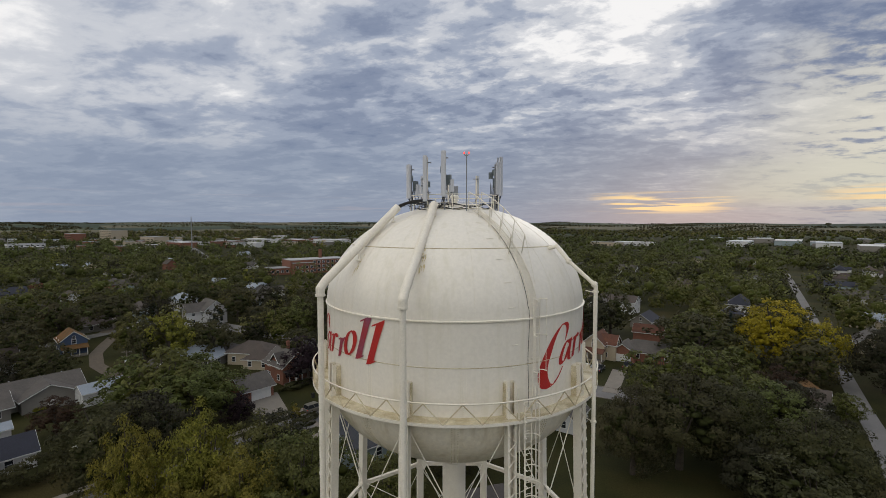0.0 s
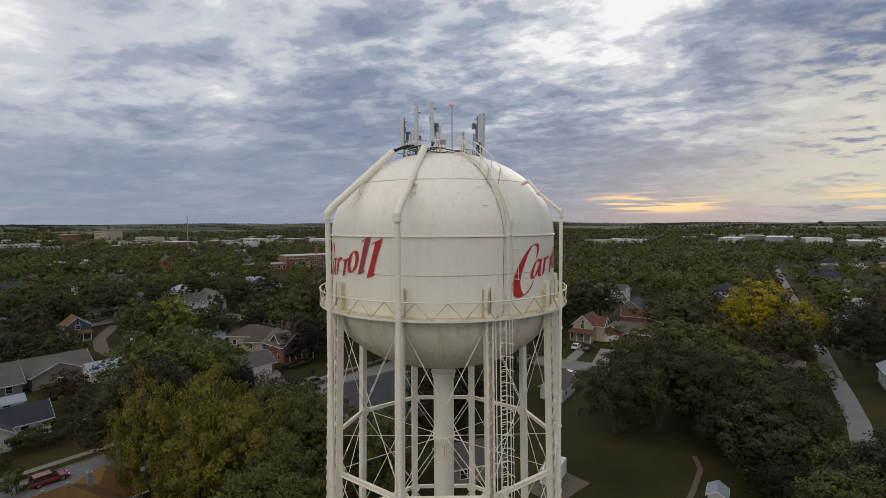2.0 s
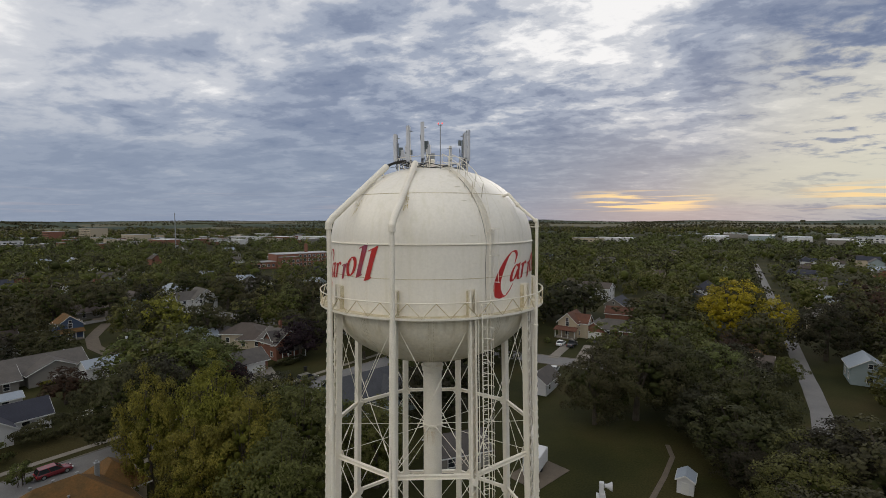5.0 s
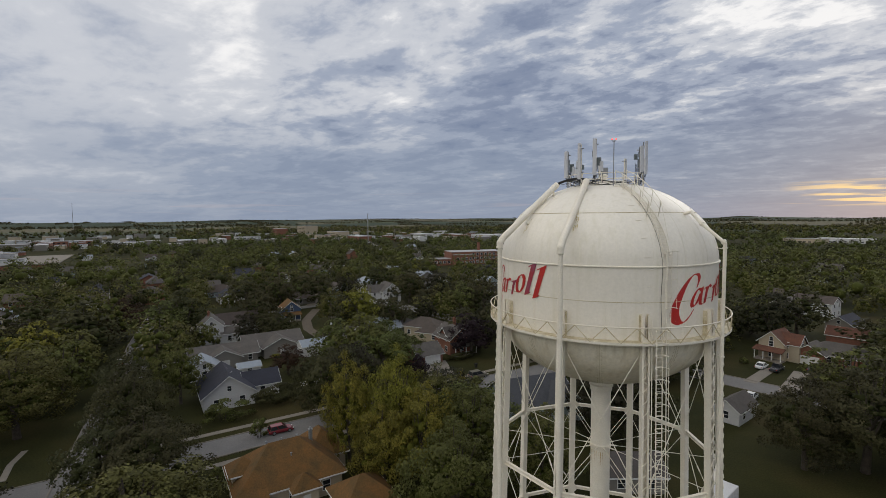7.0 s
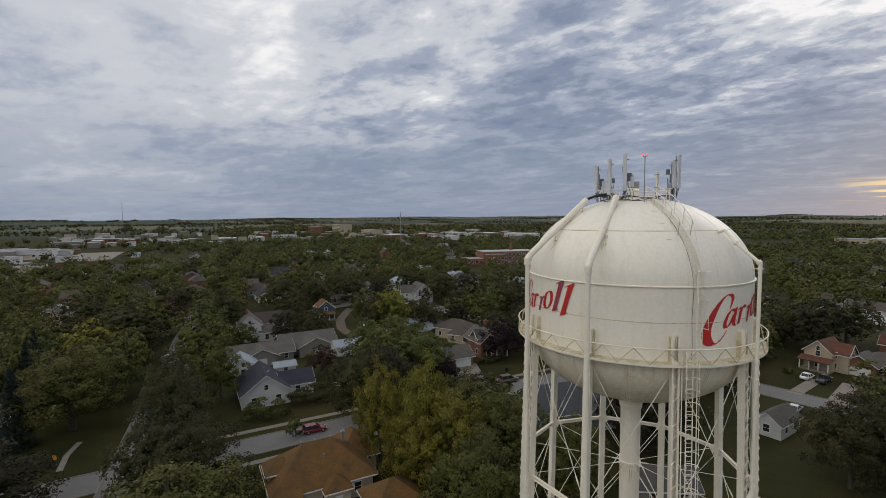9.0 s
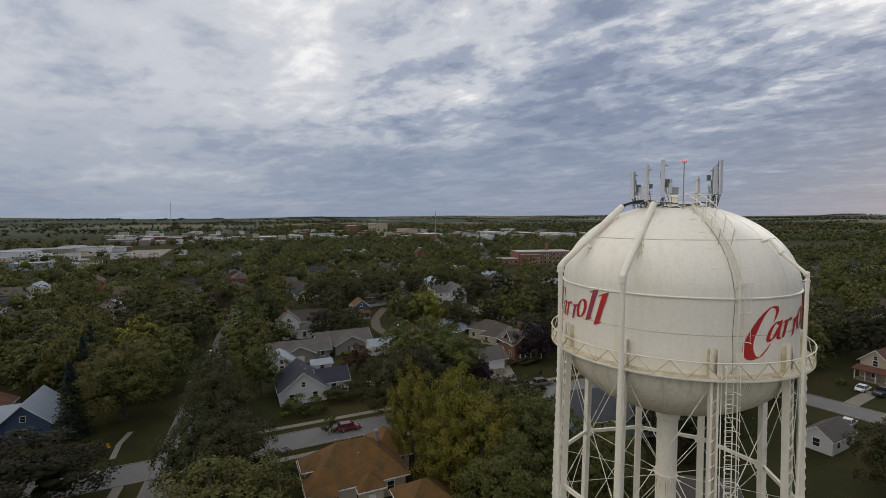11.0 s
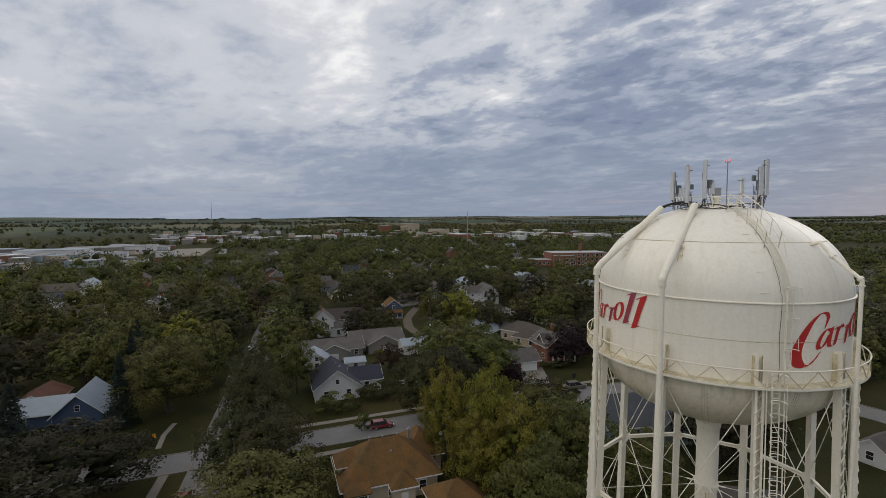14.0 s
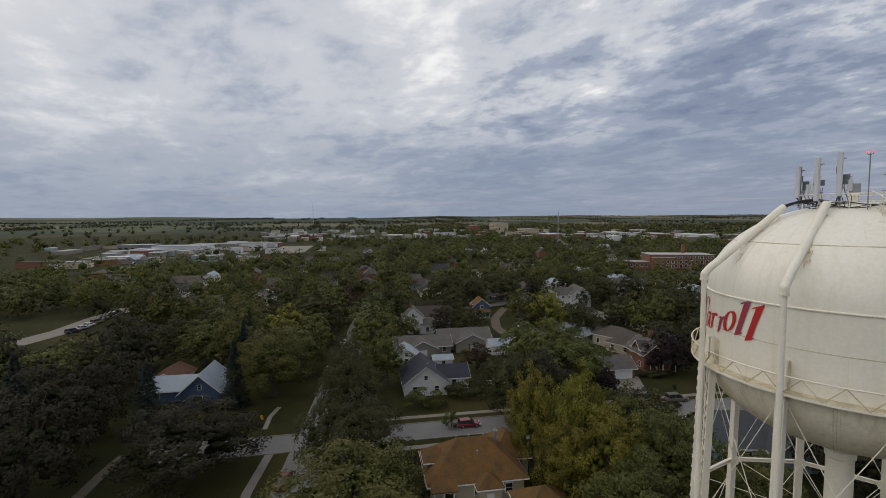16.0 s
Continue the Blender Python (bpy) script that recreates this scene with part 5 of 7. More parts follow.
# ---- houses ----
def window_meshes():
    bm = bmesh.new()
    for c, s in (((0, 0, 0.70), (1.16, 0.10, 0.10)), ((0, 0, -0.70), (1.22, 0.14, 0.10)), ((0.54, 0, 0), (0.09, 0.10, 1.3)), ((-0.54, 0, 0), (0.09, 0.10, 1.3)), ((0, 0, 0), (1.0, 0.06, 0.05))):
        box(bm, c, s)
    fr = bpy.data.meshes.new("window")
    bm.to_mesh(fr)
    bm.free()
    fr.materials.append(M["trim"])
    bm = bmesh.new()
    box(bm, (0, 0, 0), (1.0, 0.03, 1.3))
    pn = bpy.data.meshes.new("pane")
    bm.to_mesh(pn)
    bm.free()
    pn.materials.append(M["glass"])
    return fr, pn


FRAME_ME, PANE_ME = window_meshes()


def put_window(parent, x, y, z, deg, sx=1.0, sz=1.0):
    w = new("window", FRAME_ME)
    w.parent = parent
    w.matrix_basis = pose(x, y, z, 0, 0, deg) @ Matrix.Diagonal((sx, 1, sz, 1))
    p = new("pane", PANE_ME)
    p.parent = w


def block(parent, cx, cy, deg, L, W, eave, ridge, kind, wall_mat, roof_mat, over=0.45, base=0.0, windows=True, storeys=None, skip=(), boards=True):
    """Walls and roof over an L x W plan turned by deg, ridge along L; kinds: gable, hip, flat."""
    m = pose(cx, cy, base, 0, 0, deg)
    bm = bmesh.new()
    a, b = L / 2, W / 2
    lo = [bm.verts.new(m @ Vector((x, y, -0.3))) for x, y in ((-a, -b), (a, -b), (a, b), (-a, b))]
    hi = [bm.verts.new(m @ Vector((x, y, eave))) for x, y in ((-a, -b), (a, -b), (a, b), (-a, b))]
    for i in range(4):
        j = (i + 1) % 4
        bm.faces.new((lo[i], lo[j], hi[j], hi[i]))
    if kind == "gable":
        t0, t1 = bm.verts.new(m @ Vector((-a, 0, ridge - 0.05))), bm.verts.new(m @ Vector((a, 0, ridge - 0.05)))
        bm.faces.new((hi[3], hi[0], t0))
        bm.faces.new((hi[1], hi[2], t1))
    else:
        bm.faces.new(hi)
    part("wall", bm, wall_mat, parent)
    bm = bmesh.new()
    th = 0.16
    k = (ridge - eave) / b if kind != "flat" else 0
    if kind == "flat":
        box(bm, (0, 0, eave + 0.12), (L + 0.3, W + 0.3, 0.3), m)
        box(bm, (0, 0, eave + 0.20), (L - 0.3, W - 0.3, 0.3), m)
    else:
        e = eave - over * k
        A, B = a + over, b + over
        rx = A if kind == "gable" else max(A - B, 0.01)
        top = [(-A, -B, e), (A, -B, e), (A, B, e), (-A, B, e), (-rx, 0, ridge), (rx, 0, ridge)]
        up = [bm.verts.new(m @ Vector((x, y, z + th))) for x, y, z in top]
        dn = [bm.verts.new(m @ Vector((x, y, z))) for x, y, z in top]
        fs = [(0, 1, 5, 4), (2, 3, 4, 5)] + ([(1, 2, 5), (3, 0, 4)] if kind == "hip" else [])
        for f in fs:
            bm.faces.new([up[i] for i in f])
            bm.faces.new([dn[i] for i in reversed(f)])
        rim = [0, 1, 5, 2, 3, 4] if kind == "gable" else [0, 1, 2, 3]
        for i, j in zip(rim, rim[1:] + rim[:1]):
            bm.faces.new((dn[i], dn[j], up[j], up[i]))
    part("roof", bm, roof_mat, parent)
    if kind != "flat" and boards:               # fascia boards
        def board(p, q, tall, thin):
            mm = Matrix.Translation((p + q) / 2) @ (q - p).to_track_quat("Z", "X").to_matrix().to_4x4()
            bmf = bmesh.new()
            bmesh.ops.create_cube(bmf, size=1, matrix=mm @ Matrix.Diagonal((tall, thin, (q - p).length, 1)))
            part("fascia", bmf, M["trim"], parent)
        for s in (-1, 1):
            board(m @ Vector((-A, s * (B + 0.02), e + 0.03)), m @ Vector((A, s * (B + 0.02), e + 0.03)), 0.18, 0.05)
            if kind == "hip":
                board(m @ Vector((s * (A + 0.02), -B, e + 0.03)), m @ Vector((s * (A + 0.02), B, e + 0.03)), 0.18, 0.05)
            else:
                for t in (-1, 1):
                    board(m @ Vector((s * (A + 0.02), t * B, e + 0.05)), m @ Vector((s * (A + 0.02), 0, ridge + 0.05)), 0.16, 0.05)
    if windows:
        st = storeys or (2 if eave > 4.4 else 1)
        for s in range(st):
            z = base + 1.55 + 2.75 * s
            for side in (-1, 1):
                nx = max(1, int((L - 1.5) / 3.1))
                for i in range(nx):
                    if (side, i, s) in skip:
                        continue
                    x = -L / 2 + L * (i + 0.5) / nx
                    p = m @ Vector((x, side * (W / 2 + 0.03), 0))
                    put_window(parent, p.x, p.y, z, deg if side < 0 else deg + 180)
                ny = max(1, int((W - 1.5) / 3.4))
                for i in range(ny):
                    y = -W / 2 + W * (i + 0.5) / ny
                    p = m @ Vector((side * (L / 2 + 0.03), y, 0))
                    put_window(parent, p.x, p.y, z, deg + 90 * side)
        if kind == "gable" and ridge - eave > 1.8:
            for side in (-1, 1):
                p = m @ Vector((side * (L / 2 + 0.03), 0, 0))
                put_window(parent, p.x, p.y, base + eave + (ridge - eave) * 0.30, deg + 90 * side, 0.75, 0.75)


def chimney(parent, x, y, z0, z1, mat=None, w=0.7):
    bm = bmesh.new()
    box(bm, (x, y, (z0 + z1) / 2), (w, w, z1 - z0))
    box(bm, (x, y, z1), (w + 0.14, w + 0.14, 0.14))
    tube(bm, (x, y, z1), (x, y, z1 + 0.35), w * 0.28, 8)
    part("chimney", bm, mat or M["brick"], parent)


def vents(parent, pts):
    for x, y, z in pts:
        bm = bmesh.new()
        tube(bm, (x, y, z - 0.3), (x, y, z + 0.3), 0.09, 8)
        tube(bm, (x, y, z + 0.3), (x, y, z + 0.38), 0.16, 8)
        part("roof_vent", bm, M["galv"], parent)


def door(parent, x, y, deg, w=1.0, h=2.05, mat=None, name="door"):
    bm = bmesh.new()
    m = pose(x, y, h / 2, 0, 0, deg)
    box(bm, (0, 0, 0), (w, 0.08, h), m)
    if w > 2:
        for i in range(4):
            box(bm, (0, -0.05, -h / 2 + h * (i + 0.5) / 4), (w - 0.1, 0.04, h / 4 - 0.06), m)
    else:
        box(bm, (0, -0.05, 0.3), (w * 0.6, 0.03, 0.8), m)
        box(bm, (0, -0.05, -0.6), (w * 0.6, 0.03, 0.5), m)
    part(name, bm, mat or M["door"], parent)


def porch(parent, x, y, deg, L, D, h, roof_mat, posts=4):
    """A lean-to porch roof on posts with a floor; x, y is the middle of its wall side."""
    m = pose(x, y, 0, 0, 0, deg)
    bm = bmesh.new()
    box(bm, (0, -D / 2, 0.2), (L, D, 0.4), m)
    part("porch_floor", bm, M["concrete"], parent)
    bm = bmesh.new()
    vs = [bm.verts.new(m @ Vector(p)) for p in ((-L / 2 - 0.3, 0, h + 0.8), (L / 2 + 0.3, 0, h + 0.8), (L / 2 + 0.3, -D - 0.4, h), (-L / 2 - 0.3, -D - 0.4, h),
                                              (-L / 2 - 0.3, 0, h + 0.65), (L / 2 + 0.3, 0, h + 0.65), (L / 2 + 0.3, -D - 0.4, h - 0.16), (-L / 2 - 0.3, -D - 0.4, h - 0.16))]
    for f in ((3, 2, 1, 0), (4, 5, 6, 7), (2, 3, 7, 6), (1, 2, 6, 5), (3, 0, 4, 7)):
        bm.faces.new([vs[i] for i in f])
    part("porch_roof", bm, roof_mat, parent)
    for i in range(posts):
        p = m @ Vector((-L / 2 + 0.15 + (L - 0.3) * i / (posts - 1), -D + 0.1, 0))
        bm = bmesh.new()
        box(bm, (p.x, p.y, h / 2 + 0.1), (0.2, 0.2, h - 0.2))
        part("porch_post", bm, M["trim"], parent)


def house(x, y, deg, label, clear=9.0, category="house"):
    h = thing("house", x, y, 0, deg, label, category, "houses of the town")
    TAKEN.append((x, y, clear))
    # the garden on the tower's side stays open
    d = Vector((TC[0] - x, TC[1] - 40 - y, 0)).normalized()
    TAKEN.append((x + d.x * clear * 0.95, y + d.y * clear * 0.95, clear * 0.7))
    return h


# rust-brown hip-roofed bungalow below the tower
h = house(-49.2, 36.3, AX - 1, "cream bungalow under a rust-brown hip roof", 11)
block(h, 0, 0, 0, 13.4, 9.4, 3.3, 7.0, "hip", M["siding_cream"], M["shingle_orange"], 0.6)
block(h, 6.4, 4.3, 90, 7.0, 5.6, 3.2, 5.7, "hip", M["siding_cream"], M["shingle_orange"], 0.5, windows=False)
block(h, -5.2, 0.6, 0, 3.4, 3.0, 4.5, 5.6, "hip", M["siding_cream"], M["shingle_orange"], 0.45, windows=False)
block(h, 1.3, -5.2, 90, 2.6, 3.2, 3.0, 4.3, "hip", M["siding_cream"], M["shingle_orange"], 0.4, windows=False)
chimney(h, 4.2, 1.6, 4.8, 7.0, M["galv"], 0.45)
vents(h, [(0.5, -2.0, 5.6), (-2.2, 0.7, 6.8), (-0.2, 0.6, 6.8), (2.0, 0.6, 6.8)])
porch(h, -5.0, -4.7, 0, 3.0, 1.2, 2.7, M["shingle_orange"], 3)
door(h, 1.3, -6.6, 0)
g = house(-36.5, 37.5, AX - 1, "small cream garage with a rust-brown hip roof", 6, "garage")
block(g, 0, 0, 0, 6.5, 6.0, 2.7, 4.8, "hip", M["siding_cream"], M["shingle_orange"], 0.5)
door(g, -3.3, 0, -90, 3.0, 2.2, None, "garage_door")

# navy-roofed white house by the street
h = house(-85.8, 54.4, 150.5, "white gabled house under a dark navy roof", 10)
block(h, 0, 0, 0, 11.0, 9.6, 3.0, 6.6, "gable", M["siding_white"], M["shingle_dark"], 0.5)
block(h, 1.0, -7.0, 90, 6.8, 6.2, 2.8, 4.9, "gable", M["siding_white"], M["shingle_dark"], 0.45)
vents(h, [(1.0, -0.4, 6.1), (-1.8, -0.8, 5.9), (-0.3, -1.2, 5.6)])
door(h, -5.3, 2.6, -90)
g = house(-104.0, 61.8, 150.5, "white garage with a pale grey gable roof", 7, "garage")
block(g, 0, 0, 0, 7.5, 6.8, 2.7, 4.7, "gable", M["siding_white"], M["metal_roof"], 0.4)
g = house(-95.5, 68.0, 60.5, "low shed with a pale metal roof", 5, "shed")
block(g, 0, 0, 0, 5.0, 3.6, 2.2, 3.0, "gable", M["siding_white"], M["metal_roof"], 0.3)

# long grey ranch block
h = house(-109.8, 71.6, AX, "long low grey ranch house with shingled gables", 10)
block(h, 0, 0, 0, 16.0, 8.5, 2.8, 4.9, "gable", M["siding_grey"], M["shingle_grey"], 0.6)
block(h, -0.5, -3.2, 90, 6.5, 8.0, 2.7, 4.7, "gable", M["siding_grey"], M["shingle_grey"], 0.5, windows=False)
vents(h, [(3, 0.8, 4.6), (-5, 0.9, 4.6)])
door(h, -0.5, -6.5, 0, 2.4, 2.1, None, "patio_door")
h = house(-107.3, 85.4, AX, "long low grey ranch house with a cross gable", 11)
block(h, 0, 0, 0, 15.5, 9.0, 3.0, 5.4, "gable", M["siding_grey"], M["shingle_grey"], 0.6)
block(h, 1.2, -3.4, 90, 8.5, 9.5, 2.9, 5.2, "gable", M["siding_grey"], M["shingle_grey"], 0.5, windows=False)
vents(h, [(-4, 0.8, 5.1), (5, 0.7, 5.1)])
door(h, 1.2, -7.7, 0)
g = house(-94.0, 89.5, AX + 3, "long white metal shed with a pale blue-grey roof", 6, "shed")
block(g, 0, 0, 0, 9.0, 5.0, 2.8, 4.2, "gable", M["siding_white"], M["metal_roof"], 0.25, windows=False)
door(g, -4.53, 0, -90, 2.4, 2.2, None, "roller_door")
g = house(-93.8, 105.4, AX + 90, "small grey shed with a white door", 5, "shed")
block(g, 0, 0, 0, 5.5, 4.5, 2.6, 4.2, "gable", M["siding_grey"], M["shingle_grey"], 0.3, windows=False)

# white farmhouse with a dark-roofed wing
h = house(-132.0, 84.0, 146, "white two-storey farmhouse with gabled front", 9)
block(h, 0, 0, 0, 7.5, 6.8, 5.4, 8.4, "gable", M["siding_white"], M["shingle_grey"], 0.4)
block(h, -1.8, -5.0, 90, 4.5, 4.5, 3.0, 4.6, "gable", M["siding_white"], M["shingle_grey"], 0.4)
chimney(h, 1.0, 0.6, 7.0, 9.3, None, 0.6)
h = house(-138.4, 98.0, AX, "white house under a dark brown roof", 9)
block(h, 0, 0, 0, 13.0, 9.0, 3.2, 6.2, "gable", M["siding_white"], M["shingle_brown"], 0.4)

# blue house with orange roof
h = house(-136.0, 120.0, 146, "dark blue house with an orange-brown gable roof", 8)
block(h, 0, 0, 0, 8.0, 6.6, 4.6, 7.2, "gable", M["siding_blue"], M["shingle_orange"], 0.4)
porch(h, -4.0, 0, -90, 6.0, 2.2, 2.6, M["shingle_orange"], 4)

# garage and porch house by the street
g = house(-62.6, 97.0, AX - 2, "brick garage with a wide white door", 7, "garage")
block(g, 0, 0, 0, 7.2, 7.2, 2.7, 4.9, "gable", M["brick"], M["shingle_grey"], 0.5, windows=False)
door(g, 0.6, -3.66, 0, 4.6, 2.15, M["trim"], "garage_door")
h = house(-60.5, 110.0, 150, "dark brick house with a deep white-posted porch", 9)
block(h, 0, 0, 0, 8.5, 7.5, 4.6, 7.4, "gable", M["brick"], M["shingle_grey"], 0.6)
block(h, 0, -1, 90, 8.5, 4.5, 4.6, 7.0, "gable", M["brick"], M["shingle_grey"], 0.5, windows=False)
porch(h, -4.25, 0, -90, 7.2, 2.4, 2.7, M["shingle_grey"], 5)
chimney(h, 2.0, -1.6, 6.0, 8.8)
# houses of the block behind
h = house(-90.5, 118.0, AX - 60, "low grey house with a pale hip roof", 9)
block(h, 0, 0, 0, 13.0, 9.5, 2.9, 5.2, "hip", M["siding_grey"], M["metal_roof"], 0.6)
block(h, 3, 5, 90, 8, 7, 2.9, 4.7, "hip", M["siding_grey"], M["shingle_grey"], 0.5, windows=False)
h = house(-77.0, 122.0, AX - 60, "low cream house with brown hip roofs", 10)
block(h, 0, 0, 0, 11.5, 8.0, 3.6, 5.8, "hip", M["siding_cream"], M["shingle_brown"], 0.6)
block(h, 5.0, -4.5, 0, 8.0, 6.0, 2.9, 4.6, "hip", M["siding_cream"], M["shingle_brown"], 0.5)
h = house(-158.0, 146.0, AX, "low house with grey gable roof and white trim", 8)
block(h, 0, 0, 0, 13, 8, 2.8, 5.0, "gable", M["siding_grey"], M["shingle_brown"], 0.5)
h = house(-124.0, 168.0, 146, "white two-storey gabled house beside a spruce", 10)
block(h, 0, 0, 0, 10, 8.5, 5.6, 9.0, "gable", M["siding_white"], M["shingle_grey"], 0.5)
block(h, 1, 5, 90, 9, 6, 5.2, 8.0, "gable", M["siding_white"], M["shingle_grey"], 0.4)

# blue house under the maples
h = house(-111.5, 13.8, 151, "blue house with pale grey metal gable roofs", 9)
block(h, 0, 0, 0, 10.5, 8.0, 3.0, 6.6, "gable", M["siding_blue"], M["metal_roof"], 0.5)
block(h, 1.5, 7.0, 90, 10, 7.5, 2.8, 4.8, "gable", M["siding_blue"], M["metal_roof"], 0.5)
h = house(-124.5, 9.0, 151, "low house with a rust-red roof among trees", 8)
block(h, 0, 0, 0, 9.0, 7.0, 2.6, 4.4, "gable", M["siding_cream"], M["shingle_red"], 0.5)

# house behind the tower's legs
h = house(-27.5, 78.5, AX - 12, "pale blue-grey house under a broad grey roof", 11)
block(h, 0, 0, 0, 14.0, 10.0, 3.2, 6.8, "gable", M["siding_teal"], M["shingle_slate"], 0.6)
block(h, 4.2, -3.0, 90, 9.0, 6.5, 3.2, 6.0, "gable", M["siding_teal"], M["shingle_slate"], 0.5)
door(h, 4.2, -7.6, 0)
h = house(-7.0, 60.5, 28, "small low house with a grey roof", 7)
block(h, 0, 0, 0, 8.0, 6.0, 2.6, 4.4, "gable", M["siding_grey"], M["shingle_grey"], 0.4)

# east side of the town
h = house(20.2, 143.5, 62, "cream two-storey house with a red-brown roof", 10)
block(h, 0, 0, 0, 7.4, 6.0, 4.8, 7.5, "gable", M["siding_cream"], M["shingle_red"], 0.45)
block(h, 0.4, -2.8, 90, 5.6, 4.4, 4.8, 7.0, "gable", M["siding_cream"], M["shingle_red"], 0.4)
porch(h, -3.7, 0, -90, 6.4, 2.2, 2.7, M["shingle_red"], 4)
h = house(34.0, 144.0, -22, "brick ranch house with a grey hip roof", 10)
block(h, 0, 0, 0, 15.0, 8.5, 2.9, 5.2, "hip", M["brick"], M["shingle_grey"], 0.6)
block(h, -5.5, -3.5, 90, 7, 6.5, 2.9, 5.0, "gable", M["brick"], M["shingle_grey"], 0.5, windows=False)
door(h, -5.5, -7.1, 0, 4.6, 2.15, None, "garage_door")
h = house(54.5, 110.0, -24, "low grey ranch house with a brown roof", 9)
block(h, 0, 0, 0, 12.5, 8.0, 2.8, 5.0, "gable", M["siding_grey"], M["shingle_brown"], 0.6)
block(h, 3.2, 3, 90, 7, 6, 2.8, 4.8, "gable", M["siding_cream"], M["shingle_orange"], 0.5)
h = house(79.5, 107.5, 66, "pale teal two-storey house with a grey gable roof", 8)
block(h, 0, 0, 0, 8.0, 6.5, 3.8, 6.0, "gable", M["siding_teal"], M["metal_roof"], 0.4)
g = house(7.8, 93.5, 66, "small white shed with a grey roof", 5, "shed")
block(g, 0, 0, 0, 8.0, 4.6, 2.5, 4.2, "gable", M["siding_white"], M["shingle_grey"], 0.3)
g = house(24.3, 57.0, 66, "small pale shed by the dirt track", 4, "shed")
block(g, 0, 0, 0, 2.6, 2.0, 1.9, 2.5, "gable", M["siding_white"], M["metal_roof"], 0.2, windows=False)
door(g, -1.33, 0, -90, 0.9, 1.6)
g = house(40.0, 167.0, -20, "red wooden barn with a gable roof", 7, "barn")
block(g, 0, 0, 0, 9.0, 7.0, 3.2, 5.2, "gable", M["brick"], M["shingle_red"], 0.4, windows=False)

# brick school
s = thing("school", -172.0, 352.0, 0, 46.0, "large red-brick school with flat roofs and pale windows", "school")
TAKEN += [(-172, 352, 40), (-160, 330, 28), (-195, 325, 20), (-150, 318, 18)]
block(s, 6, 0, 0, 46, 20, 10.5, 10.5, "flat", M["brick"], M["flat_roof"], 0, windows=False)
block(s, -8, -8, 0, 16, 12, 8.5, 8.5, "flat", M["brick"], M["flat_roof"], 0, windows=False)
block(s, -24, -2, 0, 16, 14, 5.0, 5.0, "flat", M["brick"], M["flat_roof"], 0, windows=False)
chimney(s, 12, 4, 9, 17.5, None, 2.0)
for i in range(12):
    for z in (2.2, 5.4, 8.6):
        if -17 < -14 + i * 3.9 < 1 and z > 8:
            continue
        put_window(s, -13 + i * 3.7, -10.06 if i > 3 else -14.06, z, 0, 1.9, 1.35)
for i in range(4):
    put_window(s, -30 + i * 3.6, -9.06, 2.6, 0, 1.9, 1.3)

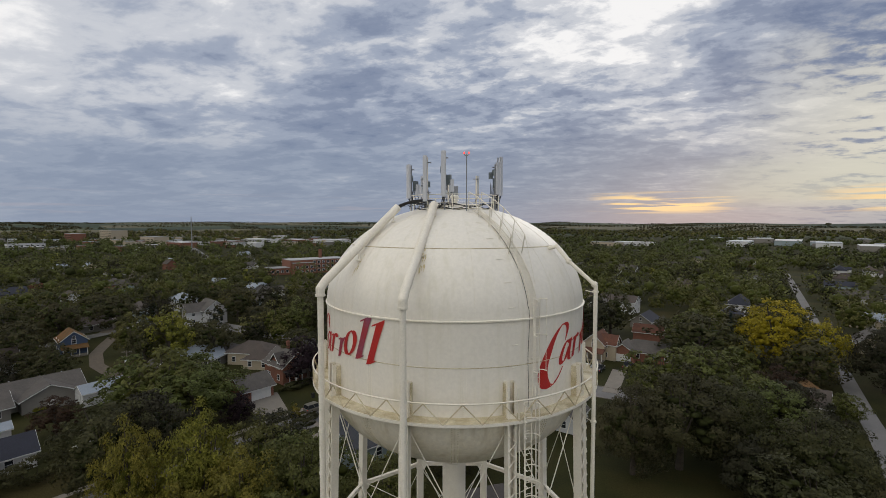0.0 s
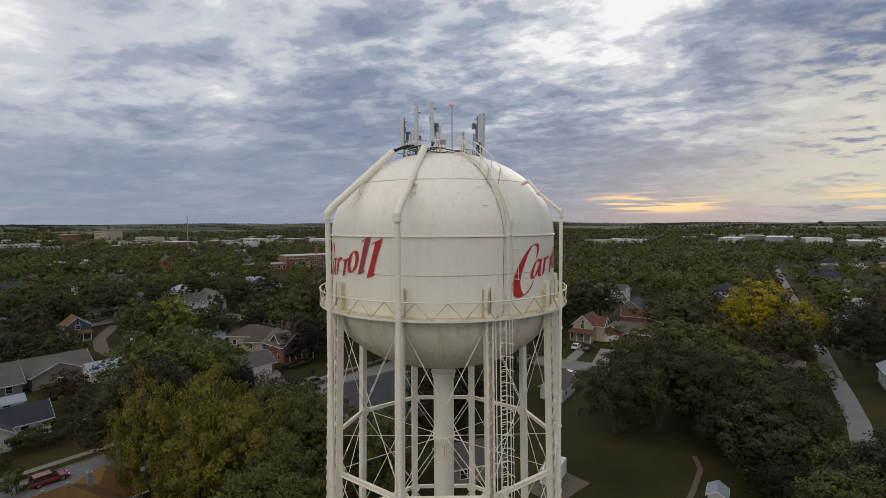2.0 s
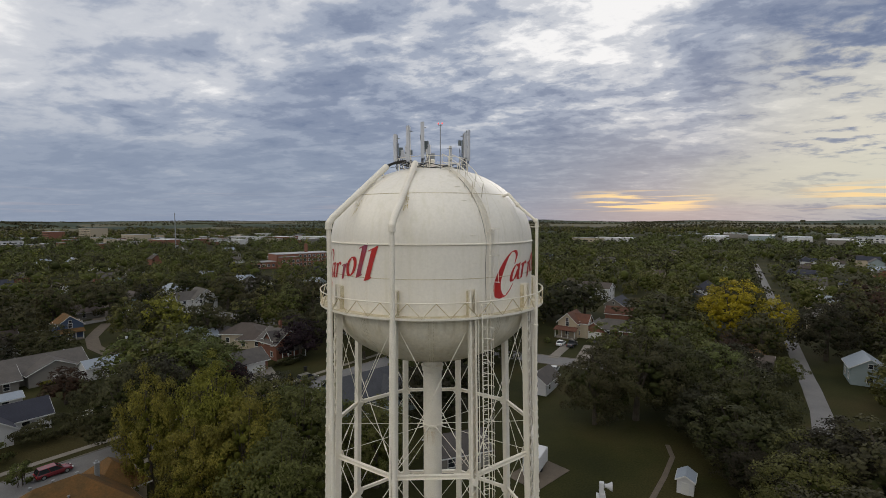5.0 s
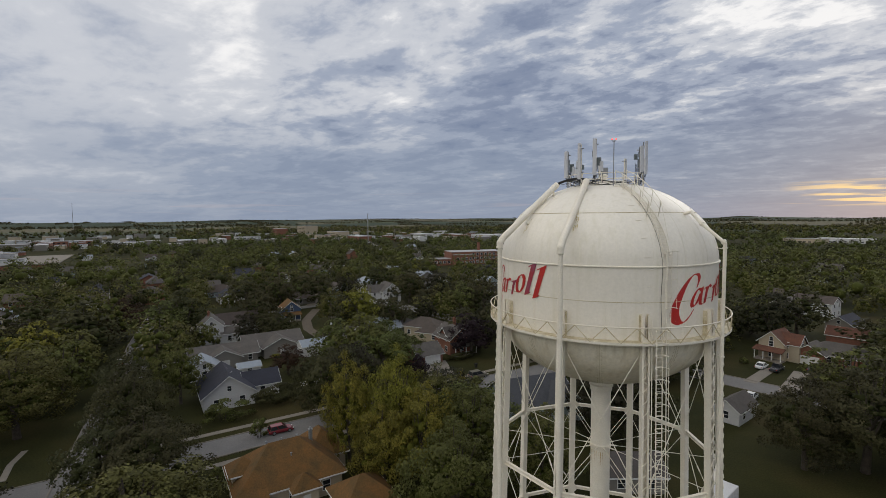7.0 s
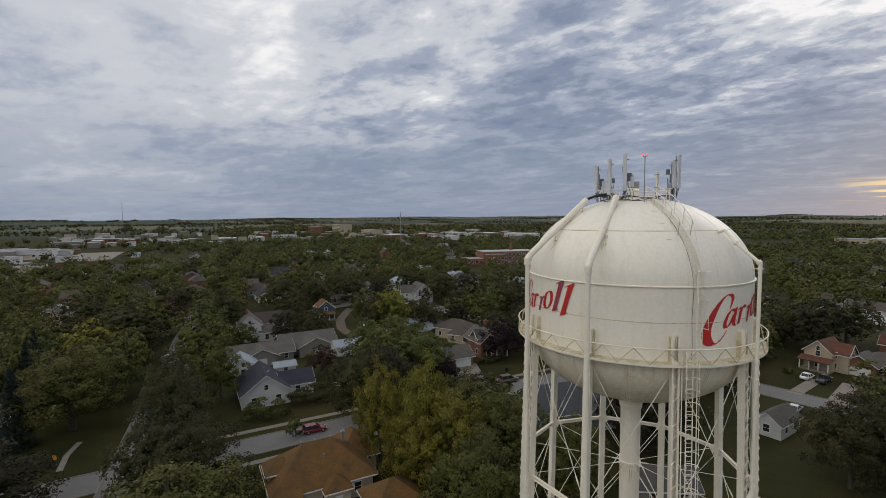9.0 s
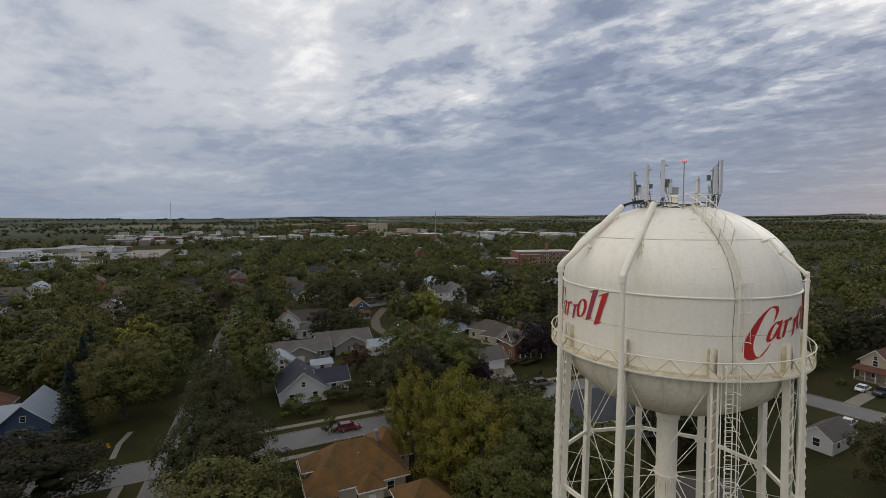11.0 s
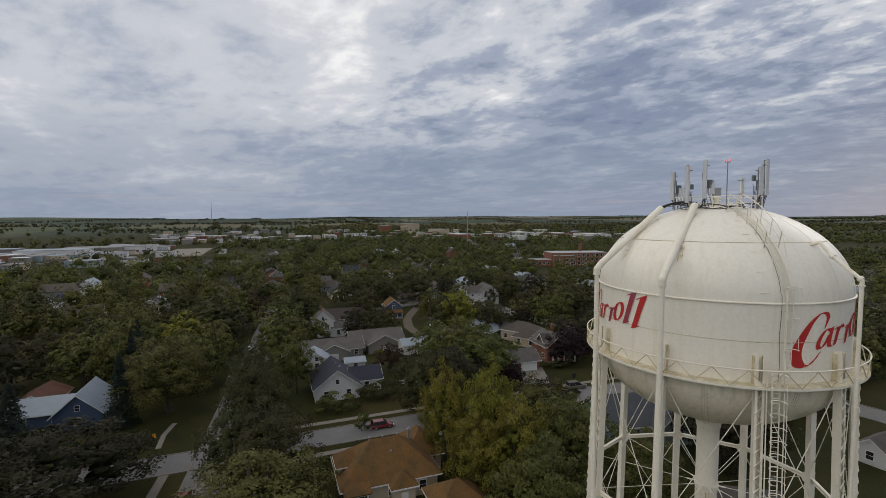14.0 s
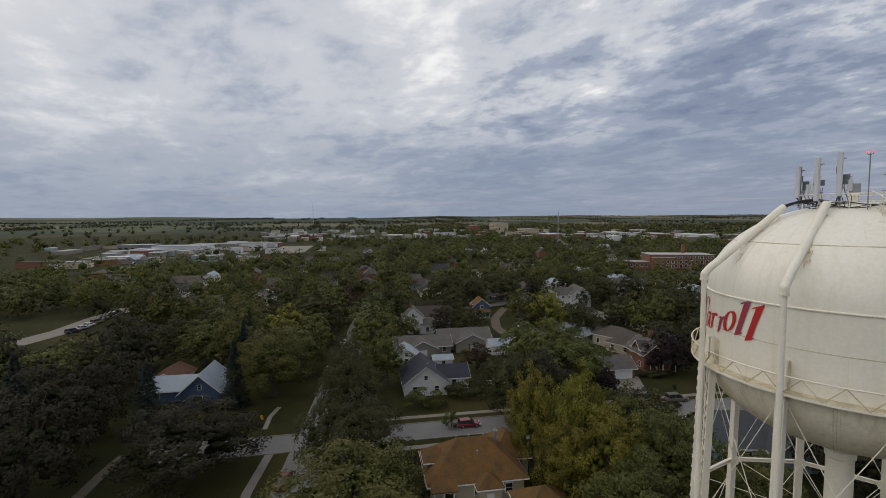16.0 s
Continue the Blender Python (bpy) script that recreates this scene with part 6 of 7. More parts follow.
# ---- cars ----
def car(x, y, deg, paint, label, kind="hatch"):
    """A parked car: lofted body, glass house, wheels, lamps; nose along local +x."""
    c = thing("car", x, y, land(x, y) + 0.04, deg, label, "car", "parked cars")
    L, W = {"hatch": (4.3, 1.75), "sedan": (4.7, 1.8), "suv": (4.8, 1.9), "pickup": (5.5, 1.95), "van": (5.2, 2.0)}[kind]
    bt, rt = {"hatch": (0.86, 1.48), "sedan": (0.85, 1.43), "suv": (1.02, 1.75), "pickup": (1.02, 1.8), "van": (1.15, 2.05)}[kind]
    # body as sections along the length: x, half width, bottom, top
    secs = [(-0.5, 0.80, 0.36, bt - 0.18), (-0.47, 0.92, 0.26, bt - 0.04), (-0.30, 1.0, 0.22, bt), (0.0, 1.0, 0.22, bt), (0.22, 1.0, 0.22, bt - 0.02), (0.40, 0.96, 0.24, bt - 0.14), (0.48, 0.88, 0.28, bt - 0.26), (0.5, 0.78, 0.36, bt - 0.36)]
    bm = bmesh.new()
    rings = []
    for u, hw, z0, z1 in secs:
        w = hw * W / 2
        rings.append([bm.verts.new((u * L, yy, zz)) for yy, zz in ((-w * 0.9, z0), (-w, z0 + 0.18), (-w, z1 - 0.16), (-w * 0.9, z1), (w * 0.9, z1), (w, z1 - 0.16), (w, z0 + 0.18), (w * 0.9, z0))])
    for a, b in zip(rings, rings[1:]):
        for i in range(8):
            j = (i + 1) % 8
            bm.faces.new((a[i], a[j], b[j], b[i]))
    bm.faces.new(rings[0][::-1])
    bm.faces.new(rings[-1])
    bmesh.ops.recalc_face_normals(bm, faces=bm.faces[:])
    part("body", bm, paint, c, smooth=False)
    x0, x1, x2, x3 = {"hatch": (-0.47, -0.40, 0.04, 0.24), "sedan": (-0.34, -0.22, 0.06, 0.24), "suv": (-0.48, -0.44, 0.05, 0.22), "pickup": (-0.10, -0.07, 0.10, 0.24), "van": (-0.49, -0.46, 0.16, 0.34)}[kind]
    def cabin(z0, z1, inset, shrink):
        bmc = bmesh.new()
        w0, w1 = W / 2 * 0.93 - inset, W / 2 * 0.76 - inset
        lo = [bmc.verts.new(v) for v in ((x0 * L, -w0, z0), (x3 * L, -w0, z0), (x3 * L, w0, z0), (x0 * L, w0, z0))]
        hi = [bmc.verts.new(v) for v in ((x1 * L, -w1, z1), (x2 * L, -w1, z1), (x2 * L, w1, z1), (x1 * L, w1, z1))]
        for i in range(4):
            j = (i + 1) % 4
            bmc.faces.new((lo[i], lo[j], hi[j], hi[i]))
        bmc.faces.new(hi)
        return bmc
    part("cabin_glass", cabin(bt - 0.03, rt - 0.04, 0.0, 0), M["glass"], c)
    bm = bmesh.new()
    w1 = W / 2 * 0.78
    box(bm, ((x1 + x2) / 2 * L, 0, rt - 0.02), ((x2 - x1) * L + 0.12, w1 * 2, 0.06))
    bmesh.ops.bevel(bm, geom=bm.edges[:], offset=0.025, affect="EDGES")
    part("roof_panel", bm, paint, c)
    bm = bmesh.new()
    for s in (-1, 1):
        for a, b in ((x0, x1), (x3, x2), ((x0 + x3) / 2, (x1 + x2) / 2)):
            tube(bm, (a * L, s * W / 2 * 0.93, bt - 0.02), (b * L, s * W / 2 * 0.77, rt - 0.03), 0.045, 5)
    part("pillar_frame", bm, paint, c)
    for sx in (-0.30, 0.31):
        for s in (-1, 1):
            bm = bmesh.new()
            tube(bm, (sx * L, s * (W / 2 - 0.2), 0.32), (sx * L, s * (W / 2 + 0.01), 0.32), 0.32, 16)
            wheel = part("wheel", bm, M["tyre"], c)
            bm = bmesh.new()
            tube(bm, (sx * L, s * (W / 2 - 0.02), 0.32), (sx * L, s * (W / 2 + 0.03), 0.32), 0.20, 10)
            part("rim", bm, M["galv"], wheel)
    for s in (-1, 1):
        bm = bmesh.new()
        box(bm, (0.475 * L, s * W * 0.34, bt - 0.3), (0.16, 0.34, 0.14))
        part("headlight", bm, M["trim"], c)
        bm = bmesh.new()
        box(bm, (-0.485 * L, s * W * 0.38, bt - 0.2), (0.12, 0.24, 0.18))
        part("tail_light", bm, M["red"], c)
    TAKEN.append((x, y, 3))
    return c


car(-63.6, 48.8, AX, M["car_red"], "red hatchback parked at the kerb by a bush", "hatch")
car(-44.4, 91.6, AX - 3, M["car_tan"], "dark olive estate car parked on the street", "suv")
car(11.4, 105.6, 70, M["car_silver"], "grey sedan parked by a white shed", "sedan")
car(15.6, 130.8, 66, M["car_white"], "white sedan parked on a driveway", "sedan")
car(18.6, 129.8, 66, M["car_dark"], "dark pickup parked on a driveway", "pickup")
car(26.6, 133.6, 66, M["car_dark"], "black pickup before a brick garage", "pickup")
car(-110.4, 42.4, 140, M["car_silver"], "pale beige sedan parked at the kerb", "sedan")
car(-132.5, 57.8, 146, M["car_white"], "white sedan parked at the kerb", "sedan")
car(-66.4, 14.2, -35, M["car_red"], "faded red sedan parked beside the pavement", "sedan")
car(-143.5, 153.5, 20, M["car_white"], "white van parked by the gravel lane", "van")
car(-152, 97, 60, M["car_silver"], "silver sedan on a concrete apron", "sedan")
car(-160, 110, 60, M["car_red"], "red hatchback on a concrete apron", "hatch")
for i in range(7):
    car(-206.0 - 4.4 * i, -8.5 + 2.4 * i + (i % 2) * 0.4, 128, [M["car_dark"], M["car_silver"], M["car_white"], M["car_tan"]][i % 4], "car parked in a row beside the lane", "sedan" if i % 3 else "suv")


# ---- street furniture and yard things ----
def utility_pole(x, y, h, deg, label, transformer=False):
    u = thing("utility_pole", x, y, land(x, y), deg, label, "utility pole", "utility poles")
    bm = bmesh.new()
    tube(bm, (0, 0, -0.2), (0, 0, h), 0.17, 10, 0.11)
    part("pole", bm, M["wood_pole"], u)
    for z in (h - 0.35, h - 1.3):
        bm = bmesh.new()
        box(bm, (0, 0.16, z), (2.2, 0.10, 0.12))
        part("crossarm", bm, M["wood_pole"], u)
    for i in (-1, -0.55, 0.55, 1):
        bm = bmesh.new()
        tube(bm, (i, 0.16, h - 0.29), (i, 0.16, h - 0.08), 0.05, 6, 0.03)
        part("insulator", bm, M["galv"], u)
    if transformer:
        bm = bmesh.new()
        tube(bm, (0, -0.42, h - 2.6), (0, -0.42, h - 1.7), 0.26, 12)
        part("transformer", bm, M["radome"], u)
    return u


utility_pole(-89.6, 91.6, 10.6, 20, "weathered wooden pole with a grey transformer", True)
utility_pole(-79.2, 88.5, 9.4, 20, "weathered wooden pole with crossarms")
utility_pole(-100.6, 198, 11, 10, "wooden pole beside a lawn")
utility_pole(-176, 124, 10, 60, "wooden pole near a parking apron")
utility_pole(86, 152, 11, 60, "wooden pole beside the lane")
utility_pole(-122, 150, 10.5, 60, "wooden pole beside the gravel lane")
utility_pole(-10, 118, 10.5, 0, "wooden pole beside the street")
bm = bmesh.new()
for i in (-0.9, 0.0, 0.9):
    a, b = Vector((-89.6 + i * 0.9, 91.6 + i * 0.4, 10.45)), Vector((-79.2 + i * 0.9, 88.5 + i * 0.4, 9.25))
    pts = [a.lerp(b, k / 8) - Vector((0, 0, 0.5 * math.sin(k / 8 * math.pi))) for k in range(9)]
    for q, r in zip(pts, pts[1:]):
        tube(bm, q, r, 0.015, 4)
tagged(part("power_line", bm, M["black"]), "thin black wires between two poles", "wire")

# warning siren on its pole
siren = thing("siren", 9.1, 34.7, 0, -8, "white civil siren with a flared horn on a pole", "siren")
bm = bmesh.new()
tube(bm, (0, 0, -0.2), (0, 0, 11.0), 0.2, 12, 0.15)
part("pole", bm, M["galv"], siren)
bm = bmesh.new()
box(bm, (0, 0, 11.85), (0.42, 0.42, 1.2))
bmesh.ops.bevel(bm, geom=bm.edges[:], offset=0.05, segments=2, affect="EDGES")
part("motor_box", bm, M["siding_white"], siren)
bm = bmesh.new()
box(bm, (-0.05, 0, 11.1), (0.8, 0.8, 0.16))
box(bm, (0.1, 0, 11.35), (0.4, 0.7, 0.3))
part("base_bracket", bm, M["siding_white"], siren)
v, f = lathe([(0.16, 0.0), (0.20, 0.25), (0.33, 0.5), (0.42, 0.66), (0.40, 0.66), (0.30, 0.5), (0.16, 0.22), (0.001, 0.2)], 24)
link_mesh("horn", [(p[2] + 0.25, p[1], p[0] + 12.15) for p in v], f, M["siding_white"], siren, smooth=False)

# box trailer on the gravel pad
tr = thing("trailer", 4.6, 59.6, 0.03, 68, "white box trailer on two wheels", "trailer")
bm = bmesh.new()
box(bm, (0, 0, 1.55), (4.8, 2.2, 2.1))
bmesh.ops.bevel(bm, geom=bm.edges[:], offset=0.06, segments=2, affect="EDGES")
part("body", bm, M["siding_white"], tr)
bm = bmesh.new()
for i in range(9):
    for s in (-1, 1):
        box(bm, (-2.1 + i * 0.52, s * 1.105, 1.55), (0.04, 0.02, 1.9))
part("ribbing", bm, M["trim"], tr)["kind"] = "stuff"
for s in (-1, 1):
    bm = bmesh.new()
    tube(bm, (-0.2, s * 0.85, 0.36), (-0.2, s * 1.08, 0.36), 0.36, 14)
    part("wheel", bm, M["tyre"], tr)
bm = bmesh.new()
pipe(bm, [(2.4, -0.5, 0.5), (3.5, 0, 0.5), (2.4, 0.5, 0.5)], 0.05, 6)
part("drawbar", bm, M["galv"], tr)


def rail_fence(a, b, label):
    a, b = Vector((*a, 0)), Vector((*b, 0))
    d = b - a
    fn = thing("fence", a.x, a.y, 0, math.degrees(math.atan2(d.y, d.x)), label, "fence")
    n = max(2, round(d.length / 2.2))
    for i in range(n + 1):
        bm = bmesh.new()
        box(bm, (d.length * i / n, 0, 0.65), (0.12, 0.12, 1.3))
        part("post", bm, M["trim"], fn)
    for z in (0.4, 0.8, 1.15):
        bm = bmesh.new()
        box(bm, (d.length / 2, 0.08, z), (d.length, 0.04, 0.14))
        part("rail", bm, M["trim"], fn)


rail_fence((-9.4, 56.5), (-5.2, 64.8), "white three-rail board fence behind the tower")
rail_fence((-77.5, 66.0), (-73.0, 74.2), "white board fence behind a garden")
rail_fence((-118.5, 60.5), (-115.5, 65.5), "white board fence beside a patio")

bin_ = thing("wheelie_bin", -48.0, 98.2, 0.02, 60, "black wheeled rubbish bin by the pavement", "bin")
bm = bmesh.new()
vs = box(bm, (0, 0, 0.52), (0.6, 0.6, 1.0))
for v in bm.verts:
    if v.co.z < 0.2:
        v.co.x *= 0.8
        v.co.y *= 0.8
part("body", bm, M["tyre"], bin_)
bm = bmesh.new()
box(bm, (0.02, 0, 1.06), (0.66, 0.64, 0.08))
part("lid", bm, M["tyre"], bin_)
sg = thing("sign", -89.8, 18.8, 0, 30, "small orange-yellow board on a thin post", "sign")
bm = bmesh.new()
tube(bm, (0, 0, 0), (0, 0, 1.5), 0.03, 6)
part("post", bm, M["galv"], sg)
bm = bmesh.new()
box(bm, (0, 0, 1.25), (0.65, 0.05, 0.8), pose(0, 0, 0, 0, -12, 0))
part("board", bm, material("orange_board", (0.62, 0.27, 0.02), 0.6, (0.5, 0.22, 0.02), 2, 12, 0.3), sg)


def shrub(x, y, r, h, kind="green", label="rounded green garden shrub", deg=0.0, sx=1.0):
    """A low dense bush of leaf sprays on short stems."""
    rng = np.random.default_rng(int(abs(x * 31 + y * 17)))
    n = int(1500 * sx)
    pts, nr, cs, _ = crown_points(rng, n, 14, 1.0, 0.0, 2.0)
    pts = pts * np.array([r * sx, r, h / 2])
    pts[:, 2] = np.maximum(pts[:, 2], 0.02)
    v, f, vn = leaf_cards(rng, pts, nr, 0.20 if r < 1.5 else 0.3)
    o = thing("shrub", x, y, 0, deg, label, "shrub", "garden shrubs")
    cr = new("crown", quads_mesh("crown", v, f, LEAF[kind], normals=vn))
    cr.parent = o
    bm = bmesh.new()
    for c in cs[:5]:
        tube(bm, (c[0] * r * sx * 0.4, c[1] * r * 0.4, -0.1), (c[0] * r * sx * 0.8, c[1] * r * 0.8, h * 0.5), 0.04, 5)
    part("stem", bm, M["bark"], o)
    TAKEN.append((x, y, r))


shrub(-76.6, 47.4, 2.5, 3.4, "green", "dense rounded shrub under a white gable", AX, 1.35)
shrub(-74.6, 58.6, 2.5, 3.8, "dark", "tall dark hedge along a lawn", AX, 2.0)
shrub(-65.2, 45.6, 1.3, 3.4, "green", "bushy young tree at the kerb")
shrub(-46.6, 87.2, 0.9, 2.6, "lime", "young yellow-green sapling on the verge")
shrub(-49.0, 91.0, 0.5, 1.6, "green", "small bush beside the path")
shrub(-54.6, 103.5, 1.2, 1.5, "dark", "dark hedge before a porch", AX, 3.4)
shrub(-43.5, 85.0, 1.3, 1.6, "dark", "dark clipped hedge beside the path", AX, 2.6)
shrub(-49.8, 28.5, 1.0, 1.6, "dark", "dark shrub under the bungalow's windows")
shrub(-46.6, 30.2, 1.0, 1.7, "dark", "dark shrub under the bungalow's windows")
shrub(-59.5, 33.0, 1.0, 1.8, "green", "shrub at the bungalow's corner")
shrub(-112.0, 66.5, 0.8, 1.0, "lime", "pale flower bed along a wall", AX, 4.0)
shrub(-100.5, 82.0, 0.7, 0.9, "lime", "pale flower bed along a wall", AX, 3.0)
shrub(-127.5, 82.5, 0.9, 1.5, "dark", "dark shrub by the farmhouse")
shrub(-117.5, 163.0, 1.8, 6.0, "spruce", "young blue spruce before a white house")
shrub(-106.5, 116.5, 1.3, 4.2, "spruce", "young blue spruce beside a low house")
shrub(12.0, 133.0, 0.9, 1.5, "green", "shrub before a porch")
shrub(6.5, 98.5, 0.9, 1.4, "russet", "reddish shrub by a white shed")

# ---- the rest of the town: houses between trees, far buildings, woods ----
ROAD_LINES = [[along(RA, -30, -1), along(RA, 135, -2.5)], [(-45, 2.5), (-65, 16), (-97.5, 37.6), (-131.5, 61), (-185, 98)], [(-150, 175), (-60, 141), (20, 112), (46, 101)], [(44, 60), (58.5, 87), (69.5, 112), (90, 158), (140, 272), (202, 414)],
              [(-149, 144), (-175, 174)], [(-300, 412), (-468, 603), (-769, 944)], [(-152, 124), (-142, 166)],
              [(-99, 101.5), (-117.4, 110.5), (-128, 120.3), (-141, 139.7)]]


def near_line(x, y, margin):
    for line in ROAD_LINES:
        for (ax, ay), (bx, by) in zip(line, line[1:]):
            dx, dy = bx - ax, by - ay
            t = min(max(((x - ax) * dx + (y - ay) * dy) / (dx * dx + dy * dy), 0), 1)
            if math.hypot(x - ax - dx * t, y - ay - dy * t) < margin:
                return True
    return False


OPEN = [(18, 44, 8), (21, 52, 6), (72, 100, 5), (66, 96, 5), (-50, 0, 14), (-62, -10, 12), (-46, -14, 12), (-70, 12, 8), (-62, 8, 8), (-100, 8, 6), (-92, 5, 6), (-88, -2, 4), (-112, 2, 7), (22, 62, 9), (28, 66, 5), (47, 74, 6), (53, 83, 6), (60, 95, 6), (-170, 0, 16), (-185, -8, 14), (10, 72, 15), (8, 96, 13), (-5.97, 32.23, 17), (-74, 60, 8), (-66, 68, 7), (0, 0, 26), (14, 55, 11), (-128, 138, 12), (-84, 22, 9), (-155, 100, 11), (-214, -12, 15), (-200, -10, 10), (-190, -22, 9), (-64, 46, 4), (16, 62, 9), (20, 88, 5), (-112, 104, 14), (-95, 100, 10), (-128, 111, 9), (-120, 122, 12), (-128, 136, 10), (-85, 108, 8), (-70, 106, 8), (-132, 100, 8), (22, 121, 11), (31, 126, 9), (60, 95, 8), (64, 105, 6), (-60, 86, 6), (-47, 96, 8), (-120, 150, 9), (-112, 150, 9), (-100, 140, 8), (-80, 112, 6)]


def free(x, y, r):
    return not near_line(x, y, r * 0.3 + 3.9) and all(math.hypot(x - a, y - b) > r * 0.7 + c for a, b, c in TAKEN + OPEN)


def simple_house(i, x, y, deg):
    """A town house further off, one or two storeys, with gable windows."""
    rnd = random.Random(900 + i)
    walls = [M["siding_white"], M["siding_grey"], M["siding_cream"], M["siding_white"], M["siding_teal"], M["brick"]][rnd.randrange(6)]
    roof_kind = rnd.choice(["shingle_grey", "shingle_brown", "shingle_dark", "shingle_grey", "metal_roof"])
    two = rnd.random() < 0.4
    wn = {"white_siding": "white", "grey_siding": "grey", "cream_siding": "cream", "pale_teal_siding": "pale teal", "red_brick": "red brick"}[walls.name]
    rn = {"shingle_grey": "grey", "shingle_brown": "brown", "shingle_dark": "dark", "metal_roof": "pale metal"}[roof_kind]
    h = thing("house", x, y, land(x, y), deg, f"{wn} {'two-storey' if two else 'one-storey'} house with a {rn} roof among trees", "house", "houses of the town")
    L, W = rnd.uniform(9, 14), rnd.uniform(7, 9)
    e = 5.2 if two else 2.8
    block(h, 0, 0, 0, L, W, e, e + W * rnd.uniform(0.25, 0.42), rnd.choice(["gable", "gable", "hip"]), walls, M[roof_kind], 0.45, windows=math.hypot(x, y) < 270, boards=math.hypot(x, y) < 240)
    if rnd.random() < 0.5:
        block(h, L * 0.25, -W * 0.5, 90, W * 0.8, 5, 2.8, 4.6, "gable", walls, M[roof_kind], 0.4, windows=False, boards=False)
    TAKEN.append((x, y, 7.5))
    # a strip of garden in front
    TAKEN.append((x + (TC[0] - x) * 8 / math.hypot(x, y), y + (-8 - y) * 8 / math.hypot(x, y), 5))


town = random.Random(21)
count = 0
for i in range(2200):
    rr, aa = town.uniform(130, 560), radians(town.uniform(28, 178))
    u = round(rr * math.cos(aa - radians(AX)) / 24) * 24 + town.uniform(-4, 4)
    v = round(rr * math.sin(aa - radians(AX)) / 40) * 40 + town.choice([-11, 11]) + town.uniform(-3, 3)
    x, y = U.x * u + V.x * v, U.y * u + V.y * v
    if not (185 < math.hypot(x, y) < 650) or not free(x, y, 11):
        continue
    simple_house(count, x, y, AX + town.choice([0, 90]))
    count += 1
    if count >= 165:
        break

# single trees of the middle distance
made = 0
woods = random.Random(33)
for i in range(12000):
    rr, aa = 40 + 145 * woods.random() ** 0.6, radians(woods.uniform(12, 196))
    x, y = rr * math.cos(aa), rr * math.sin(aa) - 5
    r = woods.uniform(4.8, 7.8)
    if not free(x, y, r):
        continue
    kind = woods.choices(["deep", "dark", "green", "lime", "spruce", "russet"], [14, 32, 48, 1.5, 5, 1])[0]
    if kind == "spruce":
        r *= 0.6
    tree(x, y, r * woods.uniform(1.75, 2.2) + (5 if kind == "spruce" else 0), r, kind, 3 if rr < 62 else 1)
    TAKEN.append((x, y, r * 0.45))
    made += 1
    if made >= 175:
        break


def far_woods(name, seed, count, r0, r1, cards, size, lobes, grow, label, a0=8, a1=198):
    """Tree crowns of the far town as one body of leaf sprays over low trunks."""
    rng = np.random.default_rng(seed)
    pts_all, nr_all, in_all = [], [], []
    forms = [crown_points(np.random.default_rng(seed * 7 + k), cards, max(lobes, 22), 4.0, 1.0, 9.5) for k in range(8)]
    n = 0
    blocked = [(a, b, c) for a, b, c in TAKEN if math.hypot(a, b) > r0 - 60 and c > 3.0]
    blocked += FAR_CLEAR + OPEN
    bx = np.array(blocked) if blocked else np.zeros((0, 3))
    while n < count:
        rr = math.sqrt(rng.uniform(r0 ** 2, r1 ** 2))
        aa = radians(rng.uniform(a0, a1))
        x, y = rr * math.cos(aa), rr * math.sin(aa) - 5
        if len(bx) and (np.hypot(bx[:, 0] - x, bx[:, 1] - y) < bx[:, 2] + 2).any():
            n += 0.2
            continue
        if noise.noise((x / 140, y / 140, 1.3)) < -0.42 and rr > 300:
            n += 0.2
            continue
        west = math.degrees(math.atan2(-x, y + 8))
        if (west > 71 and 400 < rr < 740 and rng.random() < 0.8) or (west > 58 and rr > 780 and rng.random() < 0.8):
            n += 0.2
            continue
        if near_line(x, y, 6):
            continue
        s = rng.uniform(0.85, 1.6) * (0.8 if 450 < r0 < 1000 else 1.0)
        p, d, cs, rs = forms[int(rng.integers(8))]
        t = rng.uniform(0, 6.28)
        rot = np.array([[math.cos(t), -math.sin(t), 0], [math.sin(t), math.cos(t), 0], [0, 0, 1]])
        st, at = np.array([s, s, s * rng.uniform(0.85, 1.15)]), np.array([x, y, land(x, y) - 0.5])
        pts_all.append((p @ rot.T) * st + at)
        if lobes > 4:
            in_all.append(((((cs - [0, 0, 5]) * 0.68 + [0, 0, 4.6]) @ rot.T) * st + at, rs * s * grow))
        else:                                   # one ragged core inside a far crown
            in_all.append((np.array([[0.0, 0.0, 4.6]]) * st + at, np.array([grow * s])))
        round_dir = p - np.array([0, 0, 4.2])
        round_dir = round_dir / (np.linalg.norm(round_dir, axis=1)[:, None] + 1e-9)
        nr_all.append((0.35 * d + 0.9 * round_dir) @ rot.T)
        n += 1
    pick = rng.permutation(len(pts_all))
    groups = {"deep": [], "dark": [], "green": [], "lime": []}
    for k, i in enumerate(pick):
        q = rng.random()
        groups["deep" if q < 0.03 else ("dark" if q < 0.30 else ("green" if q < 0.993 else "lime"))].append(i)
    root = thing(name, 0, 0, 0, 0, label, "trees", kind="stuff")
    for kind, idx in groups.items():
        if not idx:
            continue
        P = np.concatenate([pts_all[i] for i in idx])
        N = np.concatenate([nr_all[i] for i in idx])
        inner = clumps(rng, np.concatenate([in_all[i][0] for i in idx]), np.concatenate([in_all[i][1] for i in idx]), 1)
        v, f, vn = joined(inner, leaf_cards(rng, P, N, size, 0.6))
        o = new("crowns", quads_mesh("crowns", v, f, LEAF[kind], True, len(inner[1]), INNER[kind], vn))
        o.parent = root
        o["kind"] = "stuff"


FAR_CLEAR = []


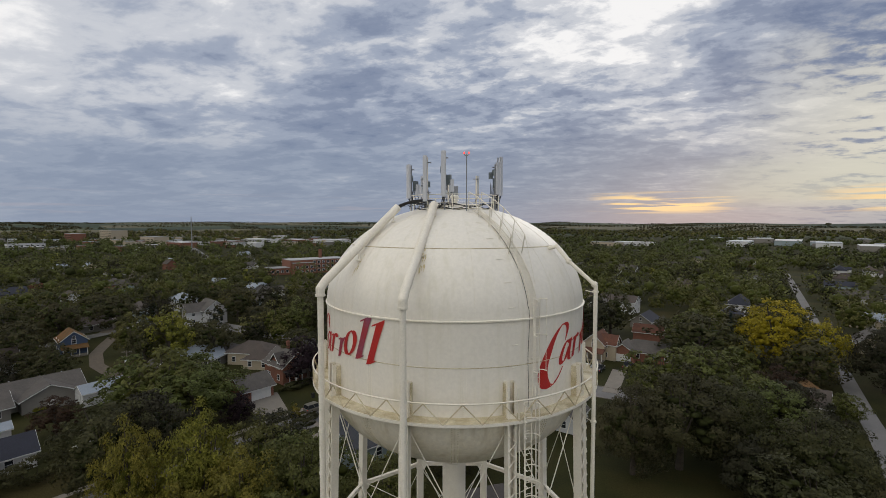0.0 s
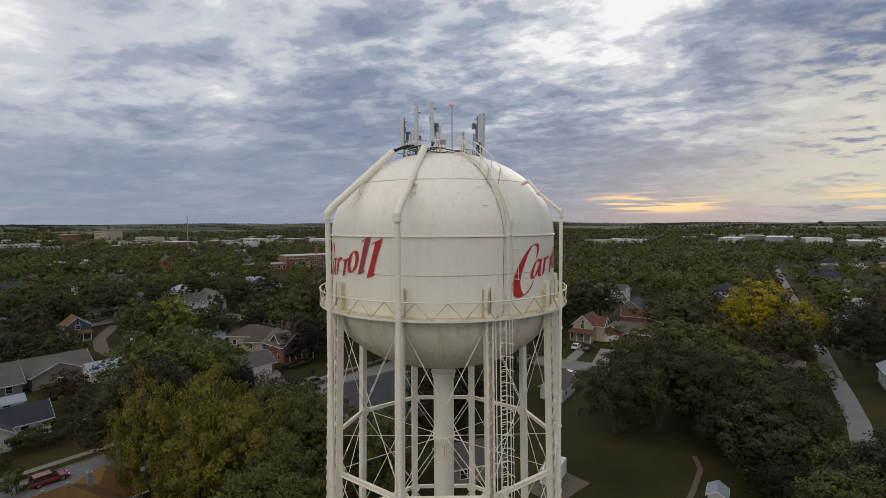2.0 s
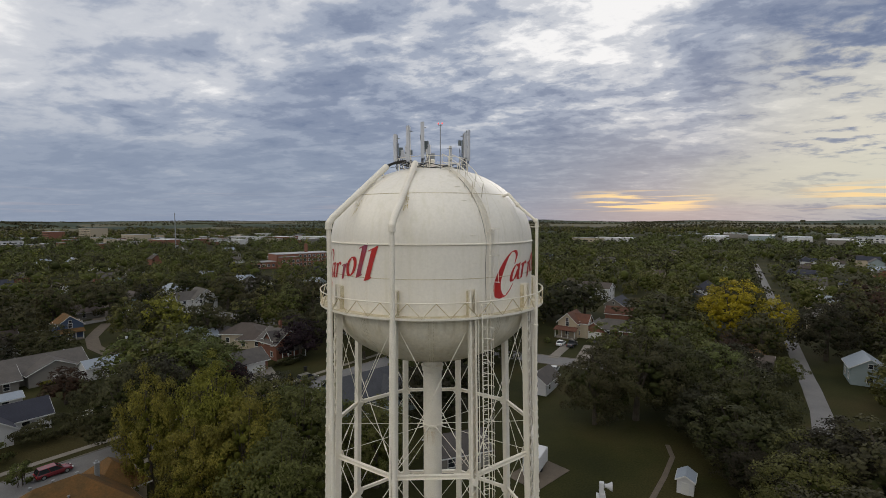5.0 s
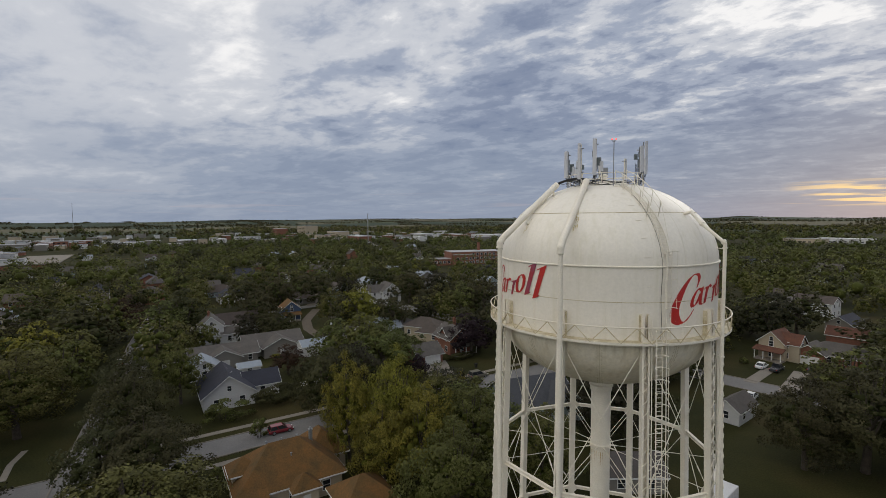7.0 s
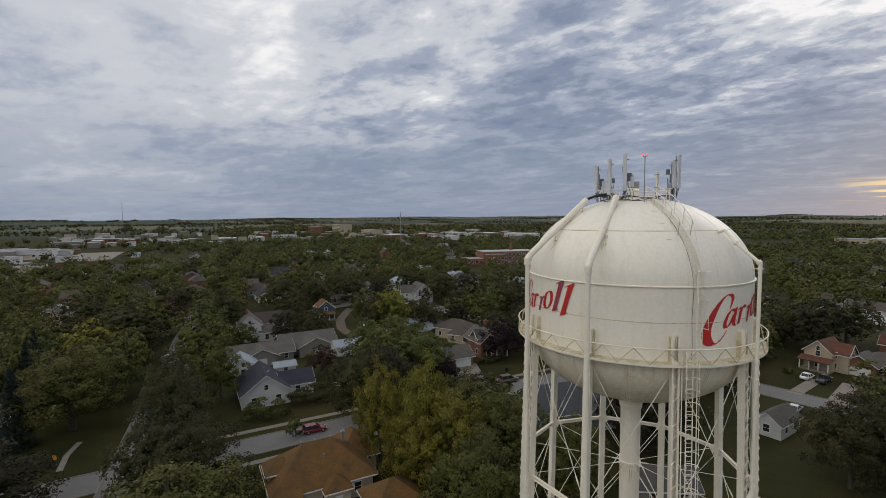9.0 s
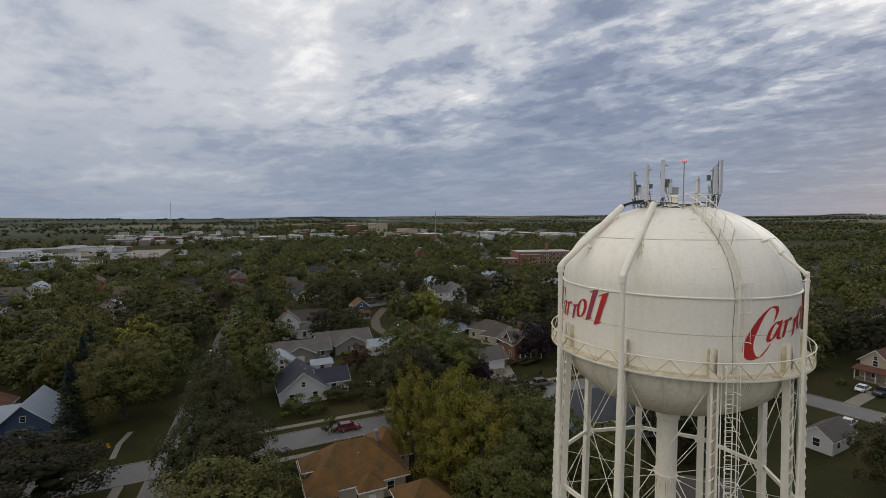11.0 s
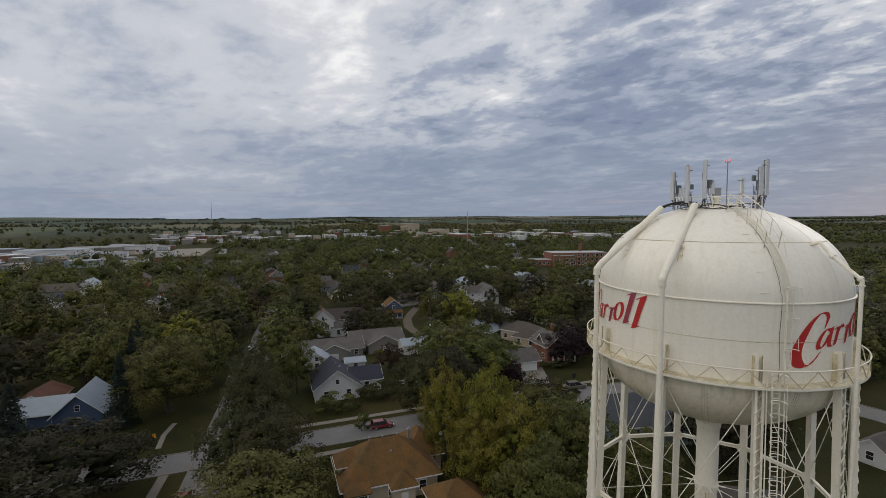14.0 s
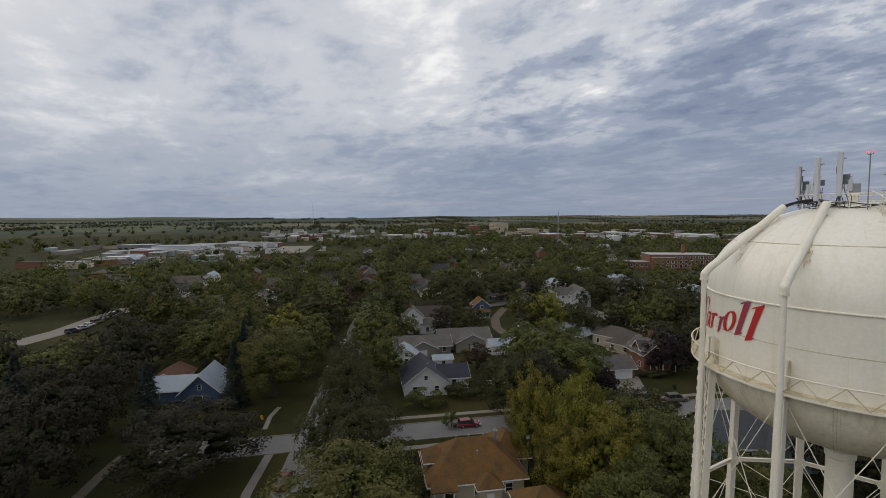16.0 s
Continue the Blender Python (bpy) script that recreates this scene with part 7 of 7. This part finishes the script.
def flat_building(x, y, deg, L, W, h, wall_key, roof_key, label, category="building", windows=True):
    b = thing("building", x, y, land(x, y), deg, label, category, "flat-roofed buildings far off")
    block(b, 0, 0, 0, L, W, h, h, "flat", M[wall_key], M[roof_key], 0, windows=False)
    if windows:
        n = max(2, int(L / 6))
        for s in range(max(1, int(h / 3.6))):
            for i in range(n):
                bm2 = bmesh.new()
                box(bm2, (-L / 2 + L * (i + 0.5) / n, -W / 2 - 0.06, 1.8 + 3.5 * s), (L / n * 0.5, 0.15, 1.6))
                part("window", bm2, M["glass"], b)
    FAR_CLEAR.append((x, y, max(L, W) * 0.62))
    d = math.hypot(x, y)
    FAR_CLEAR.append((x - x / d * max(L, W) * 0.7, y - y / d * max(L, W) * 0.7, max(L, W) * 0.5))


def bearing(deg, dist):
    """Plan point at a bearing (degrees left of +y) and distance from the tower's south."""
    return -math.sin(radians(deg)) * dist, math.cos(radians(deg)) * dist - 8


fb = random.Random(77)
# downtown: bands of pale and brick blocks
for i, (b, d, L, W, h, wk, rk, lab) in enumerate([
        (41, 1020, 60, 26, 13, "siding_cream", "flat_roof", "long pale flat-roofed building downtown"),
        (44.5, 1230, 70, 30, 22, "siding_cream", "flat_roof", "tall cream institutional building on a rise"),
        (47.5, 1220, 45, 25, 16, "brick", "flat_roof", "brick institutional building on a rise"),
        (38.5, 850, 50, 25, 9, "brick", "siding_white", "brick shop block with a white roof"),
        (34, 930, 46, 28, 7, "brick", "flat_roof", "low brick commercial building downtown"),
        (31, 1000, 60, 24, 8, "siding_white", "siding_white", "long white-roofed warehouse downtown"),
        (27, 980, 52, 30, 7, "brick", "siding_white", "low brick store with a white roof"),
        (23, 950, 80, 26, 7, "siding_white", "siding_white", "long white-roofed store downtown"),
        (19, 980, 50, 24, 7, "siding_grey", "siding_white", "grey store with a white roof"),
        (51, 930, 42, 22, 8, "siding_white", "flat_roof", "white commercial building with flat roof"),
        (54, 880, 36, 22, 7, "siding_white", "siding_white", "white-roofed shop near the town centre"),
        (57, 850, 40, 26, 7, "siding_grey", "siding_white", "grey shop with a white roof"),
        (62, 840, 34, 22, 6, "siding_white", "siding_white", "white workshop with a flat roof"),
        (67, 900, 60, 30, 8, "brick", "flat_roof", "long dark brick school building"),
        (71, 870, 36, 26, 6, "siding_grey", "flat_roof", "grey workshop by a field"),
        (74, 660, 50, 34, 7, "siding_white", "flat_roof", "wide white factory hall with a grey roof"),
        (77, 650, 54, 34, 7, "siding_grey", "flat_roof", "grey factory hall with a flat grey roof"),
        (80, 630, 60, 30, 7, "siding_white", "metal_roof", "white hall with a pale metal roof"),
        (84, 700, 40, 26, 6, "siding_grey", "metal_roof", "grey storage hall by fields"),
        (-22, 900, 70, 30, 8, "siding_white", "metal_roof", "white hall with a pale blue roof"),
        (-26, 960, 80, 34, 8, "siding_teal", "siding_white", "pale warehouse with a white roof"),
        (-29, 900, 60, 30, 8, "siding_white", "metal_roof", "white hall with a pale blue roof"),
        (-32, 860, 70, 28, 7, "siding_grey", "siding_white", "grey warehouse with a white roof"),
        (-35, 940, 60, 30, 8, "siding_white", "metal_roof", "white hall beyond the trees"),
        (-12, 860, 60, 22, 6, "siding_white", "siding_white", "long low white building by a field"),
        (-9, 840, 50, 20, 6, "siding_cream", "flat_roof", "long low pale building by a field")]):
    x, y = bearing(b, d)
    flat_building(x, y, AX - 90 + fb.choice([0, 0, 90]) if abs(b) < 60 else AX, L, W, h, wk, rk, lab)
FAR_CLEAR += [(*bearing(b, d), r) for b, d, r in ((73, 585, 55), (80, 585, 60), (66, 590, 45), (87, 600, 60), (77, 690, 60), (70, 690, 50), (84, 690, 60))]
for i in range(120):                             # small blocks between them
    x, y = bearing(fb.uniform(14, 72), fb.uniform(780, 1250))
    flat_building(x, y, AX + fb.choice([0, 90]), fb.uniform(10, 26), fb.uniform(8, 15), fb.uniform(4.5, 8.5), fb.choice(["siding_white", "brick", "siding_cream", "siding_grey"]),
                  fb.choice(["siding_white", "flat_roof", "metal_roof"]), "small flat-roofed building at the edge of downtown", windows=False)
for i in range(46):                              # sheds, stores and yards west of the town
    x, y = bearing(fb.uniform(70, 94), fb.uniform(470, 760))
    flat_building(x, y, AX + fb.choice([0, 90]), fb.uniform(9, 38), fb.uniform(7, 16), fb.uniform(3, 5.5), fb.choice(["siding_white", "brick", "siding_cream", "siding_grey", "siding_teal"]),
                  fb.choice(["siding_white", "flat_roof", "metal_roof", "shingle_brown"]), "low flat-roofed shed in the yards west of town", windows=False)
for i in range(14):
    x, y = bearing(fb.uniform(-40, -16), fb.uniform(820, 1150))
    flat_building(x, y, AX + fb.choice([0, 90]), fb.uniform(18, 44), fb.uniform(12, 22), fb.uniform(4, 8), fb.choice(["siding_white", "siding_teal", "siding_grey"]),
                  fb.choice(["siding_white", "metal_roof"]), "pale industrial hall beyond the trees", windows=False)

far_woods("woodland", 2, 400, 122, 262, 390, 0.63, 24, 0.60, "dense green garden trees of the town", 4, 200)
far_woods("woodland", 3, 1650, 250, 520, 112, 1.08, 4, 2.3, "dense green street trees of the far town")
far_woods("woodland", 5, 3500, 500, 1100, 34, 1.9, 1, 2.5, "dark green trees round the downtown blocks", 8, 152)
far_woods("woodland", 7, 420, 500, 950, 34, 1.9, 1, 2.5, "scattered trees by the factory yards", 152, 200)
far_woods("woodland", 6, 3600, 1050, 1900, 12, 3.2, 1, 3.0, "dark tree belts beyond the town", 8, 148)
far_woods("woodland", 8, 260, 1050, 2000, 12, 3.2, 1, 3.0, "scattered trees between fields", 148, 198)


def hedgerows():
    """Belts of trees between the far fields."""
    rng = np.random.default_rng(12)
    P, N = [], []
    for i in range(190):
        a, d = rng.uniform(-55, 110), rng.uniform(1400, 4400)
        x0, y0 = bearing(a, d)
        t, L = radians(AX + rng.choice([0, 90]) + rng.uniform(-10, 10)), rng.uniform(150, 800)
        for k in range(int(L / 14)):
            x, y = x0 + math.cos(t) * k * 14 + rng.normal(0, 5), y0 + math.sin(t) * k * 14 + rng.normal(0, 5)
            d = rng.normal(0, 1, (7, 3))
            d /= np.linalg.norm(d, axis=1)[:, None]
            P.append(np.array([x, y, land(x, y) + 4]) + d * np.array([5, 5, 4]))
            N.append(d)
    v, f, vn = leaf_cards(rng, np.concatenate(P), np.concatenate(N), 6.0)
    o = new("hedgerow", quads_mesh("hedgerow", v, f, LEAF["dark"], normals=vn))
    tagged(o, "dark belts of trees between far fields", "trees", kind="stuff")


hedgerows()
mast_rng = bearing(66.5, 1900)
mast = thing("radio_mast", *mast_rng, land(*mast_rng), 0, "thin steel radio mast beyond the town", "mast")
bm = bmesh.new()
tube(bm, (0, 0, 0), (0, 0, 95), 0.9, 6, 0.5)
part("lattice", bm, M["galv"], mast)
mx = bearing(37.5, 640)
mast = thing("light_pole", *mx, 0, 0, "tall grey pole above the town's trees", "mast")
bm = bmesh.new()
tube(bm, (0, 0, 0), (0, 0, 46), 0.6, 8, 0.4)
part("pole", bm, M["galv"], mast)

for b, d, L, W in ((69, 610, 130, 40), (77, 600, 150, 46), (85, 610, 110, 40), (73, 660, 120, 34)):
    x, y = bearing(b, d)
    strip("yard", [(x - V.x * L / 2, y - V.y * L / 2), (x + V.x * L / 2, y + V.y * L / 2)], W, land(x, y) + 0.5, M["concrete"], "pale concrete yard between factory halls", "yard", thick=1.2)
